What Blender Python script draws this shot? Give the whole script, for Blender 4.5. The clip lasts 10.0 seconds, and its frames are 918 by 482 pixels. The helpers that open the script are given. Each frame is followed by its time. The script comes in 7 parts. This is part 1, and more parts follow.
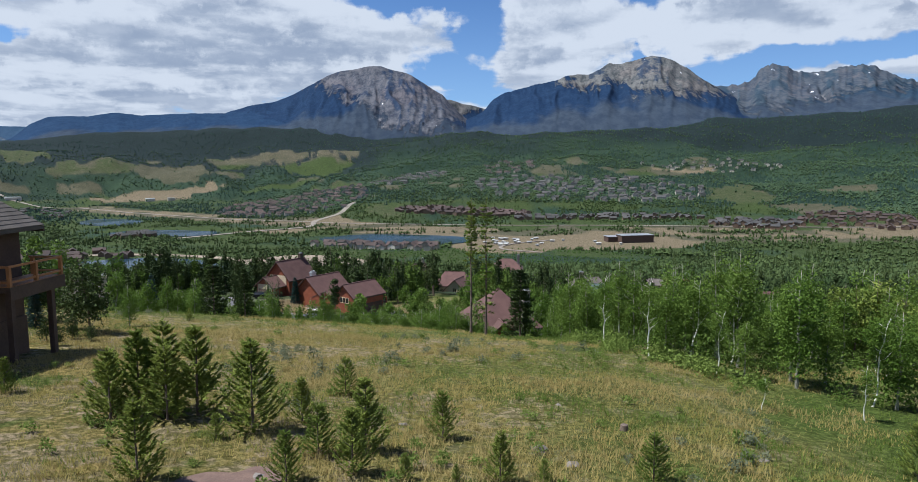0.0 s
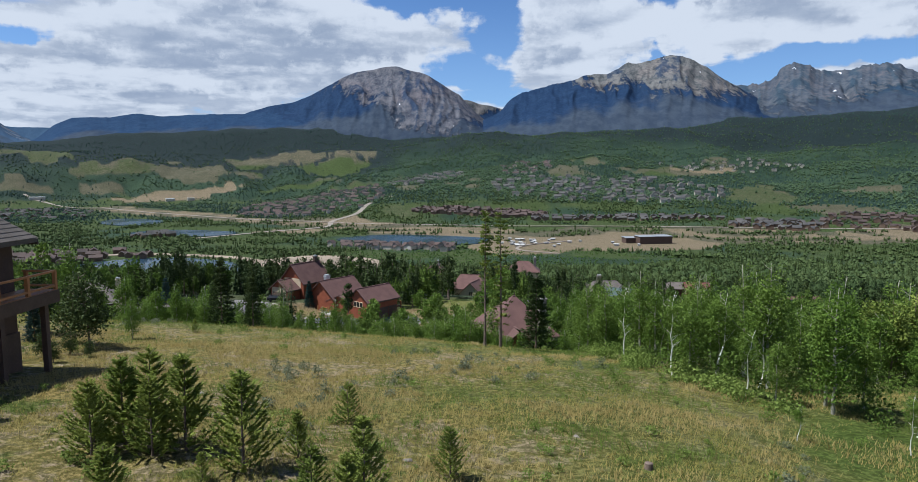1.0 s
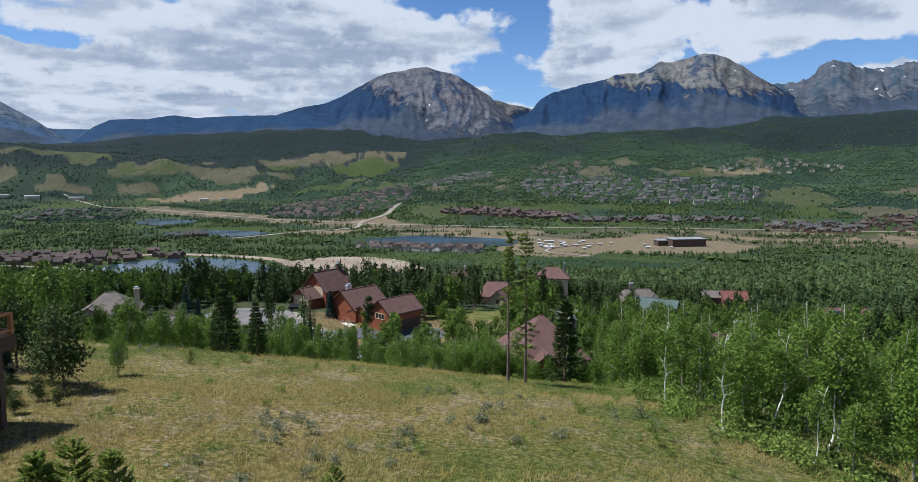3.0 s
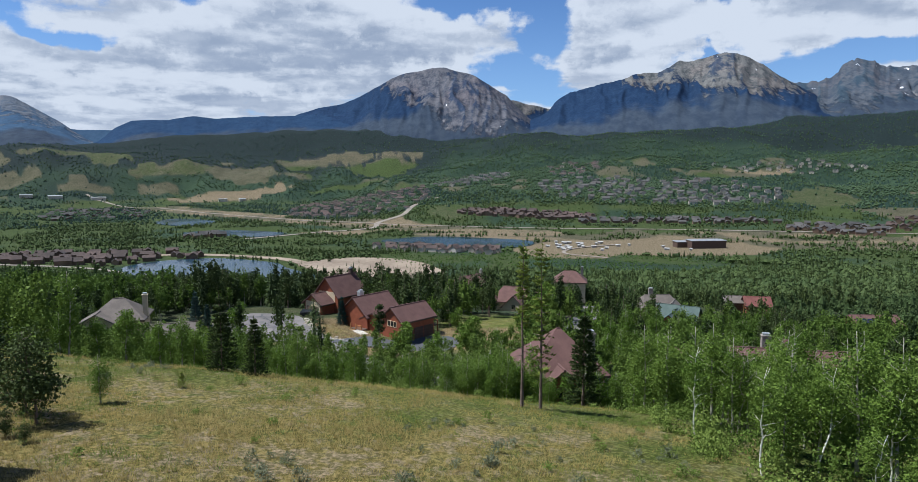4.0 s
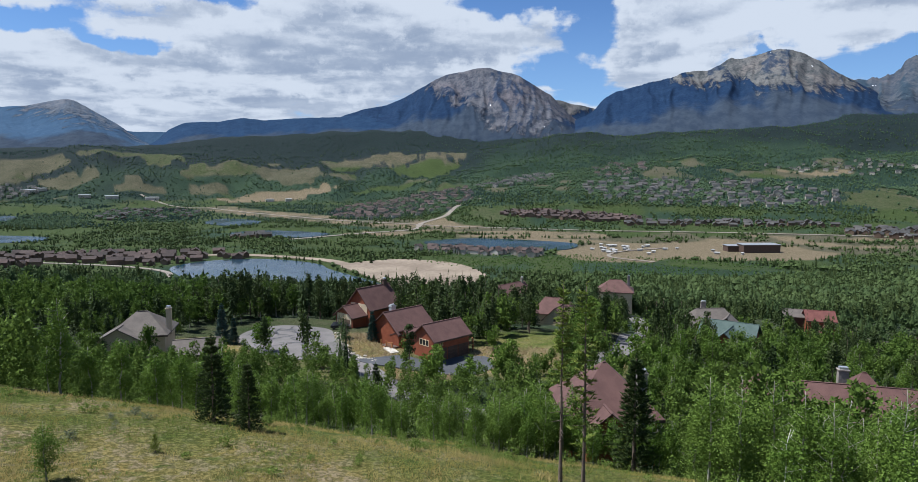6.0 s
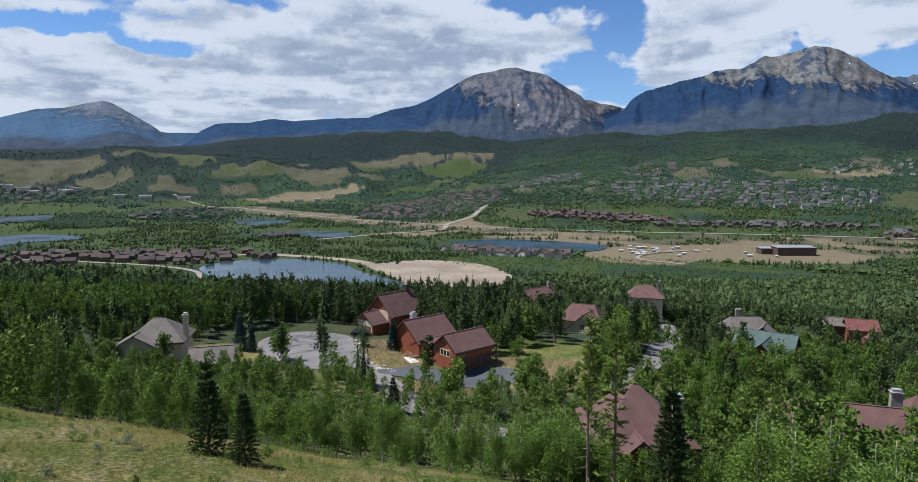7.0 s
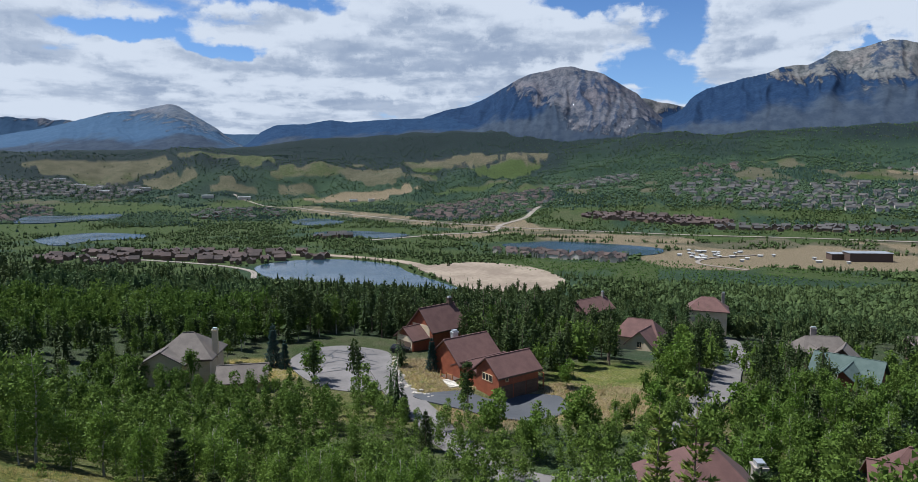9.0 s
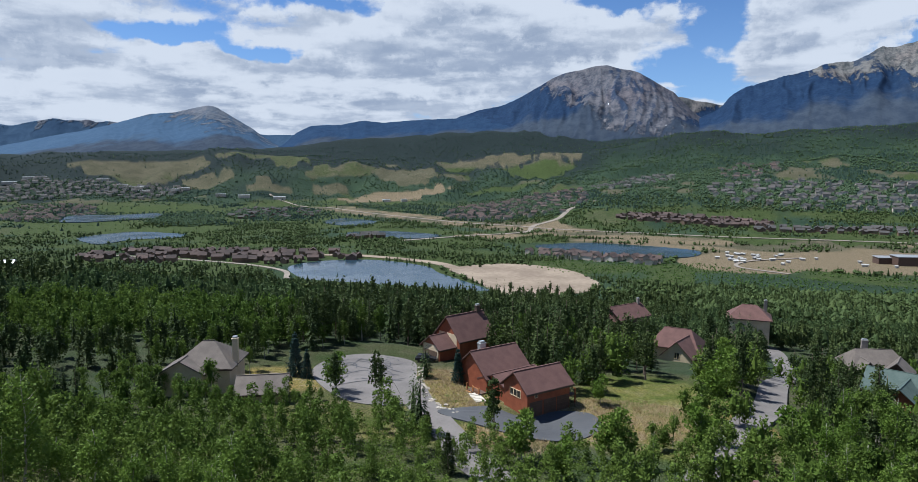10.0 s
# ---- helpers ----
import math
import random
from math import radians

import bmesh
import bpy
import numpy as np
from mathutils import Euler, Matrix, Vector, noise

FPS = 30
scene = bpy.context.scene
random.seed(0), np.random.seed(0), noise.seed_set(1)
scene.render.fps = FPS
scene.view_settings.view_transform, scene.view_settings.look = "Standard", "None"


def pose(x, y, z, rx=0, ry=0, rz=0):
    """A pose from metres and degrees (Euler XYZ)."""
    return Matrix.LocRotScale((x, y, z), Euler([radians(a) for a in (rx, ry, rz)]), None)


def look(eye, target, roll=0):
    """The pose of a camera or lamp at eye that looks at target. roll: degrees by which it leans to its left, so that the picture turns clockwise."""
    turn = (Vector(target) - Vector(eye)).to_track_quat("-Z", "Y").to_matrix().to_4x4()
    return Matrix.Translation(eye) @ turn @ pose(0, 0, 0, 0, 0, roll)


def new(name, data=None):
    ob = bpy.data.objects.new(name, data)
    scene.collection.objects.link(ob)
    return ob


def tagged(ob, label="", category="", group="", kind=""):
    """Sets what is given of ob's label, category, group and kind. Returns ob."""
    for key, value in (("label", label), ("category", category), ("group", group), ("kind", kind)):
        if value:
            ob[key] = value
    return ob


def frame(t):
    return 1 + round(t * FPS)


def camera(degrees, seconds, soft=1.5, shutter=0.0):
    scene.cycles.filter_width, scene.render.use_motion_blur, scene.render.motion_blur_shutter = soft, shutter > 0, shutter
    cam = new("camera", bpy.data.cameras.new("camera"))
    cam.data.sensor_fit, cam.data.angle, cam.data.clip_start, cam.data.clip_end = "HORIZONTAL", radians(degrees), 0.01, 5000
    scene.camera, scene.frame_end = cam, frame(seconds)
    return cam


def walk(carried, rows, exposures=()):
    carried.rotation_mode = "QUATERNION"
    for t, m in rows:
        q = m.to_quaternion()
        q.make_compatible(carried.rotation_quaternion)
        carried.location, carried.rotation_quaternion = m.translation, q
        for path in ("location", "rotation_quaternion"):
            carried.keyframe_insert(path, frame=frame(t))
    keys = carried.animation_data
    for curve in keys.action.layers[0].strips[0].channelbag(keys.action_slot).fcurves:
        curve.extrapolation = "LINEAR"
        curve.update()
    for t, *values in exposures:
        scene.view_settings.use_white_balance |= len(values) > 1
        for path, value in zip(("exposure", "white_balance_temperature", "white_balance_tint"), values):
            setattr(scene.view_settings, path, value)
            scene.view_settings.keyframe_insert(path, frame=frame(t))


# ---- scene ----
cam = camera(71.6, 10.0, soft=0.72)
# seconds, x, y, z, heading to the left, tilt
FLIGHT = [
    (0.0, -0.01, -0.03, 106.02, 0.00, -6.18),
    (0.5, 0.13, 1.14, 106.32, 0.76, -6.17),
    (1.0, 0.27, 2.26, 106.63, 1.51, -6.17),
    (1.5, 0.41, 3.47, 106.96, 2.22, -6.16),
    (2.0, 0.55, 4.83, 107.30, 2.80, -6.16),
    (2.5, 0.69, 6.39, 107.65, 3.44, -6.15),
    (4.0, 1.05, 12.14, 108.80, 5.67, -6.13),
    (4.5, 1.14, 14.33, 109.20, 6.51, -6.12),
    (5.0, 1.21, 16.60, 109.61, 7.49, -6.12),
    (5.5, 1.27, 18.92, 110.01, 8.43, -6.11),
    (7.0, 1.25, 26.06, 111.16, 12.03, -6.10),
    (7.5, 1.17, 28.50, 111.53, 13.05, -6.09),
    (8.0, 1.05, 30.99, 111.88, 14.15, -6.09),
    (8.5, 0.87, 33.53, 112.23, 15.45, -6.09),
    (9.0, 0.63, 36.12, 112.58, 16.84, -6.09),
    (9.5, 0.32, 38.75, 112.94, 18.19, -6.09),
    (10.0, -0.07, 41.38, 113.33, 19.79, -6.09),]
walk(cam, [(t, pose(x, y, z, 90 + tilt, 0, turn)) for t, x, y, z, turn, tilt in FLIGHT], exposures=[(0.0, 0.66, 5800, 8), (10.0, 0.66, 5800, 8)])

# ---- world and sun ----
SUN_EL, SUN_AZ = radians(62), radians(-93)  # azimuth from the view's first heading, to its right
sun_way = Vector((math.sin(SUN_AZ) * math.cos(SUN_EL), math.cos(SUN_AZ) * math.cos(SUN_EL), math.sin(SUN_EL)))
sun_data = bpy.data.lights.new("sun", "SUN")
sun_data.energy, sun_data.angle, sun_data.color = 5.0, radians(0.5), (1.0, 0.95, 0.87)
sun = new("sun", sun_data)
sun.matrix_world = look(sun_way * 3000, (0, 0, 0))


class Nodes:
    """A small writer of node trees."""

    def __init__(self, tree):
        self.tree = tree
        tree.nodes.clear()

    def add(self, kind, **sockets):
        node = self.tree.nodes.new(kind)
        for key, value in sockets.items():
            self.put(node.inputs[key.replace("_", " ")], value)
        return node

    def put(self, socket, value):
        if isinstance(value, bpy.types.NodeSocket):
            self.tree.links.new(value, socket)
        else:
            socket.default_value = value

    def math(self, op, a, b=0.0, clamp=False):
        node = self.tree.nodes.new("ShaderNodeMath")
        node.operation, node.use_clamp = op, clamp
        self.put(node.inputs[0], a)
        self.put(node.inputs[1], b)
        return node.outputs[0]

    def vmath(self, op, a, b=(0, 0, 0)):
        node = self.tree.nodes.new("ShaderNodeVectorMath")
        node.operation = op
        self.put(node.inputs[0], a)
        self.put(node.inputs[1], b)
        return node.outputs[0]

    def noise(self, vector, scale, detail=4.0, rough=0.55, distortion=0.0):
        node = self.add("ShaderNodeTexNoise", Vector=vector, Scale=scale, Detail=detail, Roughness=rough, Distortion=distortion)
        return node.outputs["Fac"]

    def ramp(self, value, low, high, to0=0.0, to1=1.0):
        node = self.tree.nodes.new("ShaderNodeMapRange")
        node.interpolation_type = "SMOOTHSTEP"
        for key, v in (("Value", value), ("From Min", low), ("From Max", high), ("To Min", to0), ("To Max", to1)):
            self.put(node.inputs[key], v)
        return node.outputs["Result"]

    def mix(self, fac, a, b, blend="MIX"):
        node = self.tree.nodes.new("ShaderNodeMix")
        node.data_type, node.blend_type = "RGBA", blend
        self.put(node.inputs["Factor"], fac)
        self.put(node.inputs[6], a if isinstance(a, bpy.types.NodeSocket) else (*a, 1))
        self.put(node.inputs[7], b if isinstance(b, bpy.types.NodeSocket) else (*b, 1))
        return node.outputs[2]


# openings of blue sky and heaped clouds over the mountains: turn and rise (radians), half-widths
BLUE_GAPS = ((-0.09, 0.248, 0.09, 0.020), (0.02, 0.245, 0.05, 0.018), (0.045, 0.208, 0.045, 0.022), (-0.01, 0.145, 0.06, 0.035), (0.30, 0.258, 0.06, 0.02), (0.265, 0.170, 0.016, 0.014), (0.42, 0.150, 0.07, 0.02), (0.52, 0.160, 0.09, 0.016), (0.62, 0.155, 0.06, 0.014), (-0.64, 0.176, 0.06, 0.009), (-0.76, 0.192, 0.07, 0.010), (-0.55, 0.246, 0.08, 0.012))
CLOUD_HEAPS = ((0.13, 0.205, 0.09, 0.05), (0.10, 0.155, 0.07, 0.03), (0.22, 0.235, 0.10, 0.04), (0.44, 0.225, 0.12, 0.035), (0.60, 0.215, 0.14, 0.035), (-0.16, 0.17, 0.10, 0.05), (-0.75, 0.12, 0.3, 0.05), (-0.04, 0.238, 0.025, 0.012), (-0.30, 0.20, 0.22, 0.10), (-0.60, 0.13, 0.25, 0.04), (0.63, 0.125, 0.10, 0.02))


def make_world():
    world = bpy.data.worlds.new("sky")
    world.use_nodes = True
    n = Nodes(world.node_tree)
    sky = n.tree.nodes.new("ShaderNodeTexSky")
    sky.sky_type, sky.sun_disc = "NISHITA", False
    sky.sun_elevation, sky.sun_rotation = SUN_EL, SUN_AZ
    sky.altitude, sky.air_density, sky.dust_density = 2700, 1.0, 0.6
    way = n.add("ShaderNodeTexCoord").outputs["Generated"]
    axis = n.add("ShaderNodeSeparateXYZ", Vector=way)
    up = n.math("MAXIMUM", axis.outputs["Z"], 0.0)
    curl = n.noise(way, 22.0, 5.0, 0.6)

    def deck(lift):
        """Thickness of the broken cloud deck, seen from below towards the horizon."""
        high = n.math("ADD", up, 0.10 + lift)
        flat = n.add("ShaderNodeCombineXYZ", X=n.math("DIVIDE", axis.outputs["X"], high), Y=n.math("DIVIDE", axis.outputs["Y"], high), Z=n.math("MULTIPLY", curl, 0.55)).outputs[0]
        return n.math("ADD", n.math("MULTIPLY", n.noise(flat, 0.95, 2.0, 0.5), 0.55), n.math("MULTIPLY", n.noise(flat, 2.2, 7.0, 0.52, 0.2), 0.62))

    body, over = deck(0.0), deck(0.03)
    spot = n.add("ShaderNodeCombineXYZ", X=n.math("ARCTAN2", axis.outputs["X"], axis.outputs["Y"]), Y=axis.outputs["Z"], Z=0.0).outputs[0]
    ragged = n.vmath("ADD", spot, n.vmath("MULTIPLY", n.vmath("SUBTRACT", n.add("ShaderNodeTexNoise", Vector=spot, Scale=16.0, Detail=6.0).outputs["Color"], (0.5, 0.5, 0.5)), (0.16, 0.07, 0.0)))
    bias = 0.03
    for group, amount in ((CLOUD_HEAPS, 0.12), (BLUE_GAPS, -0.25)):
        for turn, rise, wide, tall in group:
            off = n.vmath("MULTIPLY", n.vmath("SUBTRACT", ragged, (turn, rise, 0.0)), (1 / wide, 1 / tall, 0.0))
            far = n.tree.nodes.new("ShaderNodeVectorMath")
            far.operation = "LENGTH"
            n.put(far.inputs[0], off)
            bias = n.math("ADD", bias, n.ramp(far.outputs["Value"], 1.9, 0.1, 0.0, amount))
    dens = n.math("ADD", body, bias)
    dens = n.math("SUBTRACT", dens, n.ramp(up, 0.27, 0.52, 0.0, 0.26))
    cover = n.ramp(dens, 0.50, 0.63)
    thick = n.ramp(dens, 0.62, 0.86)
    lit = n.ramp(n.math("SUBTRACT", body, over), -0.13, 0.13)
    tone = n.math("SUBTRACT", n.math("ADD", n.math("MULTIPLY", lit, 0.85), 0.42), n.math("MULTIPLY", thick, 0.36))
    tone = n.math("ADD", tone, n.math("MULTIPLY", n.math("SUBTRACT", curl, 0.5), 0.45))
    cloud = n.mix(n.ramp(tone, 0.05, 0.95), (0.29, 0.335, 0.42), (0.60, 0.62, 0.66))
    clear = n.mix(1.0, sky.outputs[0], (0.070, 0.086, 0.105), "MULTIPLY")
    hazy = n.mix(n.ramp(up, 0.0, 0.30, 0.45, 0.0), clear, (0.34, 0.49, 0.64))
    colour = n.mix(cover, hazy, cloud)
    back = n.add("ShaderNodeBackground", Color=colour, Strength=0.735)
    n.add("ShaderNodeOutputWorld", Surface=back.outputs[0])
    scene.world = world


make_world()


# ---- materials ----
def material(name, rough=0.8, metal=0.0):
    mat = bpy.data.materials.new(name)
    mat.use_nodes = True
    n = Nodes(mat.node_tree)
    shader = n.add("ShaderNodeBsdfPrincipled", Roughness=rough, Metallic=metal)
    n.add("ShaderNodeOutputMaterial", Surface=shader.outputs[0])
    return mat, n, shader


def bump(n, shader, height, strength=0.5, distance=0.05):
    node = n.add("ShaderNodeBump", Height=height, Strength=strength, Distance=distance)
    n.put(shader.inputs["Normal"], node.outputs[0])


def simple(name, a, b, scale, rough=0.8, metal=0.0, fine=8.0, bumps=0.3, distance=0.02, island=0.0, objvar=0.0):
    """Two tones over two scales of grain, with relief and wear."""
    mat, n, shader = material(name, rough, metal)
    where = n.add("ShaderNodeNewGeometry")
    spot = where.outputs["Position"]
    coarse = n.noise(spot, scale, 5.0)
    grain = n.noise(spot, scale * fine, 4.0, 0.65)
    colour = n.mix(n.ramp(n.math("ADD", n.math("MULTIPLY", coarse, 0.6), n.math("MULTIPLY", grain, 0.4)), 0.35, 0.65), a, b)
    if island:
        colour = n.mix(n.math("MULTIPLY", where.outputs["Random Per Island"], island), colour, (0.0, 0.0, 0.0))
    if objvar:
        rnd = n.add("ShaderNodeObjectInfo").outputs["Random"]
        colour = n.mix(n.math("MULTIPLY", rnd, objvar), colour, (0.0, 0.0, 0.0))
    n.put(shader.inputs["Base Color"], colour)
    if bumps:
        bump(n, shader, grain, bumps, distance)
    return mat


def leafy(name, a, b, c, patch=0.12, rough=0.6, sheen=0.25):
    """Foliage: tone by stand, by leaf, and some light through the leaf."""
    mat, n, shader = material(name, rough)
    where = n.add("ShaderNodeNewGeometry")
    stand = n.noise(where.outputs["Position"], patch, 3.0)
    rnd = n.add("ShaderNodeObjectInfo").outputs["Random"]
    mixed = n.mix(n.ramp(n.math("ADD", stand, n.math("MULTIPLY", rnd, 0.25)), 0.40, 0.78), a, b)
    mixed = n.mix(n.math("MULTIPLY", where.outputs["Random Per Island"], 0.55), mixed, c)
    n.put(shader.inputs["Base Color"], mixed)
    shader.inputs["Specular IOR Level"].default_value = 0.06
    thin = n.add("ShaderNodeBsdfTranslucent", Color=mixed)
    both = n.add("ShaderNodeMixShader", Fac=sheen)
    n.put(both.inputs[1], shader.outputs[0])
    n.put(both.inputs[2], thin.outputs[0])
    for node in n.tree.nodes:
        if node.bl_idname == "ShaderNodeOutputMaterial":
            n.put(node.inputs["Surface"], both.outputs[0])
    return mat


def ground_material():
    mat, n, shader = material("ground_cover", 0.95)
    spot = n.add("ShaderNodeNewGeometry").outputs["Position"]
    zone = n.add("ShaderNodeAttribute")
    zone.attribute_name = "zone"
    z = n.add("ShaderNodeSeparateColor", Color=zone.outputs["Color"])
    wood, dry, bare = z.outputs[0], z.outputs[1], z.outputs[2]
    small = n.noise(spot, 0.9, 6.0, 0.6)
    tiny = n.noise(spot, 9.0, 5.0, 0.7)
    wide = n.noise(spot, 0.11, 6.0, 0.6)
    far = n.noise(spot, 0.006, 5.0)
    lush = n.mix(n.ramp(wide, 0.35, 0.65), (0.105, 0.145, 0.032), (0.165, 0.185, 0.052))
    straw = n.mix(n.ramp(small, 0.35, 0.65), (0.310, 0.238, 0.098), (0.205, 0.182, 0.058))
    straw = n.mix(n.ramp(n.noise(spot, 0.23, 5.0, 0.6), 0.52, 0.66), straw, (0.31, 0.225, 0.085))
    straw = n.mix(n.ramp(n.math("ADD", small, n.math("MULTIPLY", wide, 0.6)), 0.80, 0.90), straw, (0.33, 0.255, 0.165))
    straw = n.mix(n.ramp(n.noise(spot, 0.42, 5.0, 0.65), 0.55, 0.67), straw, (0.135, 0.155, 0.042))
    grass = n.mix(n.ramp(n.math("ADD", dry, n.math("SUBTRACT", wide, 0.5)), 0.25, 0.75), lush, straw)
    field = n.add("ShaderNodeAttribute")
    field.attribute_name = "field"
    pasture = n.mix(n.ramp(wide, 0.3, 0.7), (0.046, 0.070, 0.024), (0.080, 0.106, 0.036))
    steppe = n.mix(n.ramp(n.noise(spot, 0.02, 5.0), 0.3, 0.7), (0.092, 0.088, 0.060), (0.140, 0.124, 0.092))
    outland = n.mix(n.ramp(n.math("ADD", dry, n.math("SUBTRACT", wide, 0.5)), 0.25, 0.75), pasture, steppe)
    grass = n.mix(field.outputs["Fac"], grass, outland)
    soil = n.mix(small, (0.27, 0.21, 0.155), (0.20, 0.15, 0.11))
    # wooded ground: the canopy's own shadow is part of this colour
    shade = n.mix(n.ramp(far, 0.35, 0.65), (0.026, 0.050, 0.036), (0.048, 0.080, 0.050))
    # far wooded ground tinted blue-grey: haze laid into its colour
    hazed_woods = n.mix(n.ramp(wide, 0.35, 0.65), (0.015, 0.026, 0.032), (0.024, 0.037, 0.041))
    shade = n.mix(zone.outputs["Alpha"], shade, hazed_woods)
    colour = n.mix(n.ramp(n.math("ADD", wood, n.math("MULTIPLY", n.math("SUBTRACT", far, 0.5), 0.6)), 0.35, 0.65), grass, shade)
    colour = n.mix(n.ramp(n.math("ADD", bare, n.math("MULTIPLY", n.math("SUBTRACT", wide, 0.5), 0.5)), 0.35, 0.65), colour, soil)
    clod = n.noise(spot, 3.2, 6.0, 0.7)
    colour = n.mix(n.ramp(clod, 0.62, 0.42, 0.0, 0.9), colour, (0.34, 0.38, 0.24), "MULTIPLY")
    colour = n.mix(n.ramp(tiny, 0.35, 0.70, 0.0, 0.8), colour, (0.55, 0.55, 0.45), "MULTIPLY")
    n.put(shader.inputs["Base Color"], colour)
    shader.inputs["Specular IOR Level"].default_value = 0.1
    bump(n, shader, n.math("ADD", tiny, n.math("ADD", n.math("MULTIPLY", small, 1.5), n.math("MULTIPLY", clod, 1.5))), 0.9, 0.16)
    return mat


def mountain_material(name, rock_a, rock_b, wood_a, wood_b, snow=0.70):
    """Dark woods low down, bare rock with talus gullies and old snow above the tree line."""
    mat, n, shader = material(name, 0.95)
    spot = n.add("ShaderNodeNewGeometry").outputs["Position"]
    zone = n.add("ShaderNodeAttribute")
    zone.attribute_name = "zone"
    z = n.add("ShaderNodeSeparateColor", Color=zone.outputs["Color"])
    bare, gully = z.outputs[0], z.outputs[1]
    fall = n.vmath("MULTIPLY", spot, (1.0, 0.50, 0.62))  # drawn out down the fall line
    big = n.noise(fall, 0.004, 6.0, 0.6)
    mid = n.noise(fall, 0.020, 6.0, 0.68)
    fine = n.noise(fall, 0.075, 5.0, 0.7)
    rock = n.mix(n.ramp(n.math("ADD", n.math("MULTIPLY", mid, 0.6), n.math("MULTIPLY", fine, 0.4)), 0.38, 0.62), rock_a, rock_b)
    rock = n.mix(n.ramp(big, 0.48, 0.62, 0.0, 0.5), rock, n.mix(1.0, rock, (1.22, 1.05, 1.0), "MULTIPLY"))
    chute = n.math("ADD", gully, n.math("MULTIPLY", n.math("SUBTRACT", mid, 0.5), 0.9))
    rock = n.mix(n.ramp(chute, 0.62, 0.84, 0.0, 0.7), rock, (0.22, 0.21, 0.21))
    rock = n.mix(n.ramp(chute, 0.30, 0.14, 0.0, 0.7), rock, wood_b)
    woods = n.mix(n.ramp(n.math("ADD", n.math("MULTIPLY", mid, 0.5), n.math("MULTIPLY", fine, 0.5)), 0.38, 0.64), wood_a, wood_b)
    # the lowest woods greyed as if by haze, up the slope by channel 2
    hazed_woods = n.mix(n.ramp(mid, 0.35, 0.65), (0.025, 0.036, 0.056), (0.039, 0.052, 0.072))
    woods = n.mix(n.ramp(n.math("ADD", z.outputs[2], n.math("MULTIPLY", n.math("SUBTRACT", big, 0.5), 0.9)), 0.26, 0.46), hazed_woods, woods)
    finger = n.noise(n.vmath("MULTIPLY", spot, (1.0, 0.16, 0.20)), 0.030, 5.0, 0.65)
    edge = n.math("ADD", bare, n.math("MULTIPLY", n.math("SUBTRACT", finger, 0.5), 2.4))
    edge = n.math("ADD", edge, n.math("ADD", n.math("MULTIPLY", n.math("SUBTRACT", big, 0.5), 0.8), n.math("MULTIPLY", n.math("SUBTRACT", mid, 0.5), 1.2)))
    edge = n.math("ADD", edge, n.math("MULTIPLY", n.math("SUBTRACT", chute, 0.45), 0.7))
    colour = n.mix(n.ramp(edge, 0.36, 0.72), woods, rock)
    patch = n.noise(n.vmath("MULTIPLY", spot, (1.0, 0.35, 0.55)), 0.017, 4.0, 0.55)
    white = n.math("MULTIPLY", n.ramp(n.math("ADD", patch, n.math("MULTIPLY", n.math("SUBTRACT", gully, 0.5), 0.10)), snow, snow + 0.02), n.ramp(edge, 0.75, 0.95))
    colour = n.mix(white, colour, (0.78, 0.80, 0.84))
    n.put(shader.inputs["Base Color"], colour)
    shader.inputs["Specular IOR Level"].default_value = 0.05
    bump(n, shader, n.math("MULTIPLY", n.math("ADD", n.math("ADD", mid, big), n.math("MULTIPLY", fine, 0.4)), n.ramp(edge, 0.3, 0.9, 0.3, 1.0)), 0.7, 24.0)
    return mat


def water_material():
    mat, n, shader = material("lake_water", 0.06)
    spot = n.add("ShaderNodeNewGeometry").outputs["Position"]
    ripple = n.noise(n.vmath("MULTIPLY", spot, (1.0, 0.6, 1.0)), 0.5, 3.0)
    calm = n.noise(spot, 0.012, 3.0)
    n.put(shader.inputs["Base Color"], n.mix(calm, (0.018, 0.040, 0.062), (0.028, 0.056, 0.082)))
    n.put(shader.inputs["Roughness"], n.ramp(calm, 0.4, 0.6, 0.10, 0.22))
    bump(n, shader, ripple, 0.32, 0.3)
    return mat


GROUND = ground_material()
WATER = water_material()
ASPEN_LEAF = leafy("aspen_leaf", (0.096, 0.160, 0.024), (0.152, 0.222, 0.042), (0.048, 0.088, 0.013), 0.10, 0.5, 0.32)
PINE_NEEDLE = leafy("pine_needle", (0.165, 0.215, 0.042), (0.265, 0.305, 0.066), (0.066, 0.100, 0.020), 0.3, 0.6, 0.28)
# distant foliage tones, bluer and duller: aerial haze mixed into the colour
HAZY_HILL_LEAF = leafy("hazy_hill_leaf", (0.058, 0.098, 0.054), (0.090, 0.132, 0.066), (0.040, 0.072, 0.042), 0.018, 0.6, 0.2)
HAZY_VALLEY_LEAF = leafy("hazy_valley_leaf", (0.058, 0.092, 0.034), (0.092, 0.128, 0.044), (0.040, 0.064, 0.024), 0.018, 0.6, 0.25)
HAZY_HILL_NEEDLE = leafy("hazy_hill_needle", (0.031, 0.058, 0.046), (0.054, 0.088, 0.060), (0.017, 0.035, 0.029), 0.05, 0.6, 0.1)
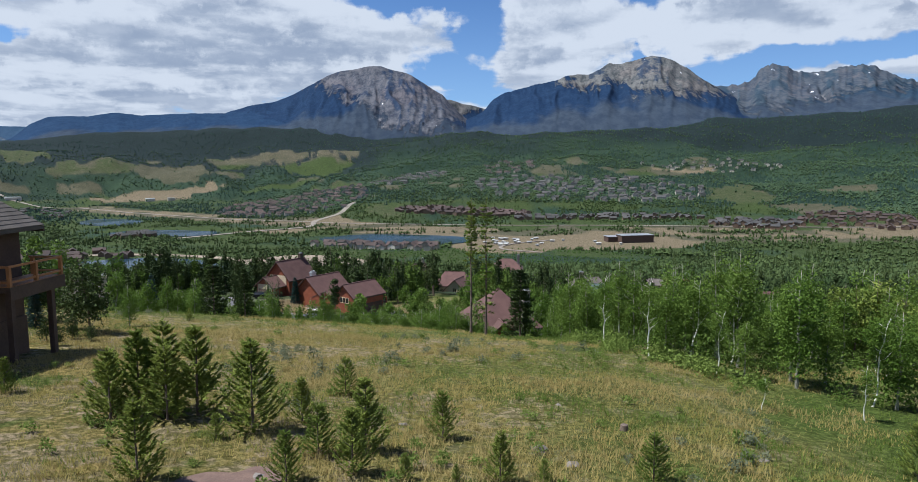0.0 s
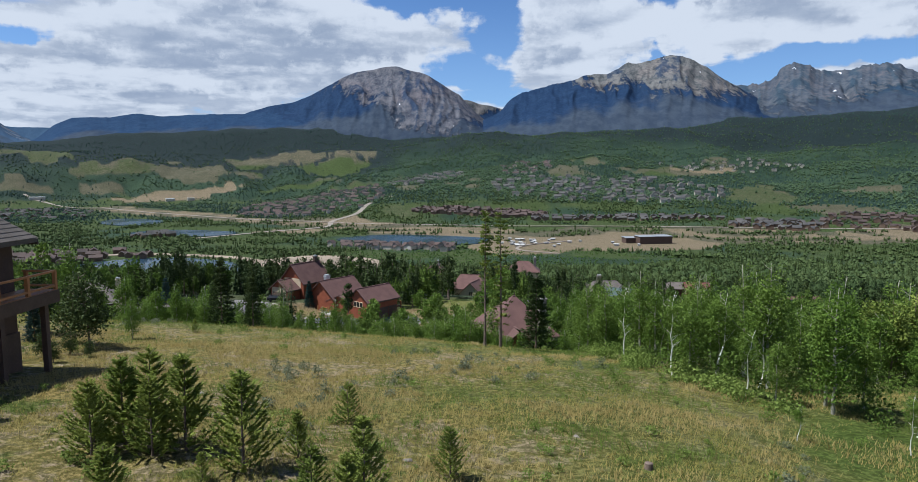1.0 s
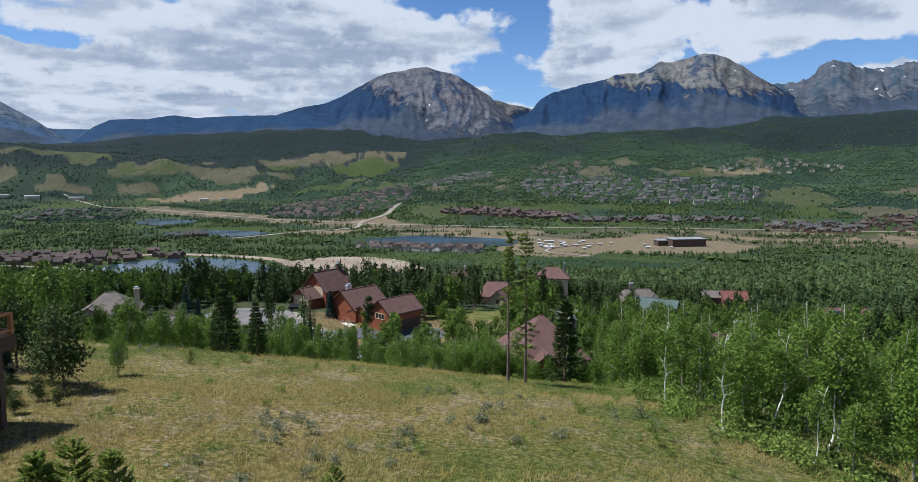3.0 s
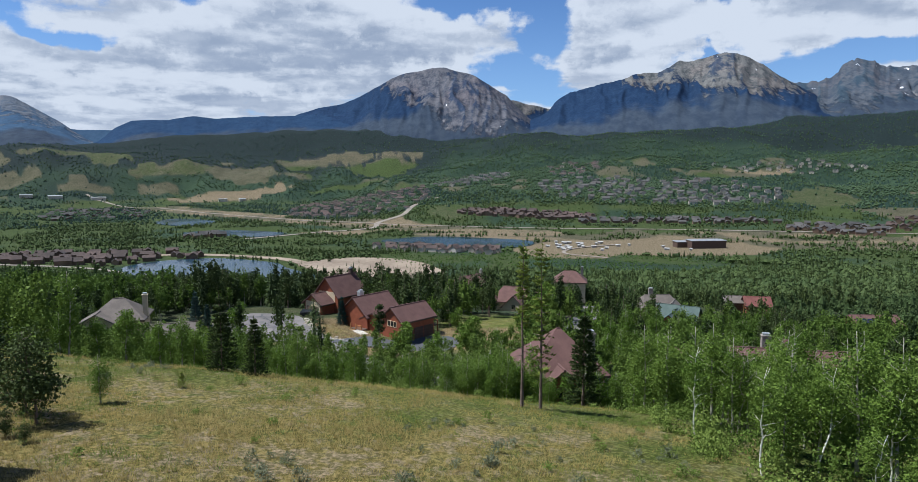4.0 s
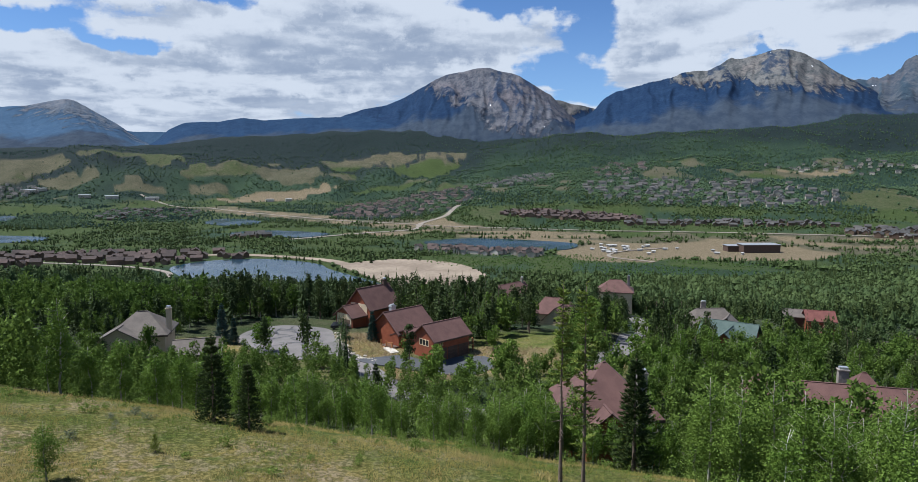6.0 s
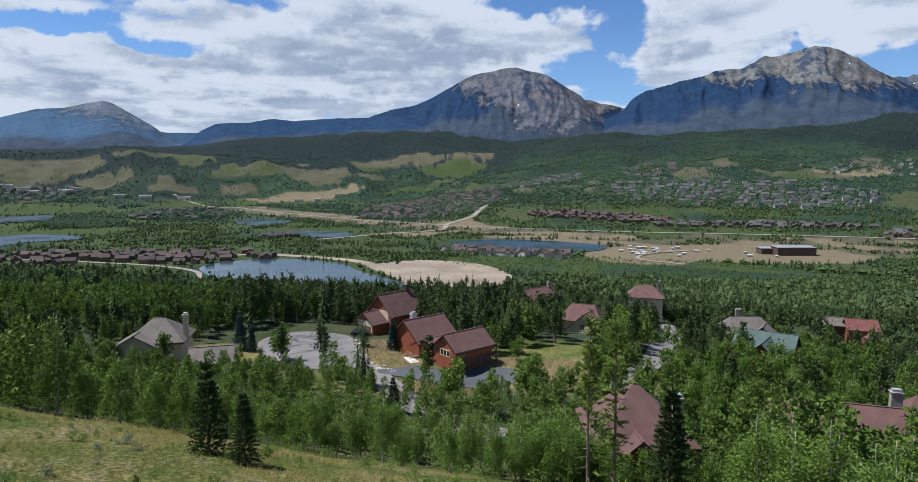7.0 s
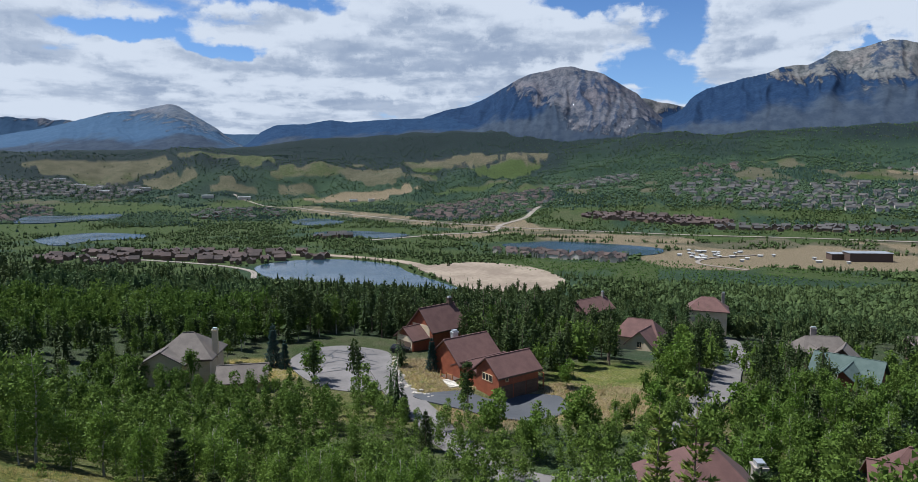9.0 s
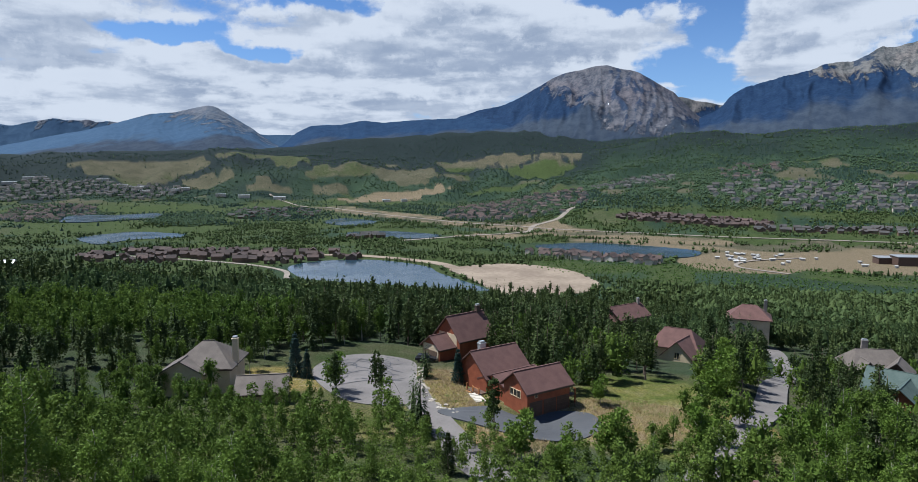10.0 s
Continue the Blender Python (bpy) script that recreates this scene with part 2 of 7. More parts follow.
SPRUCE_NEEDLE = leafy("spruce_needle", (0.038, 0.058, 0.020), (0.074, 0.098, 0.032), (0.015, 0.029, 0.009), 0.05, 0.6, 0.12)
BLUE_NEEDLE = leafy("blue_spruce_needle", (0.045, 0.085, 0.070), (0.080, 0.125, 0.110), (0.020, 0.045, 0.040), 0.2, 0.6, 0.1)
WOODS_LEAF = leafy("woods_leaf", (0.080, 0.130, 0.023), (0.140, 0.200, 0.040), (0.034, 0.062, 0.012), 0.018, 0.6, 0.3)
WILLOW_LEAF = leafy("willow_leaf", (0.050, 0.099, 0.023), (0.081, 0.131, 0.034), (0.027, 0.059, 0.013), 0.02, 0.6, 0.2)
GRASS_BLADE = leafy("grass_blade", (0.195, 0.205, 0.046), (0.400, 0.312, 0.115), (0.285, 0.232, 0.072), 0.10, 0.7, 0.3)
SAGE_LEAF = leafy("sage_leaf", (0.150, 0.165, 0.098), (0.215, 0.225, 0.140), (0.090, 0.105, 0.056), 0.3, 0.8, 0.3)
STRAW_BLADE = leafy("straw_blade", (0.330, 0.255, 0.095), (0.39, 0.305, 0.130), (0.235, 0.205, 0.075), 0.15, 0.7, 0.3)
BANK_BLADE = leafy("bank_blade", (0.35, 0.262, 0.150), (0.43, 0.335, 0.205), (0.26, 0.20, 0.115), 0.25, 0.8, 0.2)
GREEN_BLADE = leafy("green_blade", (0.100, 0.150, 0.026), (0.165, 0.205, 0.048), (0.060, 0.095, 0.016), 0.3, 0.7, 0.3)
SHRUB_LEAF = leafy("shrub_leaf", (0.125, 0.180, 0.034), (0.190, 0.245, 0.058), (0.070, 0.115, 0.020), 0.3, 0.7, 0.25)
PINE_BARK = simple("pine_bark", (0.085, 0.060, 0.045), (0.17, 0.125, 0.095), 2.0, 0.95, fine=10, bumps=0.8, distance=0.03)
ASPEN_BARK = simple("aspen_bark", (0.36, 0.345, 0.28), (0.20, 0.185, 0.145), 1.5, 0.85, fine=7, bumps=0.3)
DEAD_WOOD = simple("dead_wood", (0.40, 0.36, 0.30), (0.25, 0.22, 0.18), 3.0, 0.9, fine=6, bumps=0.4)
ROOF_BROWN = simple("brown_shingle", (0.088, 0.042, 0.036), (0.124, 0.062, 0.052), 0.6, 0.9, fine=14, bumps=0.6, distance=0.03, island=0.25)
ROOF_GREY = simple("grey_shingle", (0.098, 0.081, 0.069), (0.145, 0.121, 0.103), 0.6, 0.9, fine=14, bumps=0.6, distance=0.03, island=0.25)
ROOF_GREEN = simple("green_shingle", (0.046, 0.074, 0.064), (0.072, 0.102, 0.090), 0.6, 0.85, fine=14, bumps=0.6, distance=0.03, island=0.25)
ROOF_RED = simple("red_shingle", (0.115, 0.036, 0.030), (0.155, 0.055, 0.044), 0.6, 0.9, fine=14, bumps=0.6, distance=0.03, island=0.25)
WALL_RED = simple("stained_cedar", (0.190, 0.046, 0.018), (0.270, 0.076, 0.033), 0.8, 0.7, fine=12, bumps=0.4, island=0.25)
WALL_TAN = simple("tan_siding", (0.48, 0.38, 0.25), (0.56, 0.46, 0.32), 0.6, 0.8, fine=10, bumps=0.3, island=0.12)
WALL_DARK = simple("dark_siding", (0.060, 0.033, 0.024), (0.090, 0.052, 0.036), 0.8, 0.8, fine=10, bumps=0.4, island=0.25)
TRIM = simple("dark_trim", (0.060, 0.035, 0.025), (0.090, 0.055, 0.040), 1.0, 0.7)
STONE = simple("stone_veneer", (0.34, 0.29, 0.24), (0.22, 0.19, 0.17), 1.2, 0.9, fine=5, bumps=0.8, distance=0.05, island=0.4)
ASPHALT_OLD = simple("old_asphalt", (0.100, 0.090, 0.084), (0.150, 0.135, 0.126), 0.15, 0.9, fine=20, bumps=0.3, distance=0.01)
ASPHALT_NEW = simple("fresh_asphalt", (0.045, 0.047, 0.052), (0.060, 0.062, 0.067), 0.2, 0.85, fine=20, bumps=0.3, distance=0.01)
SAND = simple("dry_sand", (0.145, 0.108, 0.076), (0.245, 0.195, 0.140), 0.022, 0.95, fine=9, bumps=0.5, distance=0.2)
DIRT = simple("road_dirt", (0.165, 0.140, 0.115), (0.225, 0.190, 0.155), 0.05, 0.95, fine=12, bumps=0.4, distance=0.05)


def glass():
    mat, n, shader = material("window_glass", 0.05)
    shader.inputs["Base Color"].default_value = (0.015, 0.02, 0.025, 1)
    shader.inputs["Specular IOR Level"].default_value = 0.8
    return mat


GLASS = glass()


# ---- building blocks ----
def mesh_from(name, verts, faces, mats, smooth=False, slots=None):
    """A mesh from arrays of corners and of equal-sided faces (or lists of faces)."""
    me = bpy.data.meshes.new(name)
    if isinstance(faces, np.ndarray):
        faces = faces.astype(np.int32)
        count, side = faces.shape
        me.vertices.add(len(verts))
        me.vertices.foreach_set("co", np.asarray(verts, np.float32).ravel())
        me.loops.add(count * side)
        me.loops.foreach_set("vertex_index", faces.ravel())
        me.polygons.add(count)
        me.polygons.foreach_set("loop_start", np.arange(0, count * side, side, dtype=np.int32))
        me.polygons.foreach_set("loop_total", np.full(count, side, np.int32))
    else:
        me.from_pydata([tuple(v) for v in verts], [], faces)
    for m in mats if isinstance(mats, (list, tuple)) else [mats]:
        me.materials.append(m)
    if slots is not None:
        me.polygons.foreach_set("material_index", np.asarray(slots, np.int32))
    if smooth:
        me.polygons.foreach_set("use_smooth", np.ones(len(me.polygons), bool))
    me.update(calc_edges=True)
    return me


def part(name, bm, mat, parent, label=""):
    """Links a bmesh, or a ready mesh, as one part under a thing."""
    if isinstance(bm, bpy.types.Mesh):
        me = bm
    else:
        me = bpy.data.meshes.new(name)
        bm.normal_update()
        bm.to_mesh(me)
        bm.free()
        me.materials.append(mat)
    ob = new(name, me)
    ob.parent = parent
    if label:
        tagged(ob, label)
    return ob


def smooth01(t):
    t = np.clip(t, 0, 1)
    return t * t * (3 - 2 * t)


def hashed(ix, iy, seed):
    v = np.sin(ix * 127.1 + iy * 311.7 + seed * 74.7) * 43758.5453
    return v - np.floor(v)


def vnoise(x, y, seed=0):
    """Smooth value noise in 0..1."""
    ix, iy = np.floor(x), np.floor(y)
    fx, fy = smooth01(x - ix), smooth01(y - iy)
    a, b = hashed(ix, iy, seed), hashed(ix + 1, iy, seed)
    c, d = hashed(ix, iy + 1, seed), hashed(ix + 1, iy + 1, seed)
    return (a * (1 - fx) + b * fx) * (1 - fy) + (c * (1 - fx) + d * fx) * fy


def fbm(x, y, seed=0, octaves=4, gain=0.5):
    out, amp, total = 0 * x, 1.0, 0.0
    for k in range(octaves):
        out = out + amp * vnoise(x * 2**k, y * 2**k, seed + k)
        total, amp = total + amp, amp * gain
    return out / total


def ridged(x, y, seed=0, octaves=5, gain=0.55):
    out, amp, total = 0 * x, 1.0, 0.0
    for k in range(octaves):
        out = out + amp * (1 - np.abs(2 * vnoise(x * 2**k, y * 2**k, seed + k) - 1))
        total, amp = total + amp, amp * gain
    return out / total


# ---- the lie of the land ----
SLOPE_Y = (-400, -60, 0, 27, 48, 62, 70, 80, 90, 100, 112, 130, 150, 180, 205, 230, 278, 400, 560, 700)
SLOPE_Z = (150, 105, 98.7, 94.9, 92.6, 90.2, 88.0, 83.2, 78.6, 76.8, 76.2, 75.3, 74.3, 72.0, 66.0, 60.5, 54.0, 27.0, 1.5, 0.0)
HILL_TURN = (-60, -42, -20, 0, 15, 35, 60)
HILL_R = (1000, 1300, 1600, 2000, 2300, 2600, 3000, 3600, 4800)
HILL_Z = (
    (0, 0, 0, 0, 2, 8, 60, 205, 150),
    (0, 0, 0, 1, 3, 22, 150, 235, 180),
    (0, 0, 0, 2, 8, 62, 146, 335, 330),
    (0, 5, 62, 114, 150, 195, 240, 330, 330),
    (0, 10, 44, 96, 140, 195, 260, 365, 400),
    (0, 8, 28, 74, 112, 170, 255, 400, 450),
    (0, 8, 28, 74, 112, 170, 255, 400, 450),
)


def ground_z(x, y):
    """The height of the ground at places x, y (numbers or arrays)."""
    x, y = np.asarray(x, float), np.asarray(y, float)
    s = y + 0 * x
    near = np.interp(s, SLOPE_Y, SLOPE_Z)
    soft = sum(np.interp(s + d, SLOPE_Y, SLOPE_Z) for d in (-6, -3, 3, 6)) / 4
    near = 0.4 * near + 0.6 * soft
    tilt = -0.065 * np.clip(x, -70, 60) * (1 - smooth01((y - 70) / 60))
    tilt = tilt - 0.13 * np.clip(x - 6, 0, 48) * smooth01((y - 62) / 45) * (1 - smooth01((y - 215) / 90))
    near = near + tilt + (fbm(x / 9, y / 9, 3, 3) - 0.5) * 0.9 * (1 - smooth01((y - 400) / 200))
    far_r, turn = np.hypot(x, y - 20), np.degrees(np.arctan2(x, y - 20))
    cols = np.array([np.interp(far_r, HILL_R, row) for row in HILL_Z])
    at = np.interp(turn, HILL_TURN, np.arange(len(HILL_TURN)))
    low = np.clip(np.floor(at).astype(int), 0, len(HILL_TURN) - 2)
    mix = smooth01(at - low)
    a, b = np.take_along_axis(cols, low[None], 0)[0], np.take_along_axis(cols, low[None] + 1, 0)[0]
    hills = a * (1 - mix) + b * mix
    rough = smooth01((far_r - 1500) / 900)
    hills = hills + rough * ((fbm(x / 420, y / 420, 11, 5) - 0.5) * 110 * (0.35 + 0.65 * smooth01((hills - 10) / 60)))
    gully = ridged(x / 330 + y / 700, y / 520, 29, 3) - 0.6
    hills = hills + gully * 64 * smooth01((far_r - 2000) / 300) * (1 - smooth01((far_r - 3000) / 300)) * smooth01((hills - 4) / 30)
    near = near - 1.5 * np.exp(-(((x + 17) / 8) ** 2) - ((y - 136) / 6) ** 2) + 1.0 * np.exp(-(((x + 42) / 7) ** 2) - ((y - 146) / 6) ** 2)
    ahead = smooth01((y - 300) / 200)
    return near * 1.0 + np.where(far_r > 950, hills, 0) * ahead


# ---- ground, water, mountains ----
def meadow_edge(y):
    """The meadow's right-hand edge, where the aspens begin."""
    return np.interp(y, (0, 20, 33, 41, 51, 62, 75, 85), (60, 34, 25, 19, 15, 13.5, 12, 8))


def in_meadow(x, y):
    brow = np.interp(x, (-60, -46, -35, -21, -5, 12, 40), (66, 70, 76, 77, 80, 84, 60))
    return (y < brow) & (x < meadow_edge(y)) & (y > -60)


def leaning(x, y, cx, cy, rx, ry, turn=0.0):
    c, s = math.cos(radians(turn)), math.sin(radians(turn))
    return ((x - cx) * c + (y - cy) * s) / rx, ((y - cy) * c - (x - cx) * s) / ry


def blob(x, y, cx, cy, rx, ry, turn=0.0):
    """One inside a leaning oval, falling to nothing at 1.3 times its size."""
    return 1 - smooth01((np.hypot(*leaning(x, y, cx, cy, rx, ry, turn)) - 1) / 0.3)


# open banks and lawns between the houses: x, y, half-widths
OPEN_GROUND = ((-41, 146, 12, 11), (-8, 142, 10, 8), (-24, 125, 7, 4), (-3, 157, 13, 11), (-70, 141, 9, 6), (8, 146, 6, 6))


# the built-up quarters: x, y, half-widths, turn
QUARTERS = dict(rows=(-590, 735, 190, 60, 18), lakeside=(-500, 1065, 85, 16, 40), shore=(-120, 893, 95, 22, -12), old=(-450, 1780, 200, 330, 14), tail=(-150, 1950, 120, 130, 4), terrace=(10, 1390, 150, 28, -12), hillside=(332, 1674, 295, 172, -11),
                edge=(300, 1300, 190, 22, -8), fields=(549, 1175, 82, 60, -25), paddock=(746, 1190, 95, 110, -33), town=(-2131, 1759, 380, 123, 51), suburb=(-1666, 1320, 115, 330, 53), lakes=(-1099, 1559, 122, 230, 36), upper=(785, 2065, 242, 68, -21), summit=(165, 2106, 90, 150, -5))


# fields, clearings, diggings and groves on the valley floor and the far hills: x, y, half-widths, turn
FIELDS = dict(
    lush=((-627, 2701, 122, 171, 13), (-655, 2348, 133, 31, 16), (95, 1192, 65, 50, -5), (233, 1170, 43, 40, -11), (625, 1397, 56, 54, -24), (607, 1142, 70, 60, -28), (576, 1901, 45, 59, -17), (-1517, 1553, 159, 96, 45), (-1220, 1032, 117, 167, 50), (-976, 1057, 118, 74, 43), (-524, 1178, 94, 60, 24), (-473, 812, 51, 30, 31)),
    grassy=((-1394, 2464, 155, 65, 30), (-1737, 2561, 85, 166, 34), (-1647, 2424, 75, 59, 34), (-170, 1430, 46, 73, 7), (699, 1600, 72, 153, -24), (-1851, 2521, 172, 92, 37), (-1229, 925, 84, 128, 54)),
    tan=((-1387, 2279, 110, 58, 32), (-1141, 2527, 139, 140, 24), (760, 1363, 85, 67, -30), (994, 1627, 61, 62, -32), (-2148, 2294, 173, 140, 43), (-2290, 2113, 157, 105, 48), (-1798, 2178, 78, 68, 40), (-1582, 2156, 122, 56, 37), (-1878, 2133, 78, 57, 42)),
    brown=((-888, 2913, 167, 150, 17), (-577, 2957, 138, 130, 11)),
    bare=((-1071, 2227, 248, 65, 26), (-941, 2336, 69, 60, 22), (-268, 1389, 23, 70, 11), (-335, 1156, 60, 60, 16), (712, 2017, 117, 35, -20)),
    wooded=((-1315, 2398, 125, 49, 29), (-800, 2466, 178, 84, 18), (344, 1353, 203, 55, -14), (-1137, 1243, 69, 180, 43)),
)


def cover(kind, x, y):
    """How far places lie inside the fields of one kind, with ragged edges."""
    wx, wy = x + (fbm(x / 90, y / 90, 51, 3) - 0.5) * 110, y + (fbm(x / 90, y / 90, 57, 3) - 0.5) * 110
    inside = np.max([1 - smooth01((np.hypot(*leaning(wx, wy, *spot)) - 0.6) / 0.8) for spot in FIELDS[kind]], 0)
    return smooth01((inside + (fbm(x / 40, y / 40, 83, 3) - 0.5) * 1.5 - 0.30) / 0.4) * (inside > 0)


def zones(x, y, z):
    """Woods, dryness, bare soil and distance haze for the ground cover."""
    r, turn = np.hypot(x, y - 20), np.degrees(np.arctan2(x, y - 20))
    n1, n2 = fbm(x / 260, y / 260, 31, 4), fbm(x / 90, y / 90, 41, 4)
    wood, dry, bare = 0 * x, 0.58 - 0.012 * np.clip(x, -18, 20) * (1 - smooth01((y - 42) / 18)) - 0.10 * smooth01((y - 45) / 15), 0 * x
    slope = (~in_meadow(x, y)) & (y > 60) & (r < 620)
    wood = np.where(slope, 0.47, wood)
    for spot in ((-45, 150, 32, 26), (0, 150, 20, 20), (20, 175, 14, 40), (-80, 140, 14, 12)):
        wood = wood * (1 - blob(x, y, *spot))
    for k, spot in enumerate(OPEN_GROUND):
        dry = np.maximum(dry, blob(x, y, *spot)) if k != 3 else np.where(blob(x, y, *spot) > 0.5, 0.42, dry)
    floor = (r > 560) & (r < 2600)
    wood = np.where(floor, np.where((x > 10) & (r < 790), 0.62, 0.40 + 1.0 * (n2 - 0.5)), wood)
    dry = np.where(floor, 0.28, dry)
    # the valley road's wide dusty corridor
    lane = 1 - smooth01((np.abs(y - (1085 - 0.05 * x)) - 95) / 35)
    lane = lane * smooth01((x + 230) / 90)
    lane2 = (1 - smooth01((np.abs((y - 1351) * 0.83 + (x + 383) * 0.56) - 55) / 30)) * (1 - smooth01((x + 100) / 100)) * smooth01((x + 1250) / 200)
    strip = np.maximum(lane, lane2)
    stripe = fbm(x / 160, y / 22, 63, 3)
    bare, dry, wood = np.maximum(bare, strip * np.clip((stripe - 0.30) * 2.4, 0.15, 1)), np.maximum(dry, strip * 0.95), wood * (1 - strip)
    site = np.maximum(blob(x, y, 190, 960, 150, 80, -4), blob(x, y, 60, 900, 60, 70, 30))
    bare = np.maximum(bare, 0.95 * site)
    hill = smooth01((r - 1450) / 200) * smooth01((z - 6) / 20)
    left = n1 * 0.9 + fbm(x / 110, y / 110, 37, 3) * 1.0 + smooth01((r - 2980) / 300) * 0.6 - 0.40
    right = n1 * 1.1 + fbm(x / 130, y / 130, 39, 3) * 0.9 - 0.36 + smooth01((r - 2100) / 400) * 0.3
    side = smooth01((turn + 16) / 14)
    cut = left * (1 - side) + right * side
    wood = wood * (1 - hill) + hill * np.clip((cut - 0.42) * 5 + 0.5, 0, 1)
    n3 = fbm(x / 35, y / 35, 83, 3)
    built = np.max([blob(x, y, *QUARTERS[q]) for q in ("old", "tail", "hillside", "upper", "summit", "town", "suburb", "lakes")], 0)
    wood = np.maximum(wood, 0.75 * built * smooth01((n2 - 0.28) / 0.12))
    wood = np.clip(wood + hill * (n3 - 0.5) * 1.3, 0, 1)
    dry = dry * (1 - hill) + hill * np.clip((n2 - 0.22) * 2.6, 0.25, 0.95)
    wood = np.maximum(wood, 0.9 * cover("wooded", x, y))
    for kind, to_dry, to_bare in (("grassy", 0.45, 0.0), ("lush", 0.0, 0.0), ("tan", 0.80, 0.12), ("brown", 0.95, 0.42), ("bare", 0.9, 0.95)):
        inside = cover(kind, x, y)
        thin = inside * (0.75 + 0.25 * smooth01((n3 - 0.30) / 0.2)) if kind != "brown" else inside * smooth01((n3 - 0.30) / 0.3)
        wood, dry, bare = wood * (1 - thin), dry * (1 - inside) + to_dry * inside, bare * (1 - inside) + to_bare * inside
    wood = np.maximum(wood, smooth01((r - 3050) / 250))
    # share of the haze tint on woods, growing with distance
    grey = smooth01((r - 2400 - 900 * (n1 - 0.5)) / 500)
    return wood, dry, bare, grey


def make_ground():
    centre = (0.0, 18.0)
    fine = np.arange(-66, 52.01, 0.2)
    turns = np.radians(np.r_[np.arange(-180, -66, 6.0), fine, np.arange(56, 180, 6.0)])
    rings = np.r_[0.6, np.geomspace(1.2, 4950, 290)]
    t, r = np.meshgrid(turns, rings)
    x, y = centre[0] + r * np.sin(t), centre[1] + r * np.cos(t)
    z = ground_z(x, y)
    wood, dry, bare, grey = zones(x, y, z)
    rows, cols = x.shape
    i = np.arange(rows - 1)[:, None] * cols
    j = np.arange(cols)[None]
    k = (j + 1) % cols
    quads = np.stack([i + j, i + k, i + cols + k, i + cols + j], -1).reshape(-1, 4)[:, ::-1]
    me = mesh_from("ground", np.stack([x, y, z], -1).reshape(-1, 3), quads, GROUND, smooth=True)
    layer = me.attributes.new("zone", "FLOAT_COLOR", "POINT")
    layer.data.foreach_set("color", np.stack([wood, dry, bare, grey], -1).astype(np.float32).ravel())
    field = me.attributes.new("field", "FLOAT", "POINT")
    field.data.foreach_set("value", (smooth01((r - 90) / 60) * (1 - np.max([blob(x, y, *spot) for spot in OPEN_GROUND], 0))).astype(np.float32).ravel())
    tagged(new("ground", me), "dry grassy hillside falling to a wide green valley floor", "ground", kind="structure")


def mountain(name, label, turns, heights, front, crest, mat, seed, trees, rugged=0.10, bulge=1.0, spurs=6.0, crag=0.0, soft=1.5):
    """A ridge whose skyline rises by heights (degrees over the horizon) at turns (degrees to the right of the first heading); trees gives the tree line the same way."""
    t = np.arange(turns[0], turns[-1] + 0.01, 0.11)
    u = np.r_[np.linspace(0, 1, 72), 1.03, 1.07, 1.12]
    tt, uu = np.meshgrid(t, u)
    sky = np.interp(tt, turns, heights)
    for d in (-0.15, 0.15):
        sky = sky + np.interp(tt + d, turns, heights)
    sky = sky / 3 + (fbm(tt * 2.6, tt * 0 + seed, seed + 5, 5, 0.6) - 0.5) * (0.07 + crag)
    r = front + (crest - front) * uu
    x, y = r * np.sin(np.radians(tt)), 20 + r * np.cos(np.radians(tt))
    base = ground_z(x * front / r, 20 + (y - 20) * front / r) - 25
    top = 109 + crest * np.tan(np.radians(sky))
    rise = np.clip(uu, 0, 1) ** bulge
    warp = fbm(tt / 2.2, uu * 1.6 + seed, seed + 9, 3) - 0.5
    spur = ridged(tt * spurs / 14 + 1.6 * warp + 0.3 * uu, uu * 0.9 + seed, seed, 5, 0.5)
    cut = 1 - rugged * 2.6 * (1 - spur) * np.sin(np.pi * np.clip(uu, 0, 1)) ** 0.7
    z = base + (top - base) * rise * cut
    z = np.where(uu > 1, top - (uu - 1) * (crest - front) * 0.9, z)
    rows, cols = x.shape
    i, j = np.arange(rows - 1)[:, None] * cols, np.arange(cols - 1)[None]
    quads = np.stack([i + j, i + j + 1, i + cols + j + 1, i + cols + j], -1).reshape(-1, 4)
    me = mesh_from(name, np.stack([x, y, z], -1).reshape(-1, 3), quads, mat, smooth=True)
    angle = np.degrees(np.arctan((z - 109) / r))
    bare = 0.5 + (angle - np.interp(tt, *trees)) / soft
    layer = me.attributes.new("zone", "FLOAT_COLOR", "POINT")
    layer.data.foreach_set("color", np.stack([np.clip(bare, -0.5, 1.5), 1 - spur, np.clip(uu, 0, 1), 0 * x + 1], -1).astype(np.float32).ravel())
    return tagged(new(name, me), label, "mountain")


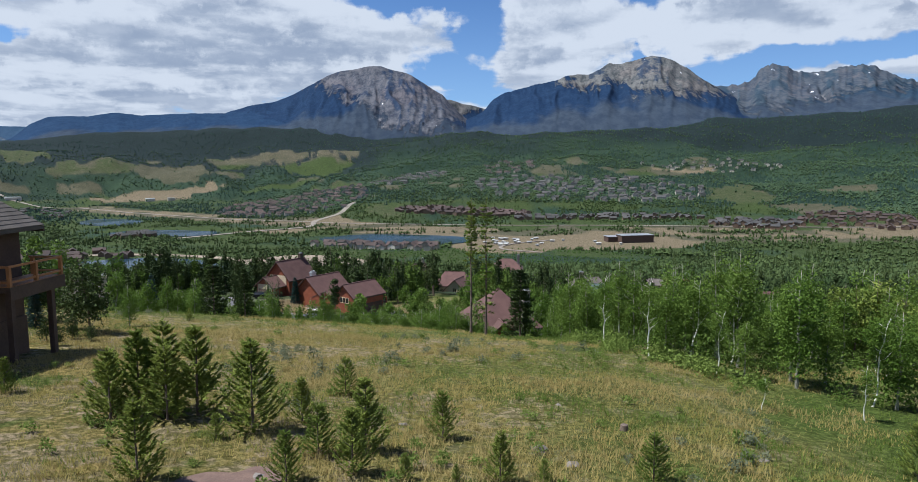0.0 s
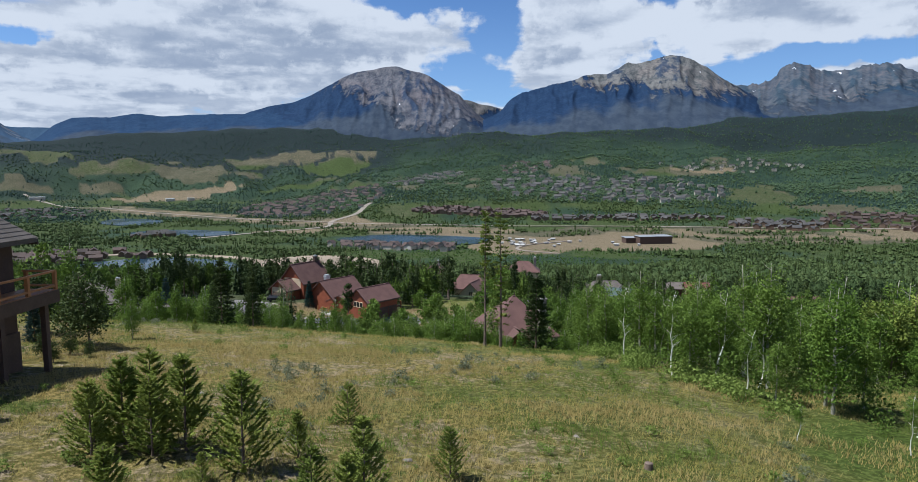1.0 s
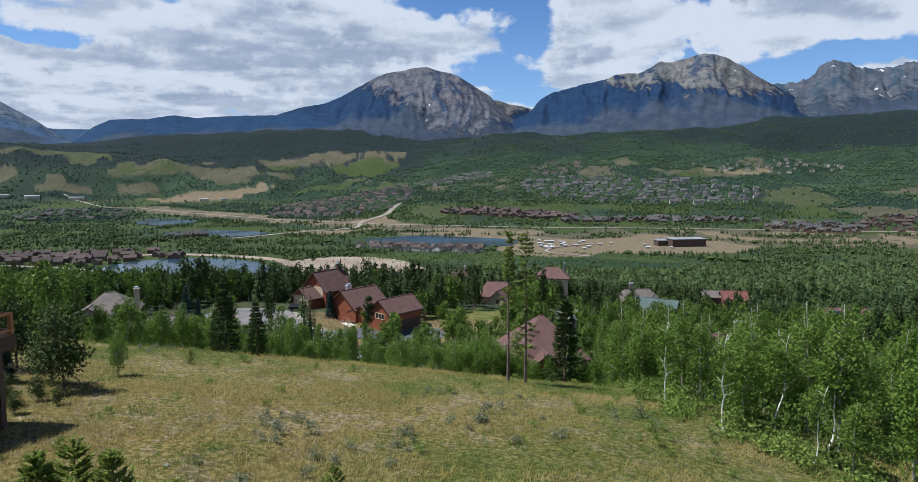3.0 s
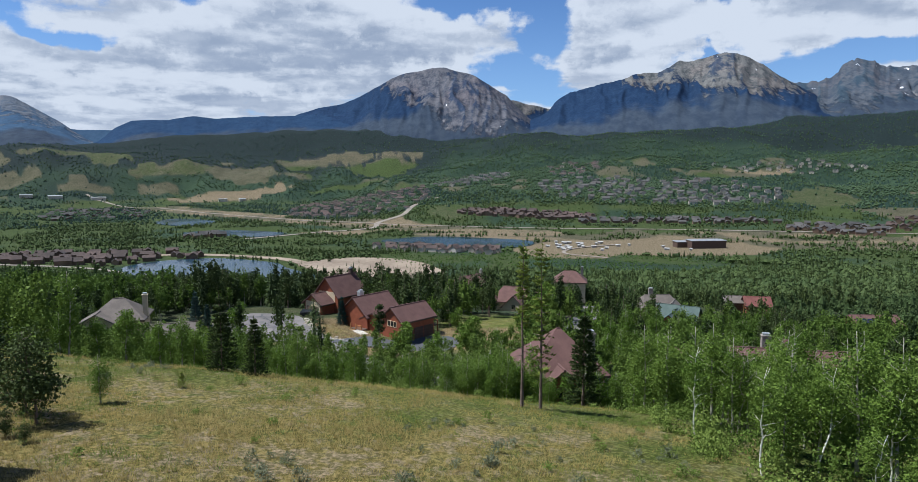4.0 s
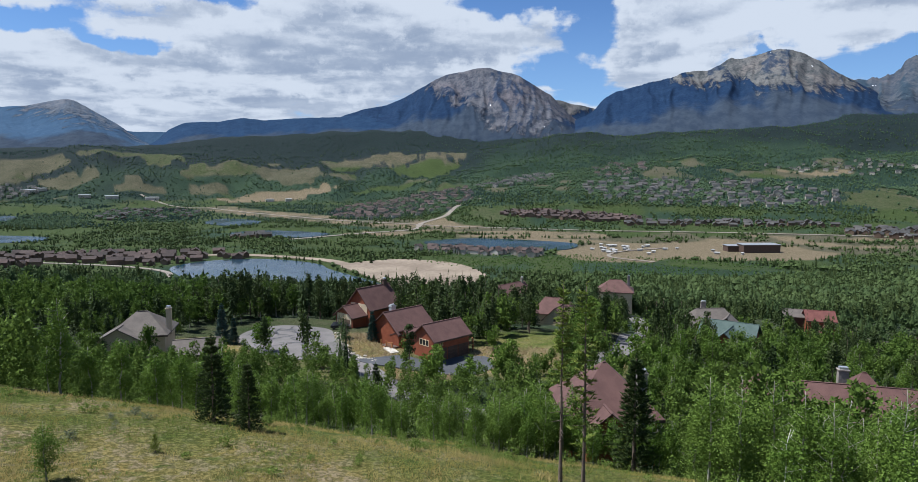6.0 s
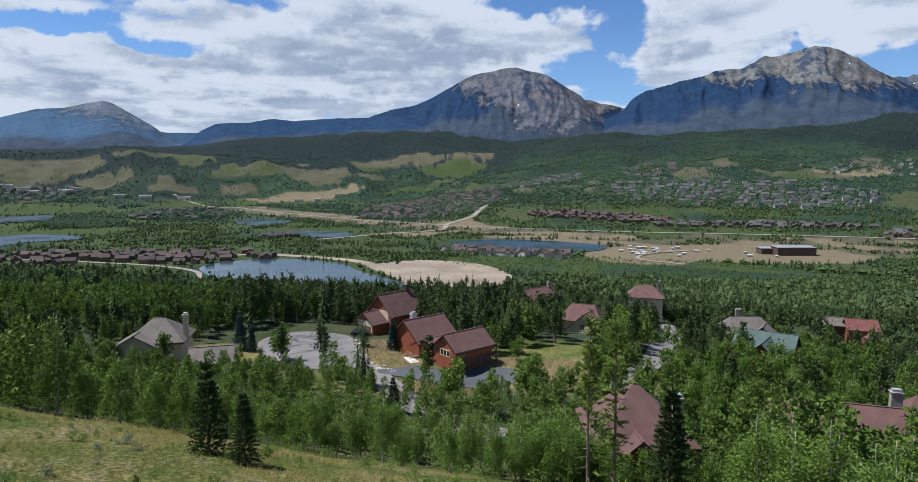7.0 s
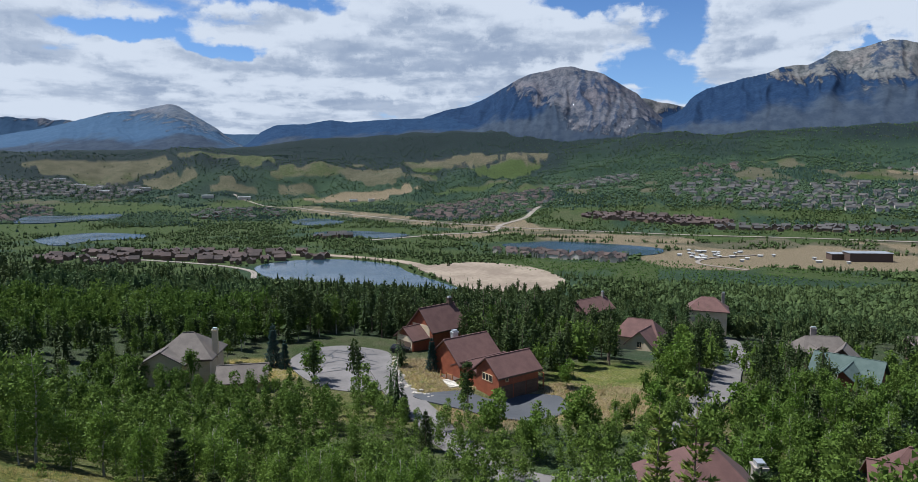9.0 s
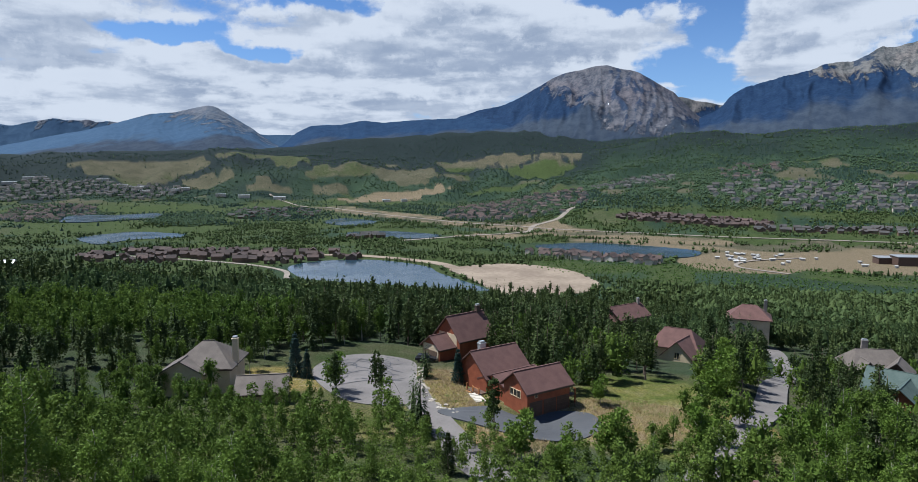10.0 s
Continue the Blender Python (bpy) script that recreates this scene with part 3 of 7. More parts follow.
def make_mountains():
    # rock and woods tinted blue for haze, woods darkened for cloud shadow
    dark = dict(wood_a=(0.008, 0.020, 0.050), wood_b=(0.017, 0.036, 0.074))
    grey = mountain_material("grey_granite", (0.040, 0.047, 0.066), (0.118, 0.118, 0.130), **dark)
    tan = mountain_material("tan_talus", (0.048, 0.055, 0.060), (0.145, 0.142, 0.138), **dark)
    blue = mountain_material("hazed_blue_rock", (0.034, 0.048, 0.070), (0.082, 0.090, 0.104), (0.018, 0.036, 0.064), (0.030, 0.054, 0.078), snow=0.66)
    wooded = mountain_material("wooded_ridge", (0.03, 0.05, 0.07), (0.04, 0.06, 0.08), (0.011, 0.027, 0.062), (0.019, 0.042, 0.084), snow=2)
    # the farthest mountains: haze put into the base colours, paler and bluer
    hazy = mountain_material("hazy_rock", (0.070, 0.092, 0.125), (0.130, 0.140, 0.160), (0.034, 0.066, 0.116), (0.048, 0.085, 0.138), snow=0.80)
    high = ((-80, 80), (20, 20))
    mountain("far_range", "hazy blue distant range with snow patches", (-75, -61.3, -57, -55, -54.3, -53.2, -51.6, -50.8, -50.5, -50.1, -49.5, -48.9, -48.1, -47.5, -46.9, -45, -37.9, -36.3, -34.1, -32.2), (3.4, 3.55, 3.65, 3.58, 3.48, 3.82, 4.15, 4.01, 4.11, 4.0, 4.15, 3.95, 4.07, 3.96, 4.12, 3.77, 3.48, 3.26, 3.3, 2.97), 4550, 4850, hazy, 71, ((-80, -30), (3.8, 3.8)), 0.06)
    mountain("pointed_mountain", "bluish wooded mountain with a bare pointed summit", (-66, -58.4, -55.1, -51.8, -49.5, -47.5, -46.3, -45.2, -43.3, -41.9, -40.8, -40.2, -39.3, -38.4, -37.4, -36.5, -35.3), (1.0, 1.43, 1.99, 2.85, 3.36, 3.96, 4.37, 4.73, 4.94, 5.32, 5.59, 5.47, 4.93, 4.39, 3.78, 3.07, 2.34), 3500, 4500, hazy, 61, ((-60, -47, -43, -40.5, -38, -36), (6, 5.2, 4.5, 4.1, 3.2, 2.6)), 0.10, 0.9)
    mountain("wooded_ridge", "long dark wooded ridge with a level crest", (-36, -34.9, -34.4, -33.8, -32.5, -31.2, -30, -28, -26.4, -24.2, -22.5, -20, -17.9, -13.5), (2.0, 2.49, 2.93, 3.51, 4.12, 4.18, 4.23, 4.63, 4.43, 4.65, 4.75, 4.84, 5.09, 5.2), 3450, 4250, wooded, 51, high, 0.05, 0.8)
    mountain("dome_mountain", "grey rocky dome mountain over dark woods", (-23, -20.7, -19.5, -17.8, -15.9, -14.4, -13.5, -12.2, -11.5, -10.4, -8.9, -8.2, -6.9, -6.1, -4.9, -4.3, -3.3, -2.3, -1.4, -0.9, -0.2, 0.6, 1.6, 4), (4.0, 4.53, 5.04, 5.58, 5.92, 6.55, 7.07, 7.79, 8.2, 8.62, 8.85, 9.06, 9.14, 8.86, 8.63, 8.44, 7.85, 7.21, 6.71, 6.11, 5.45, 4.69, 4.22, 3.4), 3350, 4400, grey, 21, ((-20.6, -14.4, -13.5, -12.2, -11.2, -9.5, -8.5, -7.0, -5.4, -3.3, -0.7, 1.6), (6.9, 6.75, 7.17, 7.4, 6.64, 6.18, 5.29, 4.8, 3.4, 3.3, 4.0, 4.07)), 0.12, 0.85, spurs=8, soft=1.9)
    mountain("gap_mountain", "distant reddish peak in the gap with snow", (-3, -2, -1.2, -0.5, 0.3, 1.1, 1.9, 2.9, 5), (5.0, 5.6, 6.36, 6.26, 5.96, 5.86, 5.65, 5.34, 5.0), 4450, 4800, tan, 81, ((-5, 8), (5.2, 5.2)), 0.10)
    # tree line set along the cloud shadow's upper edge, drawn as dark woods
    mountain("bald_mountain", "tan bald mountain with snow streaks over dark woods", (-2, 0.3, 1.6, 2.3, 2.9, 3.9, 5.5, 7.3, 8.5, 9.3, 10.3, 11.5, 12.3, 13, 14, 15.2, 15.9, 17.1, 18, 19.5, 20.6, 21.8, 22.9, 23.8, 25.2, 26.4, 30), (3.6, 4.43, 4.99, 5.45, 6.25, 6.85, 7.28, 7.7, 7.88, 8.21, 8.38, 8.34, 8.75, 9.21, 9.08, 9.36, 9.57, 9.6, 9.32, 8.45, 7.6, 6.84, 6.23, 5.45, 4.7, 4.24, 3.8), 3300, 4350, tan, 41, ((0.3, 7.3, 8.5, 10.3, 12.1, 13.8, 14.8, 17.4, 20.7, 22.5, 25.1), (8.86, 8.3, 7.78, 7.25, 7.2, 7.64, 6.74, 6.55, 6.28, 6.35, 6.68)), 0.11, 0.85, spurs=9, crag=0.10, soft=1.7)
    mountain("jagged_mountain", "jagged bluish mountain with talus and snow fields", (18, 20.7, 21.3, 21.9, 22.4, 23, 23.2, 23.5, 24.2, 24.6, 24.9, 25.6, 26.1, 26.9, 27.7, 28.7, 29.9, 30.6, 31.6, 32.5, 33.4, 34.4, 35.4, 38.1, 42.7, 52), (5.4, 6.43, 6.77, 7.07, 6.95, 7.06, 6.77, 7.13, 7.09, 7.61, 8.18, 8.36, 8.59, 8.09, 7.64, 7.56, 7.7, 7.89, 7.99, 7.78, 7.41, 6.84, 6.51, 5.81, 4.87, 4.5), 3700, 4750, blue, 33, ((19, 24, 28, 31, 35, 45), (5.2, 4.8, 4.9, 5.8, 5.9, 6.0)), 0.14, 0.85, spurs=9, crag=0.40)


def smooth_ring(points, steps=8):
    """A closed smooth outline through a few corners."""
    p = np.array(points, float)
    n = len(p)
    out = []
    for k in range(n):
        a, b, c, d = p[k - 1], p[k], p[(k + 1) % n], p[(k + 2) % n]
        for s in np.arange(steps) / steps:
            out.append(0.5 * (2 * b + (c - a) * s + (2 * a - 5 * b + 4 * c - d) * s**2 + (3 * b - a - 3 * c + d) * s**3))
    return np.array(out)


def sheet(name, outline, z, mat, label, category, over=None, depth=0.6, kind="structure"):
    """A flat sheet with a skirt: level at z, or draped over the ground by over metres."""
    ring = smooth_ring(outline)
    middle = ring.mean(0)
    bm = bmesh.new()
    loops = []
    for f in (1.0, 0.8, 0.6, 0.4, 0.2):
        q = middle + (ring - middle) * f
        h = np.full(len(q), z) if over is None else ground_z(q[:, 0], q[:, 1]) + over
        loops.append([bm.verts.new((*a, b)) for a, b in zip(q, h)])
    lower = [bm.verts.new((v.co.x, v.co.y, v.co.z - depth)) for v in loops[0]]
    hub = bm.verts.new((*middle, z if over is None else float(ground_z(*middle)) + over))
    n = len(ring)
    for k in range(n):
        m = (k + 1) % n
        bm.faces.new((lower[k], lower[m], loops[0][m], loops[0][k]))
        for a, b in zip(loops, loops[1:]):
            bm.faces.new((a[k], a[m], b[m], b[k]))
        bm.faces.new((loops[-1][k], loops[-1][m], hub))
    bmesh.ops.recalc_face_normals(bm, faces=bm.faces)
    me = bpy.data.meshes.new(name)
    bm.to_mesh(me)
    bm.free()
    me.materials.append(mat)
    return tagged(new(name, me), label, category, kind=kind)


def lane(name, line, width, mat, label, over=0.12, depth=0.5, steps=10, category="road"):
    """A road along a smooth open line, draped over the ground."""
    p = np.array(line, float)
    p = np.vstack([2 * p[0] - p[1], p, 2 * p[-1] - p[-2]])
    pts = []
    for k in range(1, len(p) - 2):
        a, b, c, d = p[k - 1 : k + 3]
        for s in np.arange(steps) / steps:
            pts.append(0.5 * (2 * b + (c - a) * s + (2 * a - 5 * b + 4 * c - d) * s**2 + (3 * b - a - 3 * c + d) * s**3))
    pts = np.array(pts + [p[-2]])
    way = np.gradient(pts, axis=0)
    way /= np.linalg.norm(way, axis=1)[:, None]
    side = np.stack([way[:, 1], -way[:, 0]], -1)
    bm = bmesh.new()
    rows = []
    for q, s in zip(pts, side):
        h = float(ground_z(*q)) + over
        row = [bm.verts.new((*(q + s * width / 2 * f), max(h, float(ground_z(*(q + s * width / 2 * f))) + over * 0.6) - (0 if abs(f) < 1.01 else depth))) for f in (-1.02, -1, -0.5, 0, 0.5, 1, 1.02)]
        rows.append(row)
    for a, b in zip(rows, rows[1:]):
        for k in range(6):
            bm.faces.new((a[k], a[k + 1], b[k + 1], b[k]))
    bmesh.ops.recalc_face_normals(bm, faces=bm.faces)
    me = bpy.data.meshes.new(name)
    bm.to_mesh(me)
    bm.free()
    me.materials.append(mat)
    return tagged(new(name, me), label, category, kind="structure")


make_ground()
make_mountains()
LAKES = {
    "near": [(-452, 690), (-436, 752), (-378, 778), (-300, 750), (-262, 705), (-205, 650), (-158, 596), (-180, 545), (-240, 520), (-320, 560), (-395, 625)],
    "long": [(-222, 1012), (-160, 1075), (-60, 1065), (16, 1022), (0, 945), (-93, 925), (-180, 960)],
    "middle": [(-610, 1105), (-552, 1160), (-430, 1125), (-425, 1070), (-470, 1040), (-550, 1060)],
    "upper": [(-795, 1318), (-812, 1440), (-690, 1380), (-660, 1290), (-700, 1250)],
    "west": [(-998, 853), (-1015, 938), (-992, 984), (-859, 970), (-846, 907), (-888, 872), (-878, 799), (-915, 804)],
    "far": [(-1386, 1122), (-1539, 1285), (-1457, 1350), (-1402, 1437), (-1269, 1295), (-1290, 1199), (-1319, 1128)],
    "pond": [(-1616, 1362), (-1664, 1425), (-1664, 1464), (-1618, 1405)],
}
for key, outline in LAKES.items():
    sheet("lake", outline, 0.9, WATER, "calm dark blue lake on the valley floor", "lake", depth=2.5)
sheet("sand_flat", [(-262, 742), (-212, 800), (-136, 782), (-84, 700), (-90, 640), (-140, 596), (-168, 615), (-225, 690)], 1.2, SAND, "pale bare sand flat beside the lake", "sand", depth=2.0)
lane("shore_path", [(-475, 800), (-440, 812), (-378, 806), (-300, 782), (-255, 745)], 16, SAND, "pale sandy shore along the lake", 0.9, category="path")
lane("valley_road", [(-1500, 2080), (-1079, 1807), (-668, 1527), (-383, 1351), (-150, 1262), (250, 1190), (700, 1120), (1100, 1040)], 10, DIRT, "long pale road across the valley floor", 1.0)
lane("side_road", [(-215, 1640), (-262, 1560), (-268, 1430), (-300, 1330), (-290, 1220), (-370, 1130), (-450, 1010)], 11, DIRT, "pale curving side road in the valley", 1.0)
lane("site_road", [(110, 832), (60, 872), (75, 930), (140, 985)], 5, DIRT, "dusty dirt track to the building site", 1.0)
lane("row_road", [(-760, 700), (-640, 700), (-520, 690), (-440, 660), (-400, 610)], 6, DIRT, "pale lane between the townhouse rows", 0.8)
lane("town_road", [(-1500, 900), (-1620, 1120), (-1800, 1400)], 14, DIRT, "pale road through the far town", 1.0)
lane("forest_road", [(92, 300), (98, 275), (101, 250), (96, 225)], 6, DIRT, "pale drive between the trees", 0.3)


# ---- plants ----
def shards_conifer(rng, height, radius, count, droop=0.25, bottom=0.12, width=0.5, gappy=0.0, top_power=0.9, core=0.0):
    """Needled boughs as tapered sprays of three corners each, round a leader."""
    f = bottom + (1 - bottom) * (1 - rng.random(count) ** 0.62)
    if gappy:
        f = f + gappy * np.sin(f * 37) / 37
    reach = radius * ((1 - f) / (1 - bottom)) ** top_power * rng.uniform(0.65, 1.15, count) + 0.03 * radius
    a = rng.uniform(0, 2 * np.pi, count)
    out = np.stack([np.cos(a), np.sin(a)], -1)
    side = np.stack([-out[:, 1], out[:, 0]], -1)
    inner = reach * rng.uniform(0.05, 0.55, count)
    half = width * (0.35 + 0.65 * (1 - f)) * rng.uniform(0.6, 1.3, count) * radius * 0.5
    lean = droop * reach * rng.uniform(0.3, 1.5, count)
    z = f * height
    tip = np.c_[out * reach[:, None], z - lean]
    mid = out * (inner + (reach - inner) * 0.35)[:, None]
    roll = rng.uniform(-0.5, 0.5, count) * half
    a0 = np.c_[mid + side * half[:, None], z - lean * 0.2 + roll]
    a1 = np.c_[mid - side * half[:, None], z - lean * 0.2 - roll]
    verts = np.stack([a0, a1, tip], 1).reshape(-1, 3)
    if core:
        ring = np.arange(6) * np.pi / 3
        cone = np.vstack([np.c_[np.cos(ring) * radius * core, np.sin(ring) * radius * core, np.full(6, height * (bottom + 0.02))], [[0, 0, height * 0.7]]])
        k = np.arange(6)
        verts = np.vstack([verts, cone[np.stack([k, (k + 1) % 6, np.full(6, 6)], -1)].reshape(-1, 3)])
    top = np.array([[0.04 * radius, 0, height * 0.94], [-0.04 * radius, 0.02, height * 0.94], [0, 0, height * 1.02]])
    verts = np.vstack([verts, top])
    return verts, np.arange(len(verts)).reshape(-1, 3)


def shards_round(rng, height, radius, count, base=0.25, size=0.5, clumps=9, tall=0.5, core=0.0, cone=0.0):
    """Leaves in loose clumps, with gaps between them."""
    mid = height * (base + (1 - base) * 0.5)
    c = rng.normal(size=(clumps, 3))
    c /= np.linalg.norm(c, axis=1)[:, None]
    c = c * rng.uniform(0.35, 0.8, (clumps, 1)) * [radius, radius, height * (1 - base) * tall] + [0, 0, mid]
    own = rng.uniform(0.30, 0.55, clumps) * radius
    if cone:
        slim = 1 - cone * np.clip((c[:, 2] / height - base) / (1 - base), 0, 1)
        c[:, :2] *= 1.25 * slim[:, None]
        own *= 0.45 + 0.75 * slim
    pick = rng.integers(0, clumps, count)
    d = rng.normal(size=(count, 3))
    d /= np.linalg.norm(d, axis=1)[:, None]
    p = c[pick] + d * (own[pick] * rng.uniform(0.45, 1.1, count) ** 0.6)[:, None] * [1, 1, 0.9]
    u, v = rng.normal(size=(count, 3)), rng.normal(size=(count, 3))
    u /= np.linalg.norm(u, axis=1)[:, None]
    v -= (u * v).sum(1)[:, None] * u
    v /= np.linalg.norm(v, axis=1)[:, None]
    s = size * rng.uniform(0.6, 1.3, count)[:, None]
    verts = np.stack([p - u * s * 0.5, p + u * s * 0.5, p + v * s], 1).reshape(-1, 3)
    if core:
        ring = np.arange(6) * np.pi / 3
        belt = np.c_[np.cos(ring) * radius * core, np.sin(ring) * radius * core, np.full(6, mid)]
        k, j = np.arange(6), (np.arange(6) + 1) % 6
        for pole in (mid + height * (1 - base) * 0.36, mid - height * (1 - base) * 0.36):
            verts = np.vstack([verts, np.stack([belt[k], belt[j], np.tile([0, 0, pole], (6, 1))], 1).reshape(-1, 3)])
    return verts, np.arange(len(verts)).reshape(-1, 3)


def branch_pine(rng, height, radius, whorls, per, tufts, size, lift=0.5, bottom=0.04, shape=0.8, keep=1.0):
    """Pine boughs in whorls, each set with needle tufts along its outer part."""
    rows = []
    for i in range(whorls):
        f = bottom + (0.97 - bottom) * (i + rng.uniform(-0.25, 0.25)) / whorls
        reach = radius * max(0.08, (1 - f)) ** shape * rng.uniform(0.8, 1.15)
        for k in range(per):
            if rng.random() > keep:
                continue
            a = 2 * math.pi * (k + rng.uniform(-0.3, 0.3)) / per + i * 0.9
            long = reach * rng.uniform(0.75, 1.15)
            for j in range(tufts):
                g = 0.25 + 0.75 * (j + rng.random()) / tufts
                rows.append((math.cos(a) * long * g, math.sin(a) * long * g, f * height + lift * long * g * g, a, rng.uniform(0.7, 1.25)))
    for j in range(6):
        rows.append((0, 0, height * (0.9 + 0.018 * j), j * 2.0, 0.8))
    p = np.array(rows)
    n, blades = len(p), 4
    verts = []
    for b in range(blades):
        turn = p[:, 3] + rng.uniform(-1.2, 1.2, n)
        out = np.stack([np.cos(turn), np.sin(turn), rng.uniform(0.1, 1.1, n)], -1)
        out /= np.linalg.norm(out, axis=1)[:, None]
        side = rng.normal(size=(n, 3))
        side -= (side * out).sum(1)[:, None] * out
        side /= np.linalg.norm(side, axis=1)[:, None]
        s = (size * p[:, 4])[:, None]
        c = p[:, :3] - out * s * 0.3
        verts.append(np.stack([c + side * s * 0.22, c - side * s * 0.22, c + out * s * 1.3], 1))
    verts = np.concatenate(verts).reshape(-1, 3)
    return verts, np.arange(len(verts)).reshape(-1, 3)


def limb_tube(bm, path, radii, sides=6):
    rings = []
    for k, (p, r) in enumerate(zip(path, radii)):
        p = Vector(p)
        ahead = (Vector(path[min(k + 1, len(path) - 1)]) - Vector(path[max(k - 1, 0)])).normalized()
        u = ahead.orthogonal().normalized()
        v = ahead.cross(u)
        rings.append([bm.verts.new(p + (u * math.cos(a) + v * math.sin(a)) * r) for a in (2 * math.pi * i / sides for i in range(sides))])
    for a, b in zip(rings, rings[1:]):
        for i in range(sides):
            bm.faces.new((a[i], a[(i + 1) % sides], b[(i + 1) % sides], b[i]))
    bm.faces.new(rings[-1])


def trunk_mesh(name, rng, height, radius, mat, limbs=0, low=0.3, reach=0.2, wobble=0.03, rise=0.5, sides=7):
    """A tapered trunk with limbs."""
    bm = bmesh.new()
    n = 9
    path, radii = [], []
    bend = rng.normal(size=(n, 2)).cumsum(0) * wobble * height / n
    bend -= bend[0]
    for k in range(n):
        f = k / (n - 1)
        path.append((bend[k, 0], bend[k, 1], height * f - (0.3 if k == 0 else 0)))
        radii.append(radius * (1.25 if k == 0 else 1) * (1 - 0.88 * f))
    limb_tube(bm, path, radii, sides)
    for k in range(limbs):
        f = low + (0.95 - low) * (k + rng.random()) / limbs
        at = f * (n - 1)
        i = min(int(at), n - 2)
        a, b = Vector(path[i]), Vector(path[i + 1])
        root = a.lerp(b, at - i)
        turn, length = rng.uniform(0, 2 * math.pi), reach * height * (1.1 - 0.7 * f) * rng.uniform(0.6, 1.2)
        out = Vector((math.cos(turn), math.sin(turn), 0))
        mid = root + out * length * 0.5 + Vector((0, 0, length * rise * 0.35))
        tip = root + out * length + Vector((0, 0, length * rise * rng.uniform(0.6, 1.3)))
        limb_tube(bm, [root, mid, tip], [radius * (1 - 0.85 * f) * 0.5, radius * 0.16, radius * 0.04], 4)
    me = bpy.data.meshes.new(name)
    bm.to_mesh(me)
    bm.free()
    me.materials.append(mat)
    me.polygons.foreach_set("use_smooth", np.ones(len(me.polygons), bool))
    return me


def tree_kind(name, crown, trunk, label, category="tree", group=""):
    """A pattern tree: an Empty with a trunk and a crown; the pattern itself is set in place by plant()."""
    return dict(name=name, crown=crown, trunk=trunk, label=label, category=category, group=group)


def plant(kind, x, y, scale=1.0, turn=0.0, sink=0.05, z=None, tall=1.0, label=""):
    root = new(kind["name"])
    root.empty_display_size = 0.3
    part("trunk", kind["trunk"], None, root)
    part("crown", kind["crown"], None, root)
    root.location = (x, y, float(ground_z(x, y)) - sink if z is None else z)
    root.rotation_euler = (0, 0, turn)
    root.scale = (scale, scale, scale * tall)
    return tagged(root, label or kind["label"], kind["category"], kind["group"])


def stuff(name, patterns, places, mat, label, category):
    """Many plants joined into one mesh: places are rows of x, y, z, scale, turn, pattern, stretch."""
    verts, faces, start = [], [], 0
    places = np.asarray(places, float)
    for k, (v, f) in enumerate(patterns):
        mine = places[places[:, 5].astype(int) == k]
        if not len(mine):
            continue
        c, s = np.cos(mine[:, 4]), np.sin(mine[:, 4])
        sc = mine[:, 3]
        x = (v[None, :, 0] * c[:, None] - v[None, :, 1] * s[:, None]) * sc[:, None] + mine[:, 0:1]
        y = (v[None, :, 0] * s[:, None] + v[None, :, 1] * c[:, None]) * sc[:, None] + mine[:, 1:2]
        z = v[None, :, 2] * (sc * mine[:, 6])[:, None] + mine[:, 2:3]
        verts.append(np.stack([x, y, z], -1).reshape(-1, 3))
        faces.append((f[None] + (np.arange(len(mine)) * len(v))[:, None, None]).reshape(-1, 3) + start)
        start += len(mine) * len(v)
    me = mesh_from(name, np.vstack(verts), np.vstack(faces), mat)
    return tagged(new(name, me), label, category, kind="stuff")


rng = np.random.default_rng(7)


def crown_mesh(name, data, mat):
    return mesh_from(name, data[0], data[1], mat)


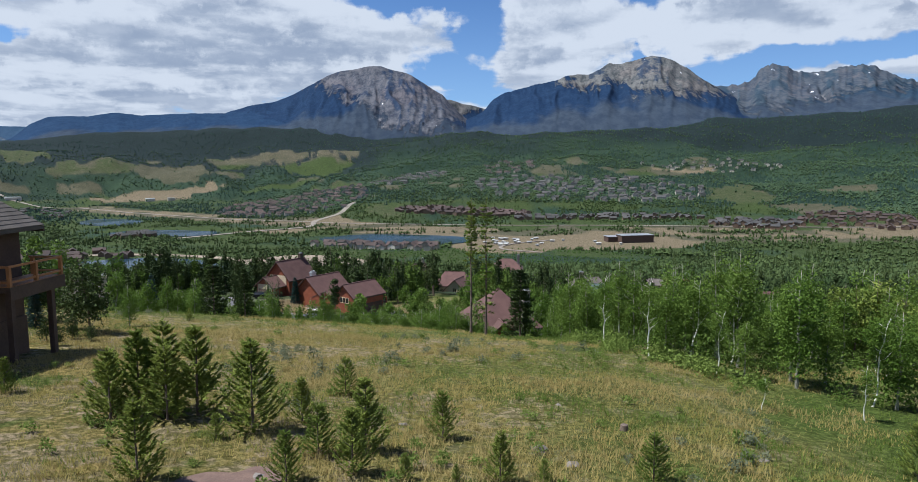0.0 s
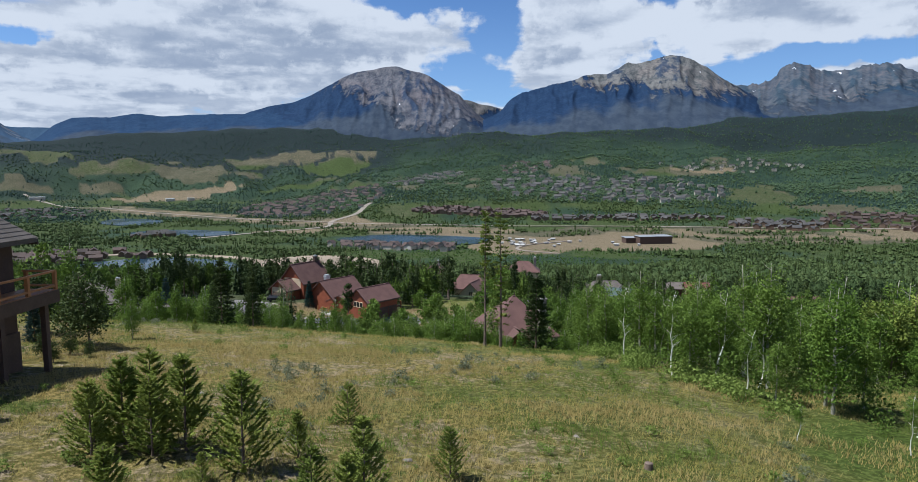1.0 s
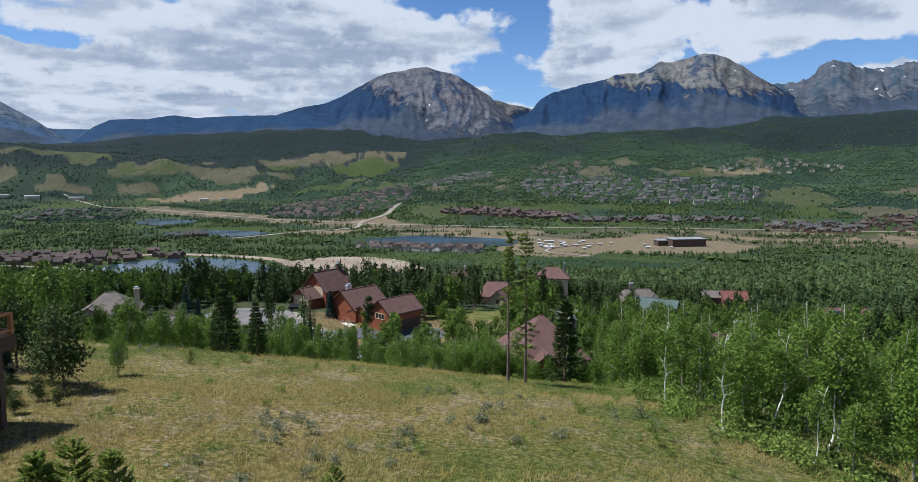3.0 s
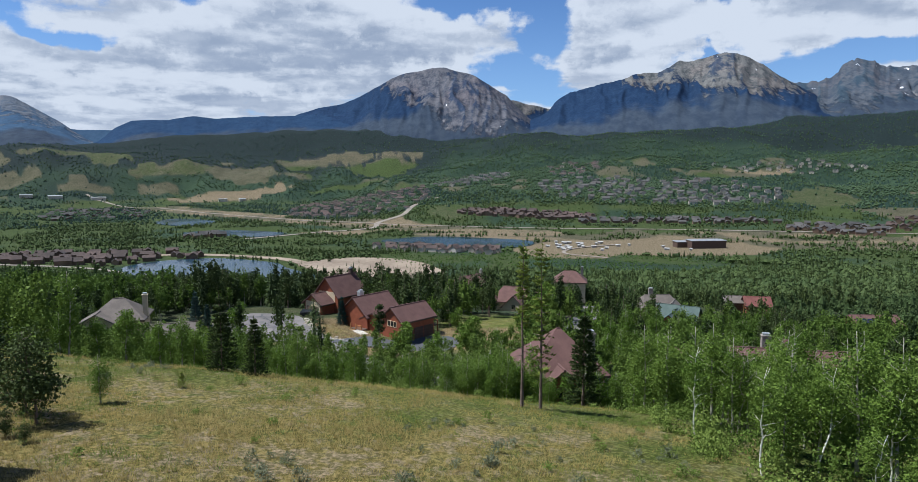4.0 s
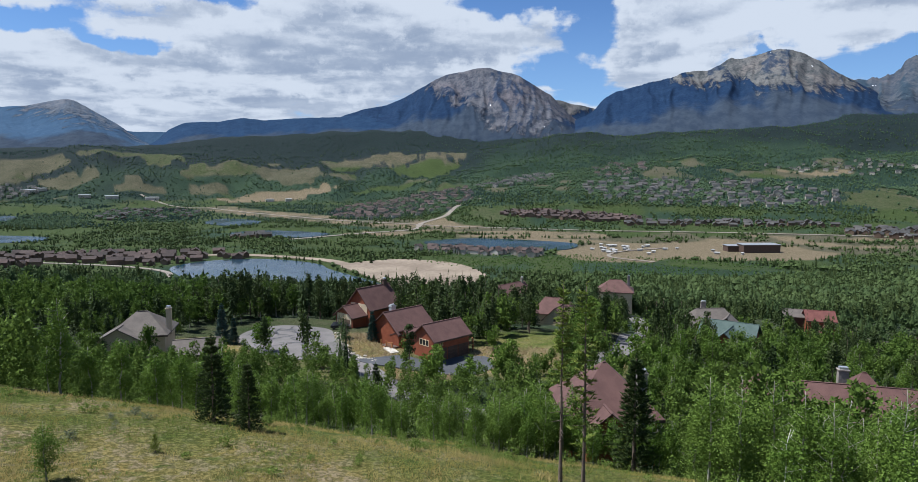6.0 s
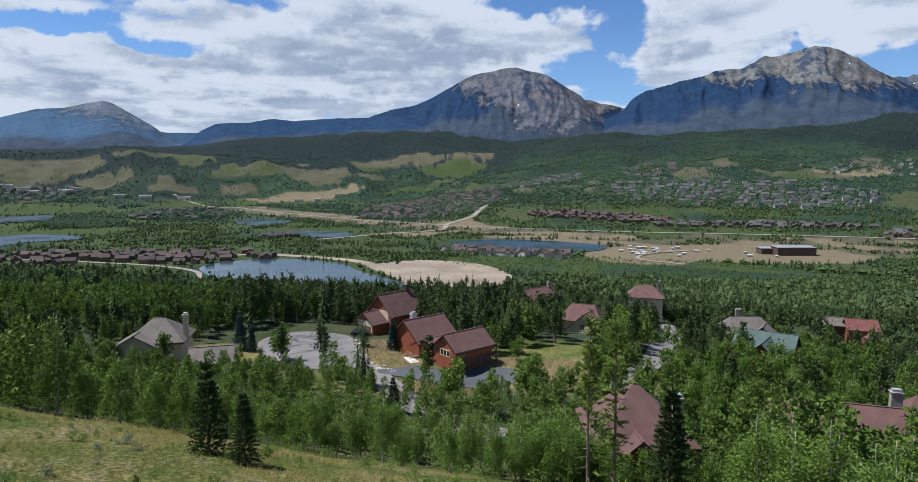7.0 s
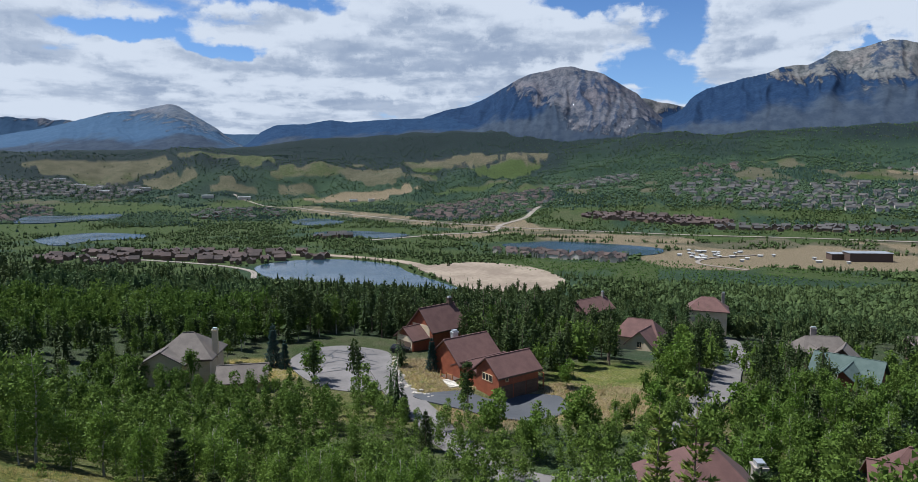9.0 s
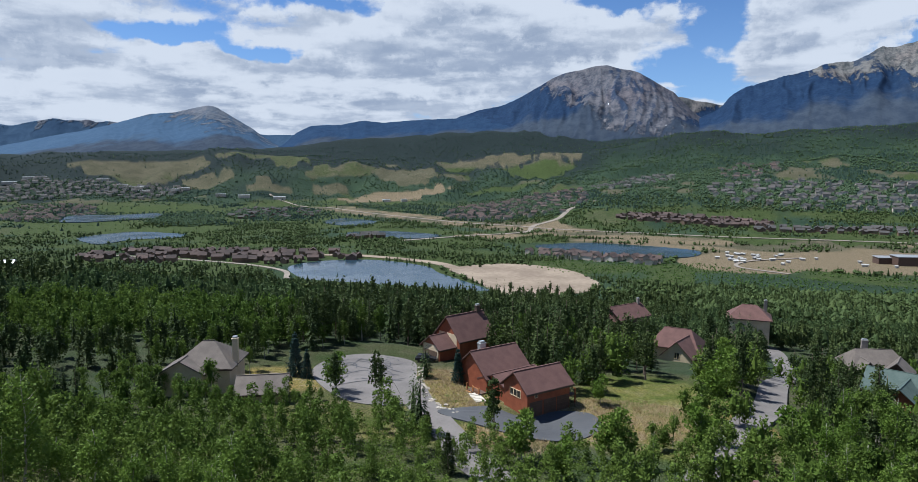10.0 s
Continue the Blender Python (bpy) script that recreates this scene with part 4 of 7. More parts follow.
# clear ground round houses, drives and roads: x, y, radius
CLEAR = [(-60, 141, 8), (-52, 138, 5), (-40, 140, 9), (-37, 148, 8), (-36, 130, 5), (-30, 128, 5), (0, 182, 6), (-1, 190, 6), (-2, 200, 7), (-50, 163, 5), (-53, 160, 5), (-4, 157, 10), (-10, 130, 6), (6, 90, 4), (7.5, 140, 4), (11, 150, 4), (20, 195, 5), (24, 215, 5), (-18, 126, 5), (14, 158, 6), (18, 176, 6), (27, 235, 7), (27, 224, 6), (29, 257, 7), (28, 244, 7), (0, 206, 8), (2, 197, 7), (4, 189, 5), (-4, 212, 7), (-17, 258, 8), (-14, 247, 7), (-12, 240, 5),
         (52, 186, 6), (55, 200, 6), (104, 236, 7), (100, 212, 7), (84, 250, 6), (86, 240, 5), (38, 212, 6), (54, 218, 6), (-24, 262, 6), (-26, 254, 5), (43, 180, 7), (40, 172, 5), (36, 184, 6), (45, 218, 7), (0, 207, 6), (1, 200, 4), (-33, 138, 5), (-5, 138, 7), (-64, 165, 14), (-58, 152, 12), (-49, 142, 6), (-41, 132, 5), (-31, 122, 3.5), (-21, 111, 3.5), (-48, 170, 9), (-42, 160, 9), (-34, 150, 11),
         (-22, 142, 9), (-26, 133, 8), (-15, 135, 8), (-10, 146, 9), (-2, 150, 6), (-79, 130, 9), (-67, 129, 7), (-70, 138, 6), (16, 167, 4), (19, 186, 4.5), (27, 210, 6),
         (30, 230, 6), (31, 250, 6), (31, 268, 6), (6, 96, 6), (28, 108, 5.5), (37, 109, 5.5), (46, 109, 5.5), (45, 196, 10), (43, 186, 8), (48, 230, 10), (40, 222, 6), (-1, 222, 9), (2, 210, 7), (21, 282, 7), (-20, 272, 8),
         (32, 196, 6), (90, 262, 9), (90, 248, 7), (112, 224, 10), (108, 212, 8), (97, 224, 6), (97, 250, 5), (98, 275, 6), (92, 300, 6), (-100, 118, 5), (-104, 128, 5), (-1, 215, 7), (-1, 190, 6), (-1.5, 180, 6), (-1, 170, 6), (-72, 148, 8), (-76, 156, 8), (12.5, 140, 4), (13.5, 148, 4.5), (12, 134, 3), (16, 168, 4), (17.5, 178, 4)]


def clear_of(x, y):
    ok = np.ones(len(x), bool)
    for cx, cy, r in CLEAR:
        ok &= np.hypot(x - cx, y - cy) > r
    return ok


def in_ring(x, y, ring, grow=1.0):
    p = np.array(ring, float)
    p = p.mean(0) + (p - p.mean(0)) * grow
    inside = np.zeros(len(x), bool)
    for a, b in zip(p, np.roll(p, -1, 0)):
        inside ^= ((a[1] > y) != (b[1] > y)) & (x < (b[0] - a[0]) * (y - a[1]) / (b[1] - a[1] + 1e-9) + a[0])
    return inside


def near_line(x, y, line, width):
    close = np.zeros(len(x), bool)
    p = np.array(line, float)
    for a, b in zip(p, p[1:]):
        d = b - a
        f = np.clip(((x - a[0]) * d[0] + (y - a[1]) * d[1]) / (d @ d), 0, 1)
        close |= np.hypot(x - a[0] - f * d[0], y - a[1] - f * d[1]) < width
    return close


def rows_of(x, y, scale, kinds, sink=0.25):
    n = len(x)
    return np.c_[x, y, ground_z(x, y) - sink, scale, rng.uniform(0, 6.28, n), rng.integers(0, kinds, n), rng.uniform(0.85, 1.25, n)]


# the strip of low aspens in front of the court and the drive
LOW_SLOPE = [(-72, 108), (-72, 133), (-50, 133), (-36, 123), (-8, 125), (3, 132), (3, 108)]


# the single trees between and behind the nearer houses
def near_trees():
    fir = tree_kind("fir", crown_mesh("fir_crown", shards_conifer(rng, 10.5, 2.5, 620, bottom=0.05, width=0.17, core=0.3, top_power=0.85), SPRUCE_NEEDLE), trunk_mesh("fir_trunk", rng, 10, 0.17, PINE_BARK, 0), "dark green fir in the woods round the houses", "tree", "trees round the houses")
    pines, poplars = [], []
    for k in range(4):
        pines.append(tree_kind("pine", crown_mesh("pine_crown", shards_round(rng, 11, 1.9, 720, base=(0.06, 0.22, 0.12, 0.3)[k], size=0.36, clumps=30, tall=0.5, core=0.24, cone=(0.85, 0.7, 0.8, 0.5)[k]), SPRUCE_NEEDLE), trunk_mesh("pine_trunk", rng, 10.4, 0.17, PINE_BARK, 8, 0.2, 0.12, 0.03, 0.2), "dark lodgepole pine in the woods round the houses", "tree", "trees round the houses"))
        poplars.append(tree_kind("tall_aspen", crown_mesh("tall_aspen_crown", shards_round(rng, 9, 1.8, 800, base=0.2, size=0.33, clumps=24, tall=0.52, core=0.3, cone=0.45), WOODS_LEAF), trunk_mesh("tall_aspen_trunk", rng, 8.4, 0.12, ASPEN_BARK, 6, 0.4, 0.15, 0.06, 0.7), "tall green aspen in the woods round the houses", "tree", "trees round the houses"))
    made, tries = [], 0
    while len(made) < 300 and tries < 40000:
        tries += 1
        x, y = rng.uniform(-150, 150), rng.uniform(110, 197)
        if abs(x) > 0.86 * y + 5 or not clear_of(np.array([x]), np.array([y]))[0] or any((x - a) ** 2 + (y - b) ** 2 < 3.4**2 for a, b in made) or x < -95 or x > 70 or in_ring(np.array([x]), np.array([y]), LOW_SLOPE)[0]:
            continue
        made.append((x, y))
        mixed = float(fbm(np.array(x / 45), np.array(y / 45), 17, 3)) + rng.normal(0, 0.07)
        leaf = mixed > (0.44 if x > 5 else 0.52 if y > 160 else 0.46)
        kind = poplars[rng.integers(0, 4)] if leaf else fir if rng.random() < 0.3 else pines[rng.integers(0, 4)]
        CLEAR.append((x, y, 1.6))
        plant(kind, x, y, rng.uniform(0.6, 1.08) * (0.82 if y < 150 else 1.0 if x > 5 else 1.12), rng.uniform(0, 6.28), tall=rng.uniform(0.85, 1.2))


# the wooded slope below the meadow
def woods():
    near_trees()
    for name, low, high, count, size in (("near", 96, 235, 3300, 1), ("far", 235, 600, 8200, 0)):
        if size:
            conifers = [shards_round(rng, 11, 1.8, 300, base=b, size=0.50, clumps=30, tall=0.5, core=0.26, cone=c) for b, c in ((0.14, 0.75), (0.26, 0.55), (0.08, 0.85))] + [shards_conifer(rng, 11, 2.2, 260, bottom=0.06, width=0.24, core=0.30, top_power=0.8) for _ in range(2)]
            rounds = [shards_round(rng, 8.5, 2.1, 300, base=0.10, size=0.54, clumps=22, tall=0.52, core=0.4, cone=0.4) for _ in range(4)]
        else:
            conifers = [shards_round(rng, 11, 2.1, 84, base=0.10, size=0.88, clumps=18, tall=0.5, core=0.36, cone=c) for c in (0.75, 0.6, 0.5)] + [shards_conifer(rng, 11, 2.4, 72, bottom=0.04, width=0.45, core=0.40, top_power=0.8) for _ in range(2)]
            rounds = [shards_round(rng, 8.5, 2.4, 80, base=0.05, size=0.95, clumps=14, tall=0.52, core=0.52, cone=0.3) for _ in range(4)]
        r, t = np.sqrt(rng.uniform(low**2, high**2, count)), np.radians(rng.uniform(-63, 48, count))
        x, y = r * np.sin(t), 20 + r * np.cos(t)
        keep = clear_of(x, y) & (y > 110) & ~in_ring(x, y, LOW_SLOPE)
        for ring in (*LAKES.values(), [(-262, 742), (-212, 800), (-136, 782), (-84, 700), (-90, 640), (-140, 596)]):
            keep &= ~in_ring(x, y, ring, 1.04)
        x, y, r = x[keep], y[keep], r[keep]
        mix = fbm(x / 60, y / 60, 17, 3) + rng.normal(0, 0.05, len(x))
        limit = np.where(x > 5, 0.42, np.where(y > 165, 0.51, 0.47))
        leaf = mix > limit
        scale = rng.uniform(0.6, 1.12, len(x)) * np.where(y < 150, 0.82, np.where(y < 235, np.where(x > 5, 0.92, 1.12), np.where(x > 30, 1.0, np.where(x < -150, 1.5, np.where(x < -20, 1.22, 1.1)))))
        stuff("conifer_woods", conifers, rows_of(x[~leaf], y[~leaf], scale[~leaf], 5), SPRUCE_NEEDLE, "dense dark green spruce and pine woods on the slope", "woods")
        stuff("leafy_woods", rounds, rows_of(x[leaf], y[leaf], scale[leaf] * 0.92, 4), WOODS_LEAF if size else HAZY_VALLEY_LEAF, "mixed green aspen woods between the houses", "woods")


woods()

ROADS = ([(-1079, 1807), (-668, 1527), (-383, 1351), (-150, 1262), (250, 1190), (700, 1120)], [(-262, 1560), (-268, 1430), (-300, 1330), (-290, 1220), (-370, 1130), (-450, 1010)],
         [(330, 760), (180, 800), (110, 829), (60, 872), (75, 930)], [(-475, 800), (-440, 812), (-378, 806), (-300, 782), (-255, 745)], [(-760, 700), (-640, 700), (-520, 690), (-440, 660), (-400, 610)])

def far_trees():
    """The woods on the far hills, as small dark points of trees."""
    small = [shards_conifer(rng, 9, 3.2, 6, bottom=0.0, width=1.1, core=0.9) for _ in range(3)]
    n = 110000
    r, t = rng.uniform(1480, 3500, n), np.radians(rng.uniform(-64, 46, n))
    x, y = r * np.sin(t), 20 + r * np.cos(t)
    wood, dry, bare, grey = zones(x, y, ground_z(x, y))
    keep = (rng.random(n) < np.clip((wood - 0.25) * np.where(r < 2300, 1.4, np.where(r < 2700, 0.75, 0.35)), 0.012, np.where(r < 2300, 0.95, np.where(r < 2700, 0.5, 0.22)))) & (bare < 0.3)
    x, y, r = x[keep], y[keep], r[keep]
    # yard trees between the houses
    for q, count in (("old", 2800), ("tail", 900), ("hillside", 1500), ("town", 3200), ("suburb", 1800), ("lakes", 1500)):
        cx, cy, rx, ry, turn = QUARTERS[q]
        a, f = rng.uniform(0, 6.283, count), np.sqrt(rng.random(count)) * 1.08
        u, v, c, k = f * np.cos(a) * rx, f * np.sin(a) * ry, math.cos(radians(turn)), math.sin(radians(turn))
        x, y = np.r_[x, cx + u * c - v * k], np.r_[y, cy + u * k + v * c]
    clear = np.ones(len(x), bool)
    for line in ROADS:
        clear &= ~near_line(x, y, line, 12)
    for ring in LAKES.values():
        clear &= ~in_ring(x, y, ring, 1.05)
    x, y = x[clear], y[clear]
    r = np.hypot(x, y - 20)
    leaf = (fbm(x / 120, y / 120, 19, 3) + rng.normal(0, 0.08, len(x)) > np.where(x < -300, 0.48, 0.43)) & (r < 3000)
    puffs = [shards_round(rng, 8, 3.2, 6, base=0.0, size=2.4, core=0.9) for _ in range(3)]
    stuff("hill_woods", small, rows_of(x[~leaf], y[~leaf], rng.uniform(0.6, 1.2, (~leaf).sum()), 3, 1.0), HAZY_HILL_NEEDLE, "dark wooded far hillsides", "woods")
    stuff("hill_aspens", puffs, rows_of(x[leaf], y[leaf], rng.uniform(0.6, 1.2, leaf.sum()), 3, 1.0), HAZY_HILL_LEAF, "lighter green aspen stands on the far hills", "woods")


def valley_trees():
    conifers = [shards_conifer(rng, 9, 2.4, 11, bottom=0.02, width=1.1, core=0.6, top_power=0.65) for _ in range(3)]
    rounds = [shards_round(rng, 6, 2.8, 11, base=0.0, size=1.9, core=0.85) for _ in range(3)]
    n = 78000
    r, t = np.where(rng.random(n) < 0.68, rng.uniform(560, 1600, n), rng.uniform(1500, 3300, n)), np.radians(rng.uniform(-64, 46, n))
    x, y = r * np.sin(t), 20 + r * np.cos(t)
    z = ground_z(x, y)
    wood, dry, bare, grey = zones(x, y, z)
    clump = fbm(x / 60, y / 60, 23, 4)
    want = np.clip((clump - 0.425) * 12, 0.10, 0.95)
    want = np.where(r > 1500, np.clip((wood - 0.25) * 1.2, 0.05, 0.75), want)
    belt = near_line(x, y, [(-345, 850), (-200, 835), (-70, 770), (20, 690), (80, 600)], 32)
    right = (r < 800) & (x > 10) & (y < 760 - 0.12 * x)
    groves = (blob(x, y, -640, 935, 110, 42, 10) > 0.5) | (blob(x, y, -1080, 1120, 70, 45, 20) > 0.5)
    scrub = blob(x, y, 40, 795, 190, 75, -6) > 0.4
    want = np.where(belt | groves | right, 1.0, want)
    for q in ("hillside", "old", "tail", "town", "suburb", "lakes", "upper", "summit"):
        want = np.maximum(want, 0.75 * (blob(x, y, *QUARTERS[q]) > 0.3))
    want = want * (1 - 0.93 * np.max([cover(k, x, y) for k in ("lush", "grassy", "tan", "bare")], 0))
    keep = (rng.random(n) < want) & (bare < 0.4) & ~scrub
    for line in ROADS:
        keep &= ~near_line(x, y, line, 12)
    for ring in LAKES.values():
        keep &= ~in_ring(x, y, ring, 1.05)
    keep &= ~in_ring(x, y, [(-262, 742), (-212, 800), (-136, 782), (-84, 700), (-90, 640), (-140, 596), (-168, 615), (-225, 690)], 1.02)
    for q in ("rows", "lakeside", "shore", "terrace"):
        keep &= (blob(x, y, *QUARTERS[q]) < 0.5) | (rng.random(n) < 0.12)
    fir = rng.random(n) < np.where(belt | groves, 0.7, np.where(right, 0.50, 0.55))
    x, y, r, fir = x[keep], y[keep], r[keep], fir[keep]
    # the closer canopy on the right of the valley floor
    m = 4600
    r2, t2 = np.sqrt(rng.uniform(560**2, 830**2, m)), np.radians(rng.uniform(1, 46, m))
    x2, y2 = r2 * np.sin(t2), 20 + r2 * np.cos(t2)
    fine = (blob(x2, y2, 40, 795, 190, 75, -6) < 0.4) & ~near_line(x2, y2, ROADS[2], 12) & (y2 < 770 - 0.12 * x2)
    x, y, r, fir = np.r_[x, x2[fine]], np.r_[y, y2[fine]], np.r_[r, r2[fine]], np.r_[fir, rng.random(fine.sum()) < 0.45]
    scale = rng.uniform(0.5, 1.05, len(x)) * np.where(r > 1500, 1.2, np.where((r < 830) & (x > 10), 1.45, 1.1))
    stuff("valley_conifers", conifers, rows_of(x[fir], y[fir], scale[fir], 3), SPRUCE_NEEDLE, "dark conifer stands across the valley and hills", "woods")
    stuff("valley_willows", rounds, rows_of(x[~fir], y[~fir], scale[~fir], 3), HAZY_VALLEY_LEAF, "green cottonwood and aspen clumps along the valley", "woods")
    far_trees()
    # low willow scrub on the wet ground
    n = 2600
    x, y = rng.uniform(-170, 300, n), rng.uniform(690, 890, n)
    keep = (blob(x, y, 40, 795, 190, 75, -6) > 0.3) & (np.abs(y - 1085) > 150)
    for line in ROADS:
        keep &= ~near_line(x, y, line, 12)
    x2, y2 = rng.uniform(-1500, -450, 2600), rng.uniform(760, 1500, 2600)
    wet = (fbm(x2 / 50, y2 / 50, 77, 3) > 0.5) & (blob(x2, y2, *QUARTERS["rows"]) < 0.3)
    for ring in LAKES.values():
        wet &= ~in_ring(x2, y2, ring, 1.05)
    x, y = np.r_[x[keep], x2[wet]], np.r_[y[keep], y2[wet]]
    stuff("willow_scrub", rounds, rows_of(x, y, rng.uniform(0.22, 0.5, len(x)), 3), WILLOW_LEAF, "bright green willow scrub on wet ground", "thicket")


valley_trees()

# the aspens at the meadow's edge
ASPENS = []
for k in range(8):
    h = (8.0, 9.0, 7.0, 10.0, 8.5, 8.0, 9.0, 7.0)[k]
    crown = crown_mesh("aspen_crown", shards_round(rng, h, 1.5, (2000, 3400)[k > 4], base=0.06, size=(0.20, 0.15)[k > 4], clumps=70, tall=0.54, cone=0.35), ASPEN_LEAF)
    bole = trunk_mesh("aspen_trunk", rng, h * 0.93, 0.11, ASPEN_BARK, 12, 0.35, 0.17, 0.10, 0.9)
    ASPENS.append(tree_kind("aspen", crown, bole, "slender green aspen with a pale trunk at the meadow edge", "tree", "aspens below the meadow"))


def aspen_belt():
    made, tries = [], 0
    while len(made) < 820 and tries < 60000:
        tries += 1
        x, y = rng.uniform(-75, 75), rng.uniform(30, 128)
        if y > 114 and not in_ring(np.array([x]), np.array([y]), LOW_SLOPE)[0]:
            continue
        if in_meadow(np.array(x), np.array(y)) or y < 60 and x < 14 or not clear_of(np.array([x]), np.array([y]))[0]:
            continue
        if y < 54 and x > 24 and rng.random() < 0.85 or x > 26 and y < 40:
            continue
        if any((x - a) ** 2 + (y - b) ** 2 < 1.8**2 for a, b, _ in made):
            continue
        if -38 < x < 0 and y > 97 and rng.random() < 0.45:
            continue
        low = 0.68 if x < -48 and y > 100 else 0.74 if -34 < x < 0 and y > 78 else 0.66 if -38 < x < 0 and y > 97 else 0.88 if -62 < x <= -34 and y > 74 else 0.9 if x <= -38 and y > 97 else 0.62 if abs(x - 6) < 9 and y > 80 else 1.0
        made.append((x, y, rng.uniform(0.55, 1.05) * (1.15 if x > -8 and y > 66 else 1.0) * low))
    made += [(x, y, 1.55 if x > 15 else 0.95) for x, y in ((21.5, 98.0), (23.5, 99.5), (25.5, 97.5), (27.5, 100.0), (29.5, 98.0), (31.5, 100.5), (33.5, 98.5), (36.0, 100.0), (23.0, 95.0), (26.0, 94.0), (28.5, 95.5), (31.0, 94.5), (34.0, 96.0), (0.5, 85.5), (2.5, 87.0), (-1.5, 88.0), (9.5, 87.0))]
    made += [(x, y, 0.95 if x < 0 else 0.72) for x, y in ((-4.0, 85.5), (-6.0, 87.0), (-1.0, 86.5), (1.0, 87.5), (3.0, 86.6), (-3.0, 89.0), (-5.5, 90.5), (-2.5, 84.5), (-0.5, 83.6), (1.5, 85.0), (3.2, 84.0), (4.8, 85.6), (6.6, 86.2), (8.4, 85.2), (10.4, 86.4), (12.0, 85.0))]
    made.sort(key=lambda m: (m[0] - 2) ** 2 + (m[1] - 25) ** 2)
    for k, (x, y, s) in enumerate(made[:280]):
        plant(ASPENS[rng.integers(5, 8) if k < 130 else rng.integers(0, 5)], x, y, s, rng.uniform(0, 6.28))
    rest = np.array(made[280:])
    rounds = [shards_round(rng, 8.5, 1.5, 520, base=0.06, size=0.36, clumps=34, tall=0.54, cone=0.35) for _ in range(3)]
    # darker leaf than the other aspens: the lower slope's shade is in the colour
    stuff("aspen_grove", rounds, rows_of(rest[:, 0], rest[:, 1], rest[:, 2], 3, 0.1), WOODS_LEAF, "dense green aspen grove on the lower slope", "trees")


aspen_belt()


# ---- houses ----
def box_bm(bm, x0, x1, y0, y1, z0, z1):
    v = [bm.verts.new(p) for p in ((x0, y0, z0), (x1, y0, z0), (x1, y1, z0), (x0, y1, z0), (x0, y0, z1), (x1, y0, z1), (x1, y1, z1), (x0, y1, z1))]
    for f in ((0, 3, 2, 1), (4, 5, 6, 7), (0, 1, 5, 4), (1, 2, 6, 5), (2, 3, 7, 6), (3, 0, 4, 7)):
        bm.faces.new([v[k] for k in f])


def box_part(name, x0, x1, y0, y1, z0, z1, mat, parent, label="", soften=0.0):
    bm = bmesh.new()
    box_bm(bm, x0, x1, y0, y1, z0, z1)
    if soften:
        bmesh.ops.bevel(bm, geom=bm.edges[:], offset=soften, segments=1, affect="EDGES")
    return part(name, bm, mat, parent, label)


def slab(bm, corners, thick):
    """A sloping roof slab: corners of its upper face, thickened downwards."""
    top = [bm.verts.new(c) for c in corners]
    low = [bm.verts.new((c[0], c[1], c[2] - thick)) for c in corners]
    bm.faces.new(top)
    bm.faces.new(low[::-1])
    n = len(top)
    for k in range(n):
        bm.faces.new((top[k], low[k], low[(k + 1) % n], top[(k + 1) % n]))


def set_in(ob, cx, cy, z, turn):
    ob.location, ob.rotation_euler = (cx, cy, z), (0, 0, radians(turn))


def wing(house, cx, cy, turn, length, depth, wall, rise, walls, roofs, z=0.0, over=0.6, hip=0.0, sunk=3.0, name=""):
    """A wing of a house: walls closed by gables, and a roof of slabs. Its ridge runs along its own x."""
    hx, hy = length / 2, depth / 2
    bm = bmesh.new()
    flat = [(-hx, -hy), (hx, -hy), (hx, hy), (-hx, hy)]
    low = [bm.verts.new((*p, -sunk)) for p in flat]
    top = [bm.verts.new((*p, wall)) for p in flat]
    ends = [bm.verts.new((-hx + hip, 0, wall + rise)), bm.verts.new((hx - hip, 0, wall + rise))]
    for k in range(4):
        bm.faces.new((low[k], low[(k + 1) % 4], top[(k + 1) % 4], top[k]))
    bm.faces.new((top[0], top[1], ends[1], ends[0]))
    bm.faces.new((top[2], top[3], ends[0], ends[1]))
    bm.faces.new((top[3], top[0], ends[0]))
    bm.faces.new((top[1], top[2], ends[1]))
    bmesh.ops.recalc_face_normals(bm, faces=bm.faces)
    body = part("wall", bm, walls, house)
    set_in(body, cx, cy, z, turn)
    bm = bmesh.new()
    s = rise / hy
    ox, oy, lift = hx + (over if not hip else over), hy + over, 0.22
    zr, ze = wall + rise + lift, wall - over * s + lift
    rx = hx + over if not hip else hx - hip
    slab(bm, [(-ox, -oy, ze), (ox, -oy, ze), (rx, 0, zr), (-rx, 0, zr)], 0.2)
    slab(bm, [(ox, oy, ze), (-ox, oy, ze), (-rx, 0, zr), (rx, 0, zr)], 0.2)
    if hip:
        slab(bm, [(-ox, oy, ze), (-ox, -oy, ze), (-rx, 0, zr)], 0.2)
        slab(bm, [(ox, -oy, ze), (ox, oy, ze), (rx, 0, zr)], 0.2)
    bmesh.ops.recalc_face_normals(bm, faces=bm.faces)
    cap = part("roof", bm, roofs, house)
    set_in(cap, cx, cy, z, turn)
    # fascia boards along the eaves and a ridge cap
    for side in (-1, 1):
        f = box_part("fascia", -ox, ox, side * oy - 0.04, side * oy + 0.04, ze - 0.34, ze - 0.02, TRIM, cap)
    box_part("ridge_cap", -rx, rx, -0.14, 0.14, zr - 0.03, zr + 0.05, roofs, cap)
    return body


